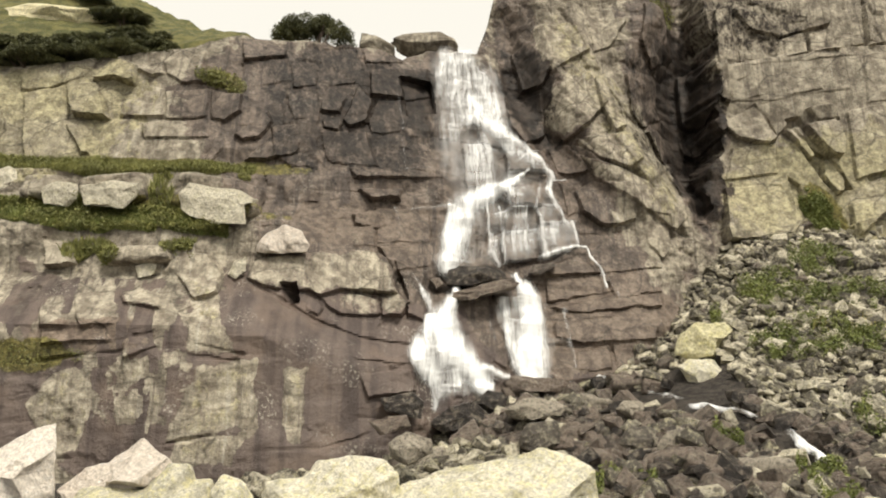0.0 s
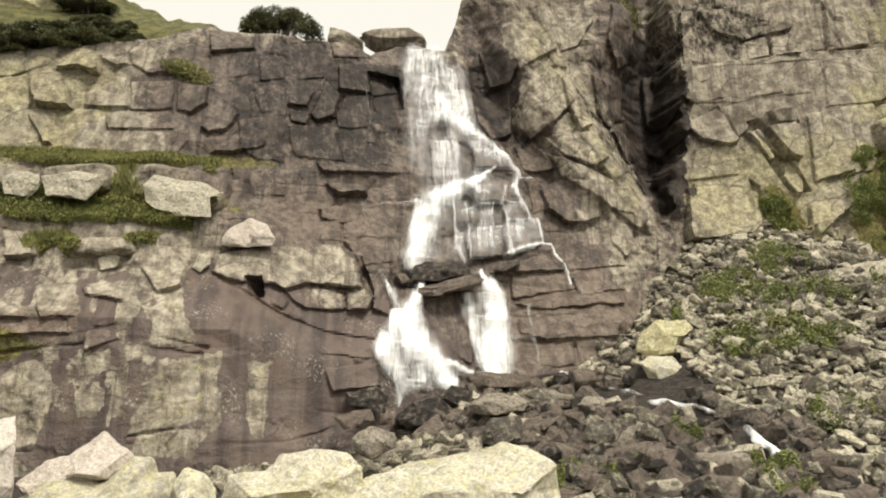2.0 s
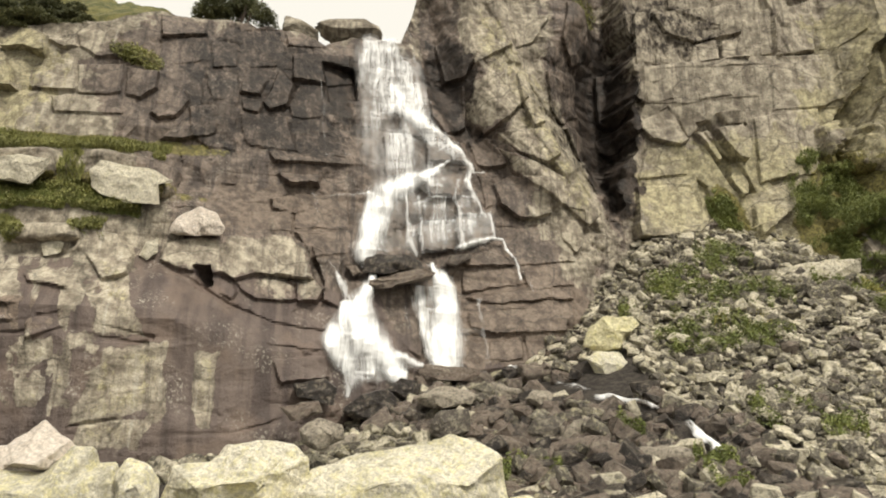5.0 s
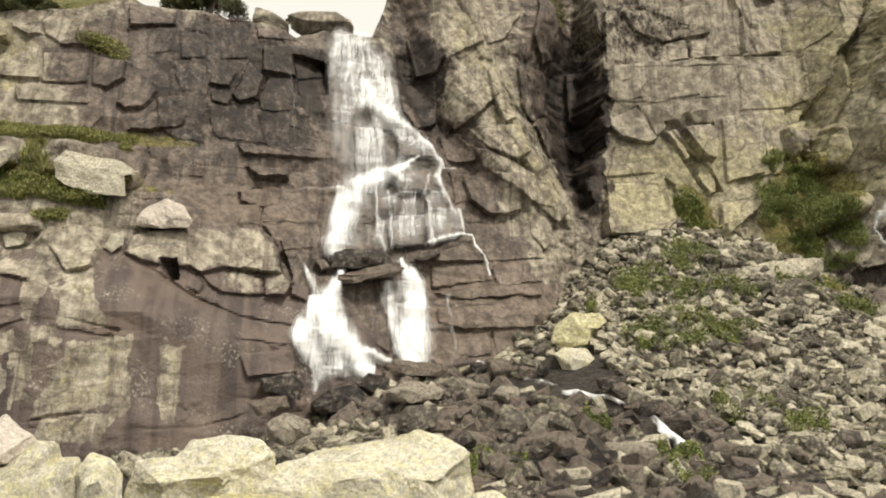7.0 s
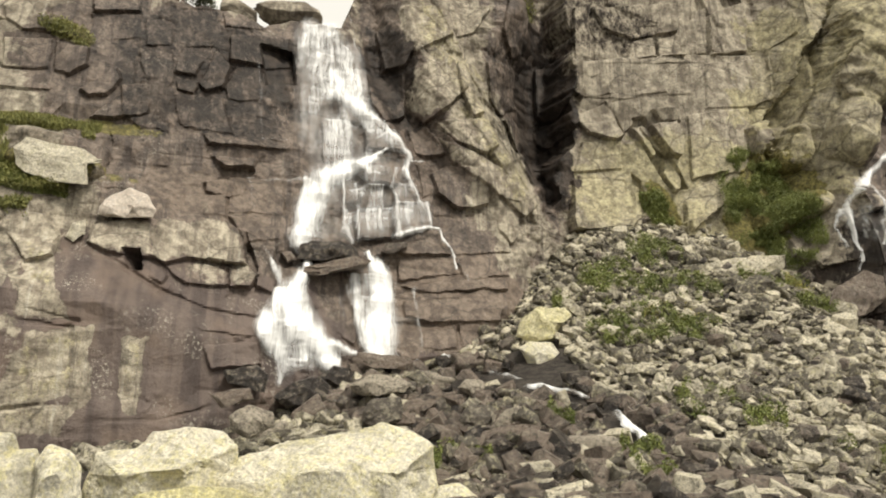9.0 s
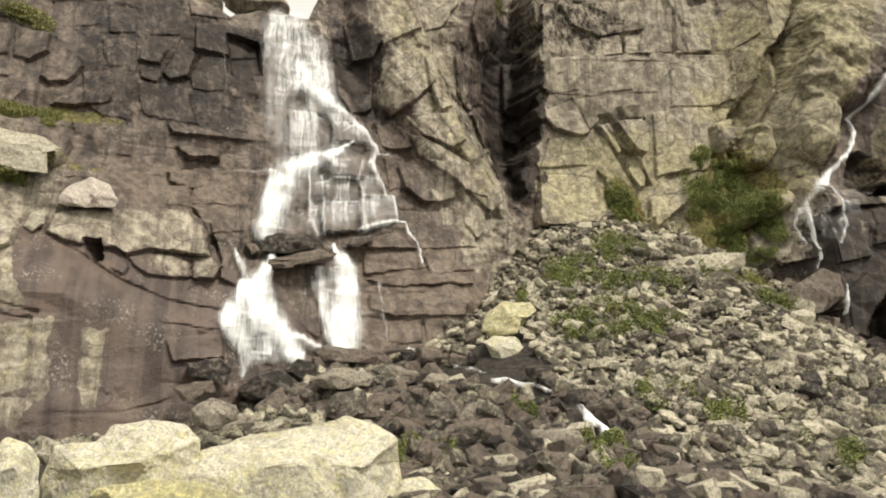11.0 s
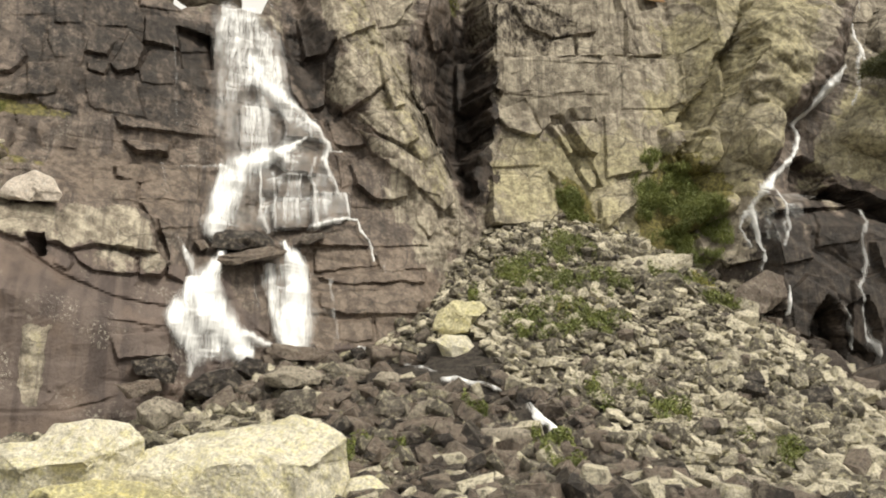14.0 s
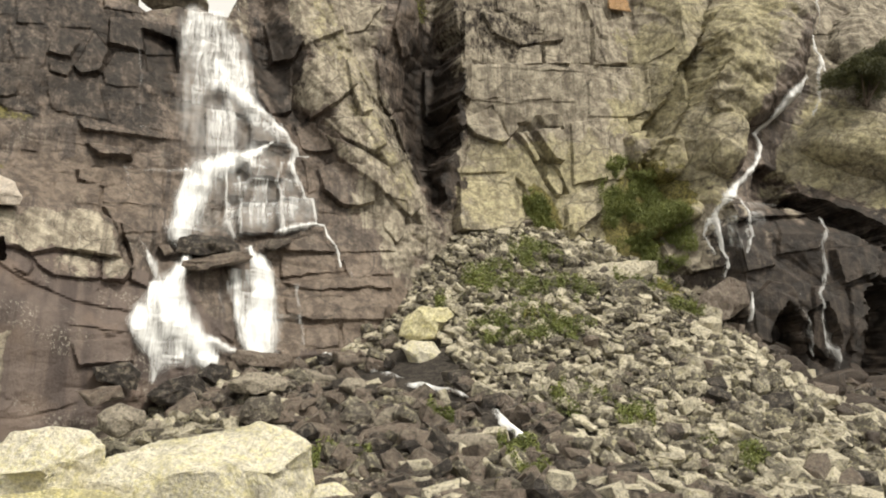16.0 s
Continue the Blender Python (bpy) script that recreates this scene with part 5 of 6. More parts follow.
def hewn(name, corners, y, depth, material, label, category, seed, worn=0.15, bulge=0.3):
    """A rock with a given outline (x, z): broken flats on its front, worn edges, a rough skin."""
    r = random.Random(seed)
    bm = bmesh.new()
    mid = Vector((sum(c[0] for c in corners) / len(corners), 0, sum(c[1] for c in corners) / len(corners)))
    ring = [bm.verts.new((c[0] - mid.x, r.uniform(-0.1, 0.1) * depth, c[1] - mid.z)) for c in corners]
    back = [bm.verts.new((v.co.x * 0.8 + mid.x * depth / y, depth, v.co.z * 0.85 + (mid.z - 1.5) * depth / y)) for v in ring]
    wide, high = max(abs(v.co.x) for v in ring), max(abs(v.co.z) for v in ring)
    inner = []
    for v in ring:
        k = r.uniform(0.35, 0.62)
        inner.append(bm.verts.new((v.co.x * k, -(0.5 if name == "rock_block" else 2.4 if y < 30 else 1.4) * bulge * r.uniform(0.6, 1.2), v.co.z * k - (0.08 if name == "rock_block" else 0.32) * high if v.co.z > 0 else v.co.z * (1.3 if y < 30 else 0.95))))
    n = len(ring)
    bm.faces.new(inner)
    bm.faces.new(back[::-1])
    for a in range(n):
        b = (a + 1) % n
        bm.faces.new((ring[a], ring[b], inner[b], inner[a]))
        bm.faces.new((back[a], back[b], ring[b], ring[a]))
    bmesh.ops.recalc_face_normals(bm, faces=bm.faces)
    rim = [e for e in bm.edges if e.calc_length() > 0.2]
    bmesh.ops.bevel(bm, geom=rim, offset=worn, segments=2, profile=0.6, affect="EDGES", clamp_overlap=True)
    bmesh.ops.triangulate(bm, faces=bm.faces)
    for limit in (1.2, 0.6, 0.3, 0.16):
        long = [e for e in bm.edges if e.calc_length() > limit]
        if long and len(bm.verts) < 9000:
            bmesh.ops.subdivide_edges(bm, edges=long, cuts=1)
            bmesh.ops.triangulate(bm, faces=bm.faces)
    v = np.array([q.co[:] for q in bm.verts])
    nor = np.array([q.normal[:] for q in bm.verts])
    bm.verts.index_update()
    f = np.array([[q.index for q in p.verts] for p in bm.faces])
    bm.free()
    lump = 0.10 * fbm(v[:, 0] * 1.3 + seed, v[:, 2] * 1.5 + v[:, 1] * 0.7, seed, 5, 0.6) - 0.10 * facets(v[:, 0] * 1.1 + 0.5 * v[:, 2] + seed, v[:, 2] * 1.3 + v[:, 1] * 0.8, seed, 0.6)
    v = v + nor * lump[:, None] * min(0.8, 0.4 * (wide + high))
    ob = part(name, mesh_from(name, v, f), material)
    ob.location = (mid.x, y + (0.45 if name == "rock_block" else 0.0), mid.z)
    return tagged(ob, label, category)


MAT_BLOCK = stone_material("pale_block_granite", (0.33, 0.30, 0.235), (0.61, 0.565, 0.45), (0.52, 0.485, 0.34), 0.0, 0.6)
MAT_CRUST = stone_material("yellow_crusted_granite", (0.46, 0.42, 0.25), (0.72, 0.67, 0.42), (0.72, 0.65, 0.26), 0.0, 0.6, 1.0)
# rocks of the cliff
hewn("boulder", ((-8.83, 9.75), (-8.71, 10.34), (-8.32, 10.81), (-7.41, 11.09), (-6.61, 10.78), (-6.24, 10.10), (-6.27, 9.73), (-7.47, 9.60)), 39.2, 1.6, MAT_PINK, "whitish granite boulder lying on a grassy ledge", "boulder", 44, 0.12, 0.3)
hewn("boulder", ((0.11, 8.86), (0.23, 9.68), (0.75, 9.92), (2.35, 9.96), (3.13, 9.58), (3.35, 9.05), (2.19, 8.96), (1.04, 8.72)), 43.0, 1.6, MAT_DARK, "dark wet slab-like boulder splitting the waterfall", "boulder", 17, 0.08, 0.25)
hewn("boulder", ((0.46, 8.50), (1.32, 8.74), (2.40, 8.98), (3.38, 9.21), (3.95, 8.92), (3.66, 8.52), (2.17, 8.22), (0.89, 7.93), (0.40, 8.16)), 42.6, 1.5, MAT_DARK, "dark wet block under the boulder that splits the waterfall", "boulder", 19, 0.08, 0.2)
hewn("boulder", ((-0.75, 9.21), (-0.18, 9.27), (0.11, 8.86), (-0.35, 8.62)), 43.0, 0.8, MAT_DARK, "small dark wet block at the edge of the waterfall", "boulder", 20, 0.06, 0.1)
hewn("boulder", ((4.43, 9.72), (4.79, 10.21), (5.88, 10.34), (6.11, 10.09), (5.02, 9.60)), 44.4, 0.9, MAT_DARK, "small dark wet boulder beside the waterfall", "boulder", 18, 0.06, 0.15)
hewn("rock_block", ((-12.45, 12.55), (-12.01, 13.10), (-9.45, 12.68), (-8.67, 12.22), (-9.29, 12.00), (-9.16, 11.00), (-10.66, 11.05), (-11.85, 11.42), (-12.34, 11.79)), 38.4, 1.9, MAT_BLOCK, "pale squared granite block between two grassy ledges", "rock", 13, 0.05, 0.25)
hewn("rock_block", ((-17.16, 12.90), (-15.62, 13.19), (-14.21, 13.09), (-14.37, 12.54), (-14.98, 11.73), (-16.86, 11.93)), 38.4, 1.8, MAT_BLOCK, "pale granite block with a slanting side between ledges", "rock", 14, 0.05, 0.25)
hewn("rock_block", ((-19.33, 12.95), (-18.41, 13.29), (-17.41, 13.19), (-17.30, 12.36), (-17.81, 11.92), (-18.87, 12.08)), 38.8, 1.6, MAT_BLOCK, "small pale granite block in the grass of a ledge", "rock", 15, 0.12, 0.25)
hewn("rock_block", ((-22.05, 14.07), (-21.37, 14.36), (-20.90, 14.13), (-20.66, 13.38), (-21.12, 13.04), (-21.94, 13.04)), 39.8, 1.4, MAT_BLOCK, "rounded pale granite block on a grassy ledge", "rock", 25, 0.18, 0.2)
hewn("rock_block", ((-9.93, 8.63), (-9.61, 9.24), (-9.06, 9.45), (-9.07, 8.79), (-9.51, 8.40)), 38.2, 0.9, MAT_BLOCK, "small pale granite block wedged in a crack", "rock", 26, 0.08, 0.15)
hewn("rock_block", ((-14.03, 8.95), (-13.40, 9.22), (-13.03, 9.01), (-13.10, 8.55), (-13.84, 8.39)), 37.8, 0.9, MAT_BLOCK, "flat pale granite block on the broken ledge", "rock", 27, 0.08, 0.15)

# boulders in the foreground
hewn("boulder", ((-14.19, 0.79), (-13.22, 1.12), (-12.26, 1.65), (-11.65, 1.83), (-11.43, 1.15), (-11.47, 0.50), (-11.30, -0.12), (-11.49, -0.79), (-14.01, -0.79)), 26.2, 2.6, MAT_PINK, "angular pale pinkish granite boulder", "boulder", 31, 0.04, 0.5)
hewn("boulder", ((-11.61, -0.16), (-10.88, 0.51), (-10.18, 0.74), (-9.23, 1.41), (-8.30, 0.87), (-8.14, 0.57), (-8.44, 0.01), (-9.10, -0.35), (-9.05, -1.01), (-11.09, -1.01)), 26.8, 2.6, MAT_PINK, "pale pinkish granite boulder with a pointed top", "boulder", 32, 0.04, 0.55)
hewn("boulder", ((-11.32, -0.53), (-10.46, 0.06), (-8.74, -0.02), (-7.95, 0.71), (-7.36, 0.65), (-7.22, 0.18), (-6.66, 0.24), (-6.44, -1.28), (-11.21, -1.44)), 25.7, 2.2, MAT_PALE, "lichened pale granite boulder in front of the scree", "boulder", 33, 0.14, 0.4)
hewn("boulder", ((-6.68, -0.79), (-6.71, -0.05), (-6.31, 0.42), (-5.70, 0.20), (-5.40, -0.26), (-5.25, -1.25), (-6.65, -1.25)), 25.4, 1.6, MAT_PALE, "small upright lichened granite boulder", "boulder", 34, 0.1, 0.3)
hewn("boulder", ((-5.69, -0.59), (-5.47, 0.10), (-4.35, 0.32), (-3.90, 0.74), (-2.69, 0.90), (-1.83, 0.78), (-1.32, 0.36), (-1.23, -0.07), (-1.40, -1.55), (-5.89, -1.56)), 26.8, 3.0, MAT_PALE, "broad rounded granite boulder with yellow lichen", "boulder", 35, 0.3, 0.5)
hewn("boulder", ((-2.08, -0.58), (-1.28, 0.08), (0.06, 0.48), (1.60, 0.82), (3.03, 1.11), (3.92, 0.95), (4.64, 0.44), (4.79, -0.27), (5.15, -1.76), (-2.67, -1.75)), 26.8, 3.4, MAT_PALE, "large flat-faced granite boulder speckled with yellow lichen", "boulder", 36, 0.2, 0.6)
hewn("boulder", ((-4.16, -1.34), (-3.90, -0.84), (-2.51, -0.66), (-1.34, -0.72), (-0.76, -0.90), (0.51, -1.23), (0.73, -2.37), (-4.34, -2.31)), 25.0, 2.0, MAT_CRUST, "low granite boulder thickly covered with yellow lichen", "boulder", 37, 0.16, 0.3)
hewn("boulder", ((4.30, -1.48), (4.63, -0.79), (5.40, -0.61), (6.06, -1.08), (6.37, -2.16), (4.24, -2.14)), 26.4, 1.6, MAT_PALE, "small lichened granite boulder in front of the scree", "boulder", 38, 0.14, 0.25)
hewn("boulder", ((5.70, -1.44), (6.21, -1.04), (7.64, -1.08), (8.65, -1.31), (8.75, -2.12), (5.72, -2.10)), 26.0, 1.6, MAT_PALE, "low lichened granite slab in front of the scree", "boulder", 39, 0.12, 0.2)

# yellow boulder on a split grey one
hewn("boulder", ((11.12, 5.20), (11.33, 6.09), (12.14, 6.74), (13.73, 6.87), (14.16, 6.45), (13.56, 5.89), (13.13, 5.05), (11.83, 4.88)), 41.4, 2.4, MAT_YELLOWROCK, "yellow-lichened rounded boulder on top of another", "boulder", 300, 0.32, 0.4)
hewn("boulder", ((10.78, 4.55), (11.44, 4.87), (12.58, 4.93), (13.09, 4.35), (12.88, 3.56), (11.39, 3.71)), 40.0, 2.0, MAT_PALE, "grey split boulder below a yellow one", "boulder", 301, 0.12, 0.3)
hewn("boulder", ((13.22, 5.68), (13.97, 5.85), (14.19, 4.74), (13.59, 4.19), (13.29, 4.90)), 41.6, 1.6, MAT_STONE, "grey block leaning against a yellow boulder", "boulder", 302, 0.1, 0.2)

# slabs at the foot of the fall
hewn("boulder", ((2.74, 3.91), (3.29, 4.24), (5.74, 4.16), (6.51, 3.86), (5.72, 3.42), (3.39, 3.42)), 42.2, 1.4, MAT_DARK, "dark wet slab at the foot of the waterfall", "boulder", 501, 0.06, 0.2)
hewn("boulder", ((1.21, 2.84), (2.07, 3.53), (2.94, 3.43), (3.09, 2.73), (2.34, 2.47)), 41.2, 1.4, MAT_DARK, "dark wet slab at the foot of the waterfall", "boulder", 502, 0.06, 0.25)
hewn("boulder", ((-0.69, 1.88), (0.18, 2.68), (1.21, 2.94), (2.08, 2.18), (1.72, 1.48), (-0.07, 1.53)), 39.4, 1.6, MAT_DARK, "brown wet boulder at the foot of the waterfall", "boulder", 503, 0.08, 0.3)
hewn("boulder", ((2.65, 2.50), (3.40, 3.04), (4.65, 3.01), (5.59, 2.70), (5.18, 2.16), (3.64, 2.01), (2.85, 2.11)), 38.0, 1.8, MAT_GREY, "grey boulder with dark wet foot near the fall", "boulder", 504, 0.12, 0.35)
hewn("boulder", ((3.00, 1.49), (3.37, 1.98), (4.64, 2.05), (4.91, 1.09), (3.69, 0.60), (2.99, 0.86)), 35.2, 1.6, MAT_GREY, "lichened grey boulder in dark rubble", "boulder", 505, 0.14, 0.3)
hewn("boulder", ((6.81, 1.05), (7.22, 1.75), (8.24, 1.82), (8.72, 1.47), (8.55, 0.88), (7.56, 0.62)), 34.4, 1.8, MAT_GREY, "lichened grey boulder beside the stream", "boulder", 506, 0.16, 0.35)
hewn("boulder", ((7.31, 2.49), (7.77, 2.92), (8.61, 2.92), (8.78, 2.39), (8.08, 2.06)), 37.4, 1.4, MAT_GREY, "grey boulder in the middle of the rubble", "boulder", 507, 0.12, 0.3)
hewn("boulder", ((-2.83, 3.04), (-1.33, 3.29), (-0.83, 2.85), (-0.92, 2.06), (-2.57, 2.40)), 38.4, 1.4, MAT_DARK, "dark wet slab at the foot of the waterfall", "boulder", 508, 0.06, 0.2)
hewn("boulder", ((-2.19, 1.16), (-1.34, 1.57), (-0.38, 1.37), (-0.27, 0.74), (-1.33, 0.33), (-2.07, 0.62)), 33.0, 1.6, MAT_GREY, "grey boulder at the edge of the slabs", "boulder", 509, 0.12, 0.3)
hewn("boulder", ((-3.26, 2.04), (-1.49, 2.32), (-1.25, 1.76), (-2.65, 1.39)), 36.4, 1.2, MAT_DARK, "dark wet slab at the foot of the waterfall", "boulder", 510, 0.06, 0.2)
hewn("boulder", ((11.73, 0.79), (12.22, 1.45), (13.21, 1.61), (13.79, 0.97), (13.54, 0.37), (12.35, 0.35)), 34.0, 1.6, MAT_DARK, "dark wet boulder beside the stream", "boulder", 511, 0.12, 0.3)
hewn("boulder", ((21.26, 8.71), (22.35, 9.91), (25.28, 10.64), (28.68, 11.00), (28.73, 10.17), (26.75, 9.71), (22.68, 8.66)), 45.4, 2.0, MAT_STONE, "pale lichened boulder below the gully", "boulder", 512, 0.12, 0.3)
hewn("boulder", ((23.75, 8.47), (25.56, 9.43), (26.73, 9.57), (28.32, 8.86), (27.42, 8.28), (24.45, 8.06)), 44.0, 2.2, MAT_STONE, "slab-like granite boulder below the gully", "boulder", 513, 0.08, 0.5)
hewn("boulder", ((21.45, 5.38), (21.94, 6.76), (22.49, 6.78), (23.22, 6.01), (23.06, 5.45), (21.91, 5.15)), 42.6, 1.4, MAT_PALE, "pale upright boulder among herbs", "boulder", 514, 0.12, 0.25)
hewn("boulder", ((17.00, 5.85), (17.97, 6.57), (19.44, 6.64), (19.80, 6.10), (18.61, 5.68)), 42.6, 1.6, MAT_STONE, "pale grey boulder among green herbs", "boulder", 515, 0.14, 0.3)
hewn("boulder", ((26.68, 2.62), (27.28, 3.03), (29.14, 2.58), (29.83, 1.97), (28.18, 1.77)), 38.0, 1.6, MAT_PALE, "yellowish slab on the scree", "boulder", 516, 0.08, 0.3)
hewn("boulder", ((24.68, -1.64), (25.39, -1.23), (26.37, -1.24), (26.33, -1.75), (25.61, -2.20), (24.77, -2.08)), 30.8, 0.8, MAT_PINK, "small whitish boulder low on the scree", "boulder", 517, 0.05, 0.15)
hewn("boulder", ((29.93, 7.38), (30.38, 8.76), (32.43, 10.00), (33.64, 9.66), (33.81, 8.28), (32.30, 7.23), (30.70, 7.01)), 43.6, 2.0, MAT_DARK, "dark boulder at the foot of the narrow fall", "boulder", 518, 0.05, 0.25)
hewn("boulder", ((29.12, -0.76), (30.15, 0.14), (32.46, 0.13), (33.56, -0.76), (32.98, -1.60), (30.34, -1.58)), 33.4, 2.0, MAT_STONE, "pale granite boulder low on the scree", "boulder", 519, 0.12, 0.35)

# larger boulders of the scree
for k, (at, y, w, h, mat, label) in enumerate([
        ((29.26, 0.46), 35.0, 2.8, 1.3, MAT_STONE, "broad flat granite boulder on the scree"), ((15.34, 2.58), 38.6, 1.8, 1.0, MAT_DARK, "dark boulder on the wet rubble"),
        ((12.05, -0.04), 32.5, 2.2, 1.4, MAT_DARK, "brown wet boulder low in the rubble"), ((34.21, 1.59), 37.0, 5.0, 1.4, MAT_SOAKED, "long dark slab of rock at the scree's edge"),
        ((16.2, -0.9), 29.6, 3.2, 1.2, MAT_DARK, "brown wet slab low in the rubble"), ((19.4, -1.3), 29.4, 3.6, 1.0, MAT_GREY, "broad brown slab low on the scree")]):
    boulder("boulder", at, y, (w, w * 0.75, h), mat, label, "boulder", 303 + k, (k * 37 % 40) - 20 if k != 3 else -14, 6.0, 9, 5, 0.06)


STREAM = [(31.10, 13.48), (33.50, 13.25), (34.50, 12.61), (37.00, 10.58), (41.25, 8.62), (43.30, 5.67)]


for k, (at, w, h) in enumerate([
        ((-2.74, 45.00, 2.39), 2.2, 1.3), ((-1.32, 41.95, 1.01), 1.8, 1.2), ((-2.26, 41.85, 0.62), 1.6, 1.0), ((0.17, 43.75, 2.09), 2.0, 1.3), ((1.73, 43.60, 2.65), 1.9, 1.1), ((1.02, 38.50, 0.94), 1.7, 1.1),
        ((-0.57, 37.05, 0.16), 1.5, 1.0), ((3.52, 46.40, 4.06), 2.6, 0.9), ((5.29, 44.80, 3.83), 2.4, 0.8), ((6.99, 40.50, 2.44), 1.9, 1.2), ((5.34, 36.70, 0.97), 1.7, 1.2), ((6.00, 33.95, 0.17), 1.8, 1.2),
        ((9.07, 33.90, 0.81), 1.6, 1.2), ((8.22, 32.45, 0.03), 1.9, 1.3), ((9.54, 31.40, -0.11), 2.2, 1.3), ((11.04, 31.10, -0.09), 1.8, 1.2), ((8.90, 41.85, 3.54), 2.0, 1.0), ((2.19, 39.50, 1.42), 1.6, 1.1)]):
    boulder("boulder", (at[0], at[2] + 0.2 * h), at[1], (w, w * 0.8, h), MAT_DARK if k % 3 else MAT_GREY, "angular dark wet block in the rubble below the fall", "boulder", 340 + k, (k * 29 % 50) - 25, 5.0, 9, 4, 0.06)


for k, (at, w, h) in enumerate([
        ((34.00, 40.45, 3.90), 2.6, 1.2), ((34.62, 38.80, 2.79), 2.8, 1.3), ((36.67, 38.80, 2.07), 2.6, 1.3), ((36.80, 37.40, 1.33), 2.4, 1.4), ((39.54, 42.65, 3.63), 3.0, 1.5), ((41.17, 41.95, 2.99), 3.0, 1.6),
        ((36.77, 44.72, 5.36), 2.2, 1.2), ((38.53, 43.85, 4.33), 2.4, 1.4), ((35.13, 44.72, 6.17), 1.8, 1.0), ((32.79, 33.05, 0.04), 2.0, 1.0), ((32.47, 35.85, 1.72), 2.2, 1.0), ((33.11, 34.55, 0.78), 2.2, 1.0), ((30.98, 36.10, 2.25), 1.8, 0.9)]):
    boulder("boulder", (at[0], at[2] + 0.2 * h), at[1], (w, w * 0.8, h), MAT_SOAKED, "dark wet rock at the foot of the narrow fall", "boulder", 370 + k, (k * 31 % 44) - 22, 5.0, 8, 4, 0.06)


def stream_x(y):
    return line(y, STREAM)


VARIANTS = [hull_stone(500 + k, 0.32 + 0.065 * (k % 6), 5 + k % 5) for k in range(24)]


def stone_spots(count, seed):
    """Places, sizes and wetness of the stones on the slope."""
    r = np.random.RandomState(seed)
    x, y = r.uniform(-8, 44, 3 * count), r.uniform(20.5, 52, 3 * count)
    back = line(x, [(-40, 36), (-12, 36), (-2, 40.5), (3, 43), (8, 44), (13, 48), (18, 51), (26, 50), (31, 47.5), (36, 42.5), (45, 40), (60, 37.5)])
    keep = (y < back) & ((x > 4) | (y > 28.5)) & ((x > -1) | (y > 33)) & (x < y + 2) & ~((y > 30) & (y < 44) & (abs(x - stream_x(y)) < 0.8)) & ~((abs(x - 11.8) < 1.5) & (y > 36.5) & (y < 41.5))
    x, y, back = x[keep][:count], y[keep][:count], back[keep][:count]
    off = x - stream_x(y) + 1.5 * fbm(x * 0.3, y * 0.3, 71, 3)
    wetness = (off < line(y, [(28, 4.0), (31, 3.2), (34, 1.8), (44, 1.2)])) & (off > -8) & (y < 45) | (x > 30) & (y > back - line(x, [(30, 1.0), (33, 2.6), (45, 7.0)]))
    size = np.exp(r.normal(np.where(wetness, -0.78, -1.2), 0.6))
    size = np.minimum(size * (1 + 0.7 * sm(22, 27, x) * sm(39, 34, y)), np.where(wetness, 1.3, 1.05 + 0.7 * sm(22, 27, x)))
    z = ground(x, y) + size * r.uniform(-0.05, 0.45, len(x))
    tilt = r.normal(0, 1, (len(x), 2)) * np.where(wetness, 0.45, 0.4)[:, None] + [0.22, 0.12]
    turn = np.where(r.uniform(0, 1, len(x)) < 0.6, r.normal(-0.3, 0.5, len(x)), r.uniform(0, 6.3, len(x)))
    wetness = wetness ^ (r.uniform(0, 1, len(x)) > np.where(wetness, 0.74, 0.95))
    return x, y, z, size, tilt, turn, wetness, r.randint(0, len(VARIANTS), len(x))


sx, sy, sz, size, tilt, turn, soaked, kinds = stone_spots(27000, 90)
chosen = set(np.argsort(sy - 2.2 * size)[:300])
single = {}
for k, (v, f) in enumerate(VARIANTS):
    for w in (False, True):
        me = mesh_from("stone", v, f)
        me.materials.append(MAT_DARK if w else MAT_STONE)
        single[k, w] = me
heap = {False: ([], [], 0), True: ([], [], 0)}
for i in range(len(sx)):
    k, w = int(kinds[i]), bool(soaked[i])
    m = Matrix.LocRotScale((sx[i], sy[i], sz[i]), Euler((tilt[i, 0], tilt[i, 1], turn[i])), (size[i], size[i], size[i]))
    if i in chosen:
        ob = new("stone", single[k, w])
        ob.matrix_world = m
        tagged(ob, "angular dark wet stone in the rubble" if w else "angular grey lichened stone on the scree", "stone", "stones of the scree")
    else:
        v, f = VARIANTS[k]
        vs, fs, n = heap[w]
        vs.append(v @ np.array(m.to_3x3()).T + np.array(m.translation))
        fs.append(f + n)
        heap[w] = (vs, fs, n + len(v))
for w in (False, True):
    me = mesh_from("scree", np.concatenate(heap[w][0]), np.concatenate(heap[w][1]))
    tagged(part("scree_stones" if not w else "wet_rubble", me, MAT_DARK if w else MAT_STONE),
           "dark wet angular rubble along the stream" if w else "slope of angular grey granite scree", "scree", kind="stuff")


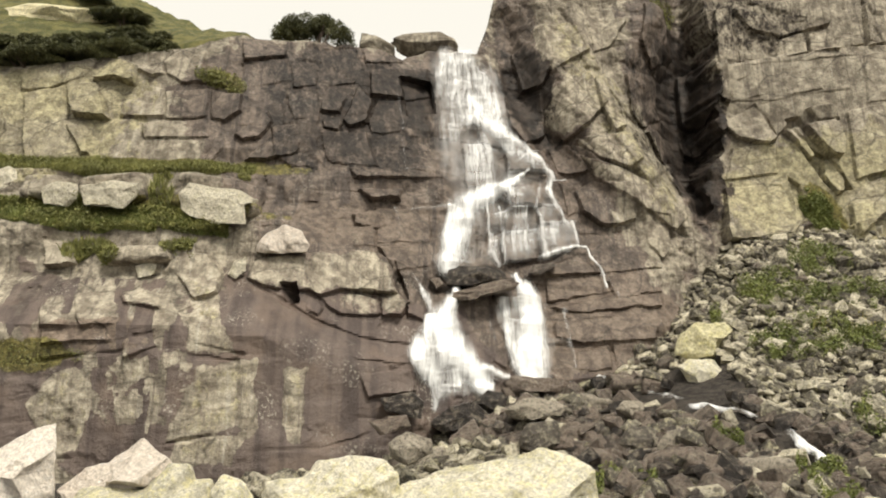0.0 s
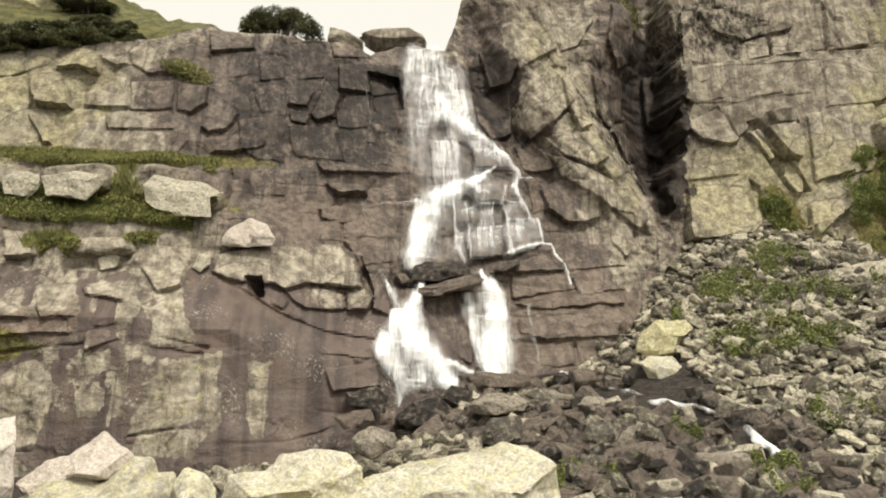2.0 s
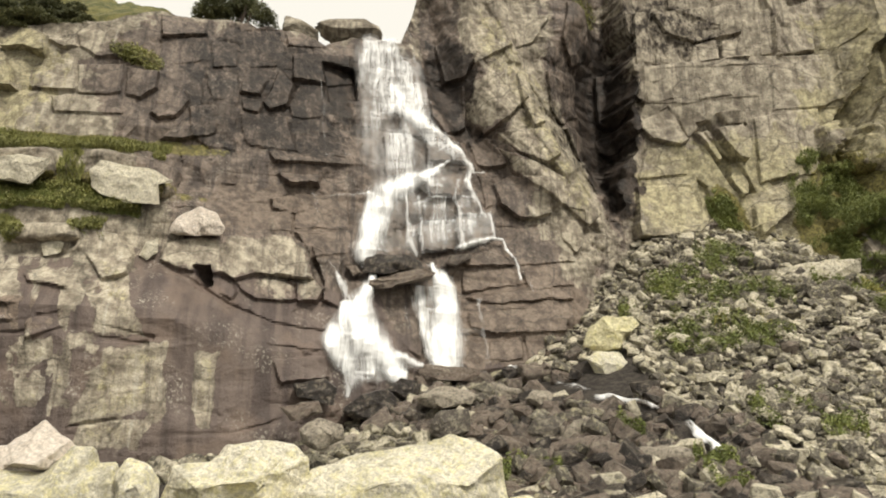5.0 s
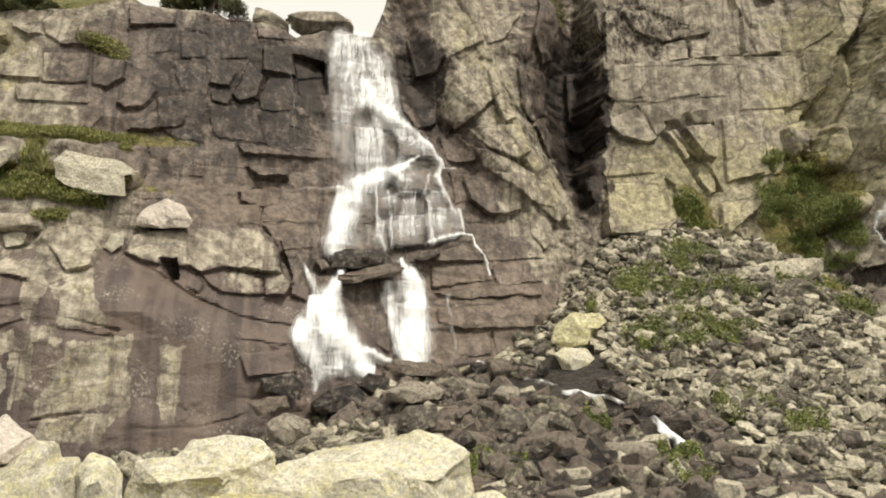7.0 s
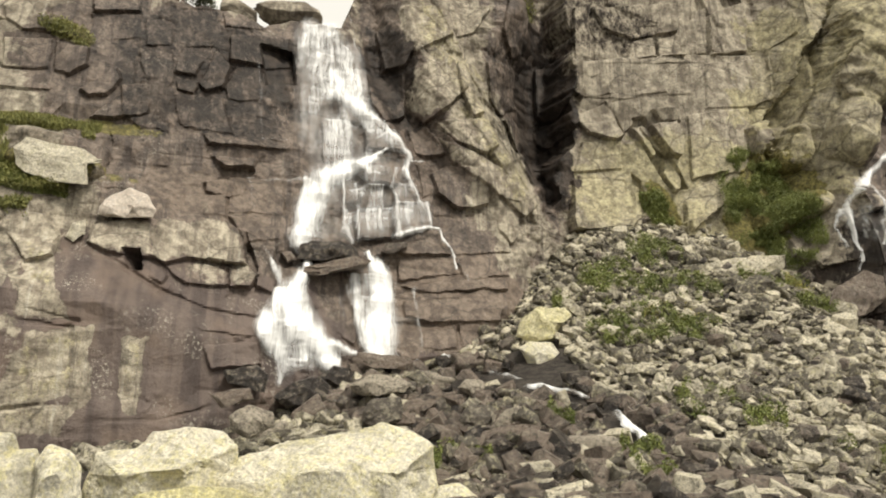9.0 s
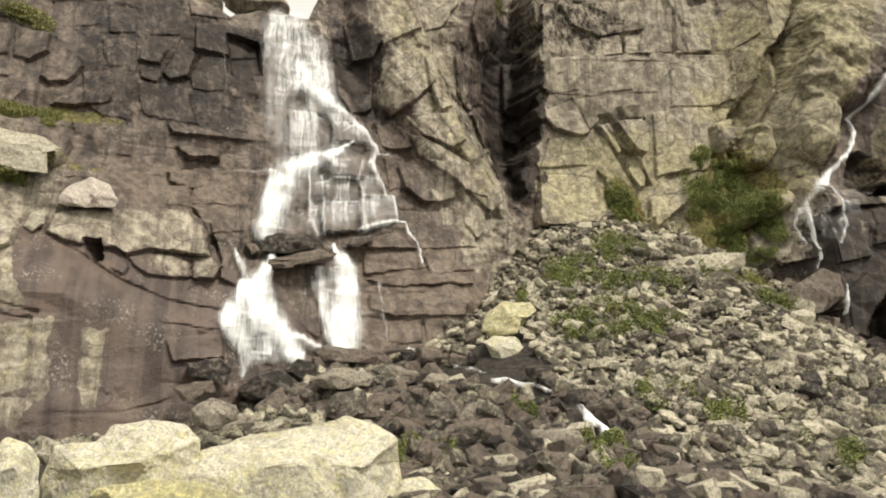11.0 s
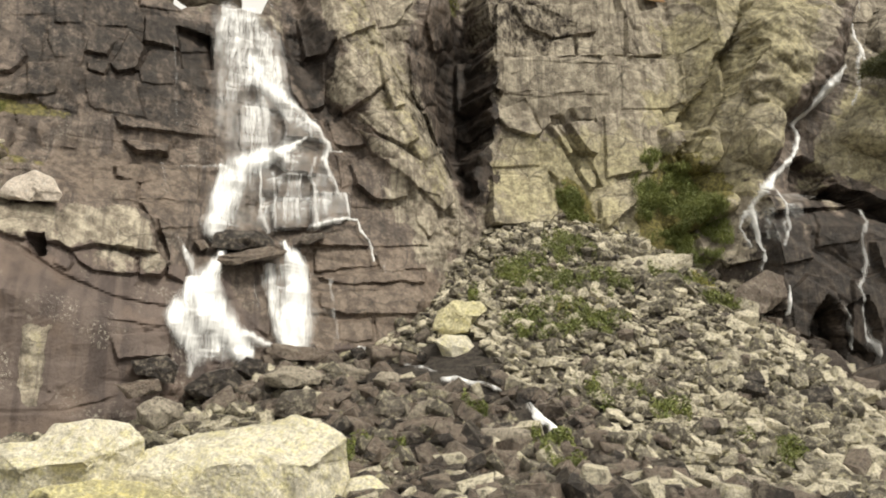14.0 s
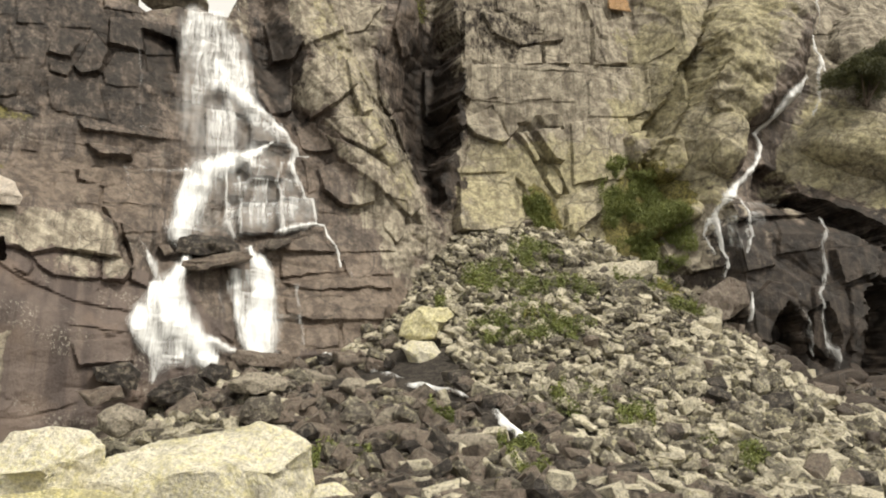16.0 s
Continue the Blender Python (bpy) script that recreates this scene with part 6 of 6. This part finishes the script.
# ---- plants ----
def blades(name, places, height, width, material, label, seed, kind="stuff", category="grass"):
    """Grass: each place (x, y, z) gets one bent blade."""
    r = np.random.RandomState(seed)
    p = np.asarray(places, float)
    n = len(p)
    h, a = height * r.uniform(0.5, 1.2, n), r.uniform(0, 6.28, n)
    lean, b = r.uniform(0.1, 0.8, n) * h, r.uniform(0, 6.28, n)
    side = np.stack([np.cos(a), np.sin(a), a * 0], 1) * (width * r.uniform(0.6, 1.3, n))[:, None]
    tip = p + np.stack([np.cos(b) * lean, np.sin(b) * lean, h], 1)
    mid = p * 0.5 + tip * 0.5 + np.stack([0 * h, 0 * h, 0.15 * h], 1)
    v = np.stack([p - side / 2, p + side / 2, mid + side * 0.4, mid - side * 0.4, tip], 1).reshape(-1, 3)
    k = np.arange(n)[:, None] * 5
    f = np.concatenate([k + [[0, 1, 2]], k + [[0, 2, 3]], k + [[3, 2, 4]]])
    return tagged(part(name, mesh_from(name, v, f), material), label, category, kind=kind)


def on_cliff(cx, cz, rx, rz, n, seed, turn=0.0):
    r = np.random.RandomState(seed)
    a, q = r.uniform(0, 6.28, n), np.sqrt(r.uniform(0, 1, n))
    u, v = q * np.cos(a) * rx, q * np.sin(a) * rz
    c, s = math.cos(radians(turn)), math.sin(radians(turn))
    x, z = cx + u * c - v * s, cz + u * s + v * c
    keep = fbm(x * 0.8, z * 1.2, 77, 3) > -0.18
    x, z = x[keep], z[keep]
    return np.stack([x, face(x, z) - 0.05, z - 0.05], 1)


def strip_on_cliff(x0, x1, z, half, n, seed):
    r = np.random.RandomState(seed)
    x = r.uniform(x0, x1, n)
    zz = line(x, z) + half * r.uniform(-1, 1, n) * (0.6 + 0.8 * abs(fbm(x * 0.5, x * 0, 78, 3)))
    keep = fbm(x * 0.7, zz, 79, 3) > -0.28
    return np.stack([x, face(x, zz) - 0.05, zz - 0.05], 1)[keep]


blades("ledge_grass", strip_on_cliff(-27, -9.6, [(-27, 15.3), (-22, 14.8), (-16, 14.5), (-9.6, 14.4)], 0.65, 18000, 1), 0.34, 0.035, MAT_GRASS, "strip of green grass along an upper rock ledge", 1)
blades("ledge_grass", strip_on_cliff(-27, -10.2, [(-27, 12.4), (-22, 12.0), (-16, 11.5), (-10.2, 11.2)], 0.95, 26000, 2), 0.36, 0.04, MAT_HERB, "strip of green grass and herbs along a rock ledge", 2)
blades("ledge_grass", on_cliff(*(-11.56, 9.92), 1.4, 0.35, 900, 3), 0.3, 0.05, MAT_GRASS, "tuft of grass on top of a rock block", 3)
blades("ledge_grass", on_cliff(*(-16.42, 9.78), 1.2, 0.5, 900, 4), 0.35, 0.05, MAT_GRASS, "tuft of grass between broken rocks", 4)
blades("ledge_grass", on_cliff(*(-13.56, 12.78), 0.7, 1.2, 900, 5), 0.35, 0.05, MAT_GRASS, "grass growing down between two rock blocks", 5)
blades("gully_grass", on_cliff(*(29.92, 14.95), 2.3, 4.2, 14000, 6, 22), 0.32, 0.045, MAT_HERB, "lush green herbs filling a rock gully", 6)
blades("gully_grass", on_cliff(*(22.82, 14.50), 0.8, 1.7, 1800, 7, 24), 0.28, 0.04, MAT_HERB, "green herbs in a crack at the cliff's foot", 7)


def leaves(c, size, seed, label, material, category="herbs"):
    """Many small leaves, one at each place of c, turned at random."""
    r = np.random.RandomState(seed)
    n = len(c)
    d1, d2 = r.normal(0, 1, (n, 3)), r.normal(0, 1, (n, 3))
    d1 /= np.linalg.norm(d1, axis=1)[:, None]
    d2 = np.cross(d1, d2)
    d2 /= np.linalg.norm(d2, axis=1)[:, None]
    s = size * r.uniform(0.5, 1.3, n)[:, None]
    v = np.stack([c - d1 * s, c + d2 * s * 0.5, c + d1 * s, c - d2 * s * 0.5], 1).reshape(-1, 3)
    return tagged(part("herbs", mesh_from("herbs", v, np.arange(n * 4).reshape(-1, 4)), material), label, category, kind="stuff")


def herb_patch(cx, cy, rx, ry, n, seed, label, height=0.6, material=None):
    """Herbs on the scree: a low, uneven cushion of leaves."""
    r = np.random.RandomState(seed)
    a, q = r.uniform(0, 6.28, n), np.sqrt(r.uniform(0, 1, n))
    x, y = cx + q * np.cos(a) * rx, cy + q * np.sin(a) * ry
    keep = fbm(x * 1.3, y * 1.3, seed, 3) > 0.02
    x, y = x[keep], y[keep]
    lift = r.uniform(0, 1, len(x)) * height * (0.6 + 1.2 * np.clip(fbm(x * 1.5, y * 1.5, seed + 5, 2) + 0.4, 0, 1))
    return leaves(np.stack([x, y, ground(x, y) + 0.30 + lift], 1), 0.07, seed, label, material or MAT_HERB)


def cliff_herbs(c, lift, size, seed, label, material):
    """Herbs in a gully or on a ledge: leaves in clumps before the rock."""
    r = np.random.RandomState(seed)
    bulge = lift * (0.4 + 1.4 * np.clip(fbm(c[:, 0] * 1.1, c[:, 2] * 1.4, seed, 3) + 0.4, 0, 1)) * r.uniform(0.1, 1, len(c))
    return leaves(c + np.stack([0 * bulge, -bulge, 0.6 * bulge], 1), size, seed, label, material, "grass")


def herbs_at(at, rx, ry, n, seed):
    herb_patch(at[0], at[1], 1.15 * rx, 1.2 * ry, int(4.0 * n), seed, "low green herbs growing between scree stones")


cliff_herbs(strip_on_cliff(-27, -9.6, [(-27, 15.3), (-22, 14.8), (-16, 14.5), (-9.6, 14.4)], 0.6, 14000, 11), 0.3, 0.055, 430, "yellow-green tufts along an upper rock ledge", MAT_GRASS)
cliff_herbs(strip_on_cliff(-27, -10.2, [(-27, 12.4), (-22, 12.0), (-16, 11.5), (-10.2, 11.2)], 0.9, 22000, 12), 0.4, 0.06, 431, "yellow-green grass in clumps along a rock ledge", MAT_GRASS)
cliff_herbs(on_cliff(*(29.57, 14.49), 2.6, 4.2, 22000, 13, 22), 0.6, 0.06, 432, "lush green herbs hanging in a rock gully", MAT_HERB)
cliff_herbs(on_cliff(*(22.82, 14.50), 0.8, 1.7, 1500, 14, 24), 0.25, 0.08, 433, "green herbs in a corner of the cliff's foot", MAT_HERB)
cliff_herbs(on_cliff(*(-11.91, 19.96), 1.5, 0.5, 1800, 15, -20), 0.3, 0.07, 434, "thin dry grass on a small ledge", MAT_GRASS)
cliff_herbs(on_cliff(*(-11.41, 9.81), 1.4, 0.4, 1800, 16), 0.35, 0.07, 435, "tuft of green grass on top of a rock", MAT_GRASS)
cliff_herbs(on_cliff(*(-15.75, 9.45), 1.2, 0.5, 1800, 17), 0.35, 0.07, 436, "tuft of green grass between broken rocks", MAT_GRASS)
cliff_herbs(on_cliff(*(-17.39, 4.72), 2.4, 0.5, 700, 18), 0.12, 0.05, 437, "dry moss and grass on a ledge of the slabs", MAT_GRASS)
cliff_herbs(on_cliff(*(14.61, 29.83), 1.6, 1.6, 1500, 19), 0.3, 0.08, 438, "thin green growth high in the dark gully", MAT_GRASS)
herbs_at((16.64, 43.40, 7.75), 2.6, 1.6, 2600, 401)
herbs_at((20.74, 46.40, 10.06), 1.6, 1.2, 1400, 402)
herbs_at((16.77, 39.40, 5.23), 2.6, 1.0, 1800, 403)
herbs_at((21.26, 42.85, 7.53), 1.6, 1.0, 1200, 404)
herbs_at((19.24, 39.15, 5.20), 1.8, 0.9, 1200, 405)
MAT_YELLOW = leaf_material("yellowing_herbs", (0.20, 0.19, 0.035), (0.42, 0.36, 0.08))
herb_patch(((29.28, 44.72, 12.53))[0], ((29.28, 44.72, 12.53))[1], 1.1, 0.8, 900, 420, "yellowing herbs at the foot of the gully", 0.7, MAT_YELLOW)
herb_patch(((18.92, 40.00, 5.81))[0], ((18.92, 40.00, 5.81))[1], 1.6, 0.6, 500, 421, "yellowing herbs between scree stones", 0.4, MAT_YELLOW)
herbs_at((28.47, 44.72, 12.28), 2.8, 1.4, 3200, 406)
herbs_at((24.03, 52.45, 14.16), 1.6, 0.9, 1200, 407)
herbs_at((12.89, 29.35, -0.68), 0.7, 1.6, 1500, 408)
herbs_at((16.90, 33.25, 1.58), 1.4, 0.8, 900, 409)
herbs_at((19.29, 32.25, 0.93), 1.4, 0.6, 700, 410)
herbs_at((22.68, 30.50, -0.56), 1.6, 0.6, 700, 411)
herbs_at((6.28, 30.65, -0.76), 1.0, 0.6, 900, 412)
herbs_at((-7.60, 37.70, -0.27), 0.8, 0.8, 1100, 413)
herbs_at((10.83, 33.30, 0.82), 0.5, 0.5, 500, 414)


def pine_mesh(seed, w, h, n=2600):
    """A crown of needle sprays on a low, spreading dome."""
    r = np.random.RandomState(seed)
    lx, ly = r.uniform(-0.5, 0.5, 30), r.uniform(-0.5, 0.5, 30)
    lobes = np.stack([lx * w * 0.86, ly * w * 0.5, h * (0.12 + 0.5 * (1 - 3.2 * lx * lx) * r.uniform(0.7, 1.1, 30))], 1)
    k = r.randint(0, 30, n)
    d = r.normal(0, 1, (n, 3))
    d /= np.linalg.norm(d, axis=1)[:, None]
    d[:, 2] = abs(d[:, 2]) * 1.1 - 0.25
    c = lobes[k] + d * np.array([w * 0.15, w * 0.15, h * 0.34]) * r.uniform(0.55, 1.05, n)[:, None]
    g = d + r.normal(0, 0.45, (n, 3)) + np.array([0, 0, 0.5])
    g /= np.linalg.norm(g, axis=1)[:, None]
    e = np.cross(g, r.normal(0, 1, (n, 3)))
    e /= np.linalg.norm(e, axis=1)[:, None]
    s = r.uniform(0.07, 0.15, n)[:, None]
    v = np.stack([c - e * s * 0.3, c + e * s * 0.3, c + g * s], 1).reshape(-1, 3)
    return mesh_from("crown", v, np.arange(n * 3).reshape(-1, 3))


def limb_mesh(w, h, seed):
    r = random.Random(seed)
    bm = bmesh.new()
    for k in range(5):
        a, b = Vector((r.uniform(-0.1, 0.1) * w, 0, -0.3)), Vector((r.uniform(-0.35, 0.35) * w, r.uniform(-0.2, 0.2) * w, h * 0.6))
        q = (b - a).to_track_quat("Z", "Y").to_matrix().to_4x4()
        bmesh.ops.create_cone(bm, segments=7, radius1=0.10, radius2=0.03, depth=(b - a).length, matrix=Matrix.Translation((a + b) / 2) @ q)
    me = bpy.data.meshes.new("limbs")
    bm.to_mesh(me)
    bm.free()
    return me


def bark_material():
    k = Nodes("pine_bark")
    k.bump(k.noise(20, 4), 0.6, 0.02)
    return k.done(k.mix(k.noise(8, 4), (0.05, 0.035, 0.025), (0.13, 0.10, 0.075)), 0.9)


MAT_BARK = bark_material()


def dwarf_pine(place, w, h, label, seed, group=""):
    ob = new("dwarf_pine")
    part("trunk", limb_mesh(w, h, seed), MAT_BARK, ob)
    part("crown", pine_mesh(seed, w, h, int(5000 * w)), MAT_PINE, ob)
    ob.location = Vector(place) - Vector((0, 0, 0.55))
    return tagged(ob, label, "shrub", group)


def pine_at(at, y, w, h, label, seed, group=""):
    return dwarf_pine((at[0], y, at[1]), w, h, label, seed, group)


pine_at((-7.56, 24.02), 46.9, 4.2, 2.5, "dark green rounded dwarf pine alone on the cliff's edge", 601)
for k, (at, y, w, h) in enumerate([((-23.58, 21.25), 43.8, 3.4, 1.8), ((-21.39, 21.57), 44.2, 3.6, 1.9), ((-19.16, 21.90), 44.4, 3.4, 1.8), ((-16.99, 22.29), 44.8, 3.0, 1.5),
        ((-26.04, 21.15), 43.8, 3.6, 2.0), ((-23.67, 23.28), 46.0, 3.2, 1.6), ((-18.64, 23.81), 46.5, 3.0, 1.4), ((-20.37, 27.09), 50.0, 3.0, 1.5), ((-24.17, 29.86), 53.0, 3.0, 1.6),
        ((-16.18, 23.26), 45.8, 2.2, 0.9), ((-22.35, 21.25), 43.6, 3.4, 1.6), ((-20.15, 21.61), 43.9, 3.4, 1.7), ((-18.08, 22.00), 44.2, 3.2, 1.5), ((-21.23, 22.70), 45.2, 3.4, 1.5),
        ((-19.59, 23.26), 45.6, 3.2, 1.4), ((-17.74, 24.65), 47.4, 3.0, 1.2), ((-24.50, 22.28), 44.8, 3.4, 1.6), ((-16.36, 22.61), 44.8, 2.6, 1.1)]):
    pine_at(at, y, 1.35 * w, 0.72 * h, "dark green dwarf pine on the cliff's edge", 610 + k, "dwarf pines on the edge")
pine_at((43.06, 23.00), 43.0, 5.2, 3.2, "dark dwarf pine on top of an overhanging rock", 631)
pine_at((45.85, 24.80), 43.6, 4.6, 3.4, "dark dwarf pine on top of an overhanging rock", 632)
boulder("rock_outcrop", (-25.90, 26.89), 50.6, (8.4, 4.0, 2.4), stone_material("sunlit_yellow_outcrop", (0.46, 0.41, 0.25), (0.74, 0.67, 0.44), (0.66, 0.6, 0.36), 0.0, 0.7), "pale yellowish rock outcrop in the turf above", "rock", 41, 4, 3.4, 9, 6, 0.09)
boulder("rock_block", (-0.78, 25.45), 50.4, (3.4, 2.2, 1.4), MAT_CLIFF, "flat rock slab beside the lip of the fall", "rock", 42, 2, 3.4, 7)
boulder("rock_block", (-4.11, 24.45), 48.8, (2.3, 1.8, 1.6), MAT_CLIFF, "rounded rock on the cliff's edge", "rock", 43, -14, 3.0, 8)


# ---- the stream below the fall ----
stream = new("stream")
tagged(stream, "white water of a small stream between dark stones", "stream")


def stream_piece(points, width, seed, lift=0.5):
    p = np.array(points, float)
    t = np.linspace(0, 1, 26)
    key = np.linspace(0, 1, len(p))
    x, y, z = (np.interp(t, key, p[:, k]) for k in range(3))
    side = np.linspace(-0.5, 0.5, 7)
    wob = 0.3 * vnoise(t * 7, t * 0, seed)
    X = x[:, None] + (wob[:, None] + side) * width
    Y = y[:, None] + 0 * side
    Z = z[:, None] + lift + 0.22 * vnoise(X * 3, Y * 3 + t[:, None] * 9, seed) - 0.2 * (2 * side) ** 2
    me = mesh_from("white_water", np.stack([X, Y, Z], -1).reshape(-1, 3), grid_faces(7, 26), True)
    attribute(me, "dens", 0.55 * (1 - abs(2 * side) ** 3)[None] + 0.9 * vnoise(X * 2.5, Y * 2.5, seed + 9) - 0.5 * (1 - sm(0, 0.12, t) * (1 - sm(0.88, 1, t)))[:, None])
    fl = me.attributes.new("flow", "FLOAT_VECTOR", "POINT")
    fl.data.foreach_set("vector", np.stack([X * 2, np.repeat(t[:, None] * 4, 7, 1), X * 0 + seed], -1).astype(np.float32).ravel())
    part("white_water", me, MAT_WATER, stream)


stream_piece([(13.25, 33.50, 1.17), (13.39, 32.75, 0.83), (13.52, 31.90, 0.42), (13.48, 31.10, 0.06)], 0.62, 701)
stream_piece([(10.58, 37.00, 2.25), (11.33, 36.00, 2.08), (12.00, 35.25, 1.84), (12.61, 34.50, 1.55)], 0.5, 702, 0.6)
stream_piece([(7.73, 42.95, 3.54), (8.17, 42.35, 3.38), (8.62, 41.25, 3.15)], 0.75, 703, 0.8)
stream_piece([(9.37, 39.40, 2.72), (10.00, 38.40, 2.50), (10.38, 37.15, 2.28)], 0.5, 704, 0.7)
stream_piece([(5.67, 43.30, 3.33), (6.08, 43.20, 3.33), (6.42, 42.70, 3.20)], 0.6, 705, 0.75)

scar = (30.32, 52.80, 31.90)
boulder("rock_scar", (scar[0], scar[2]), scar[1] + 0.15, (1.6, 0.7, 1.0), MAT_SCAR, "fresh orange rock face high on the cliff", "rock", 44, 3, 6, 4)
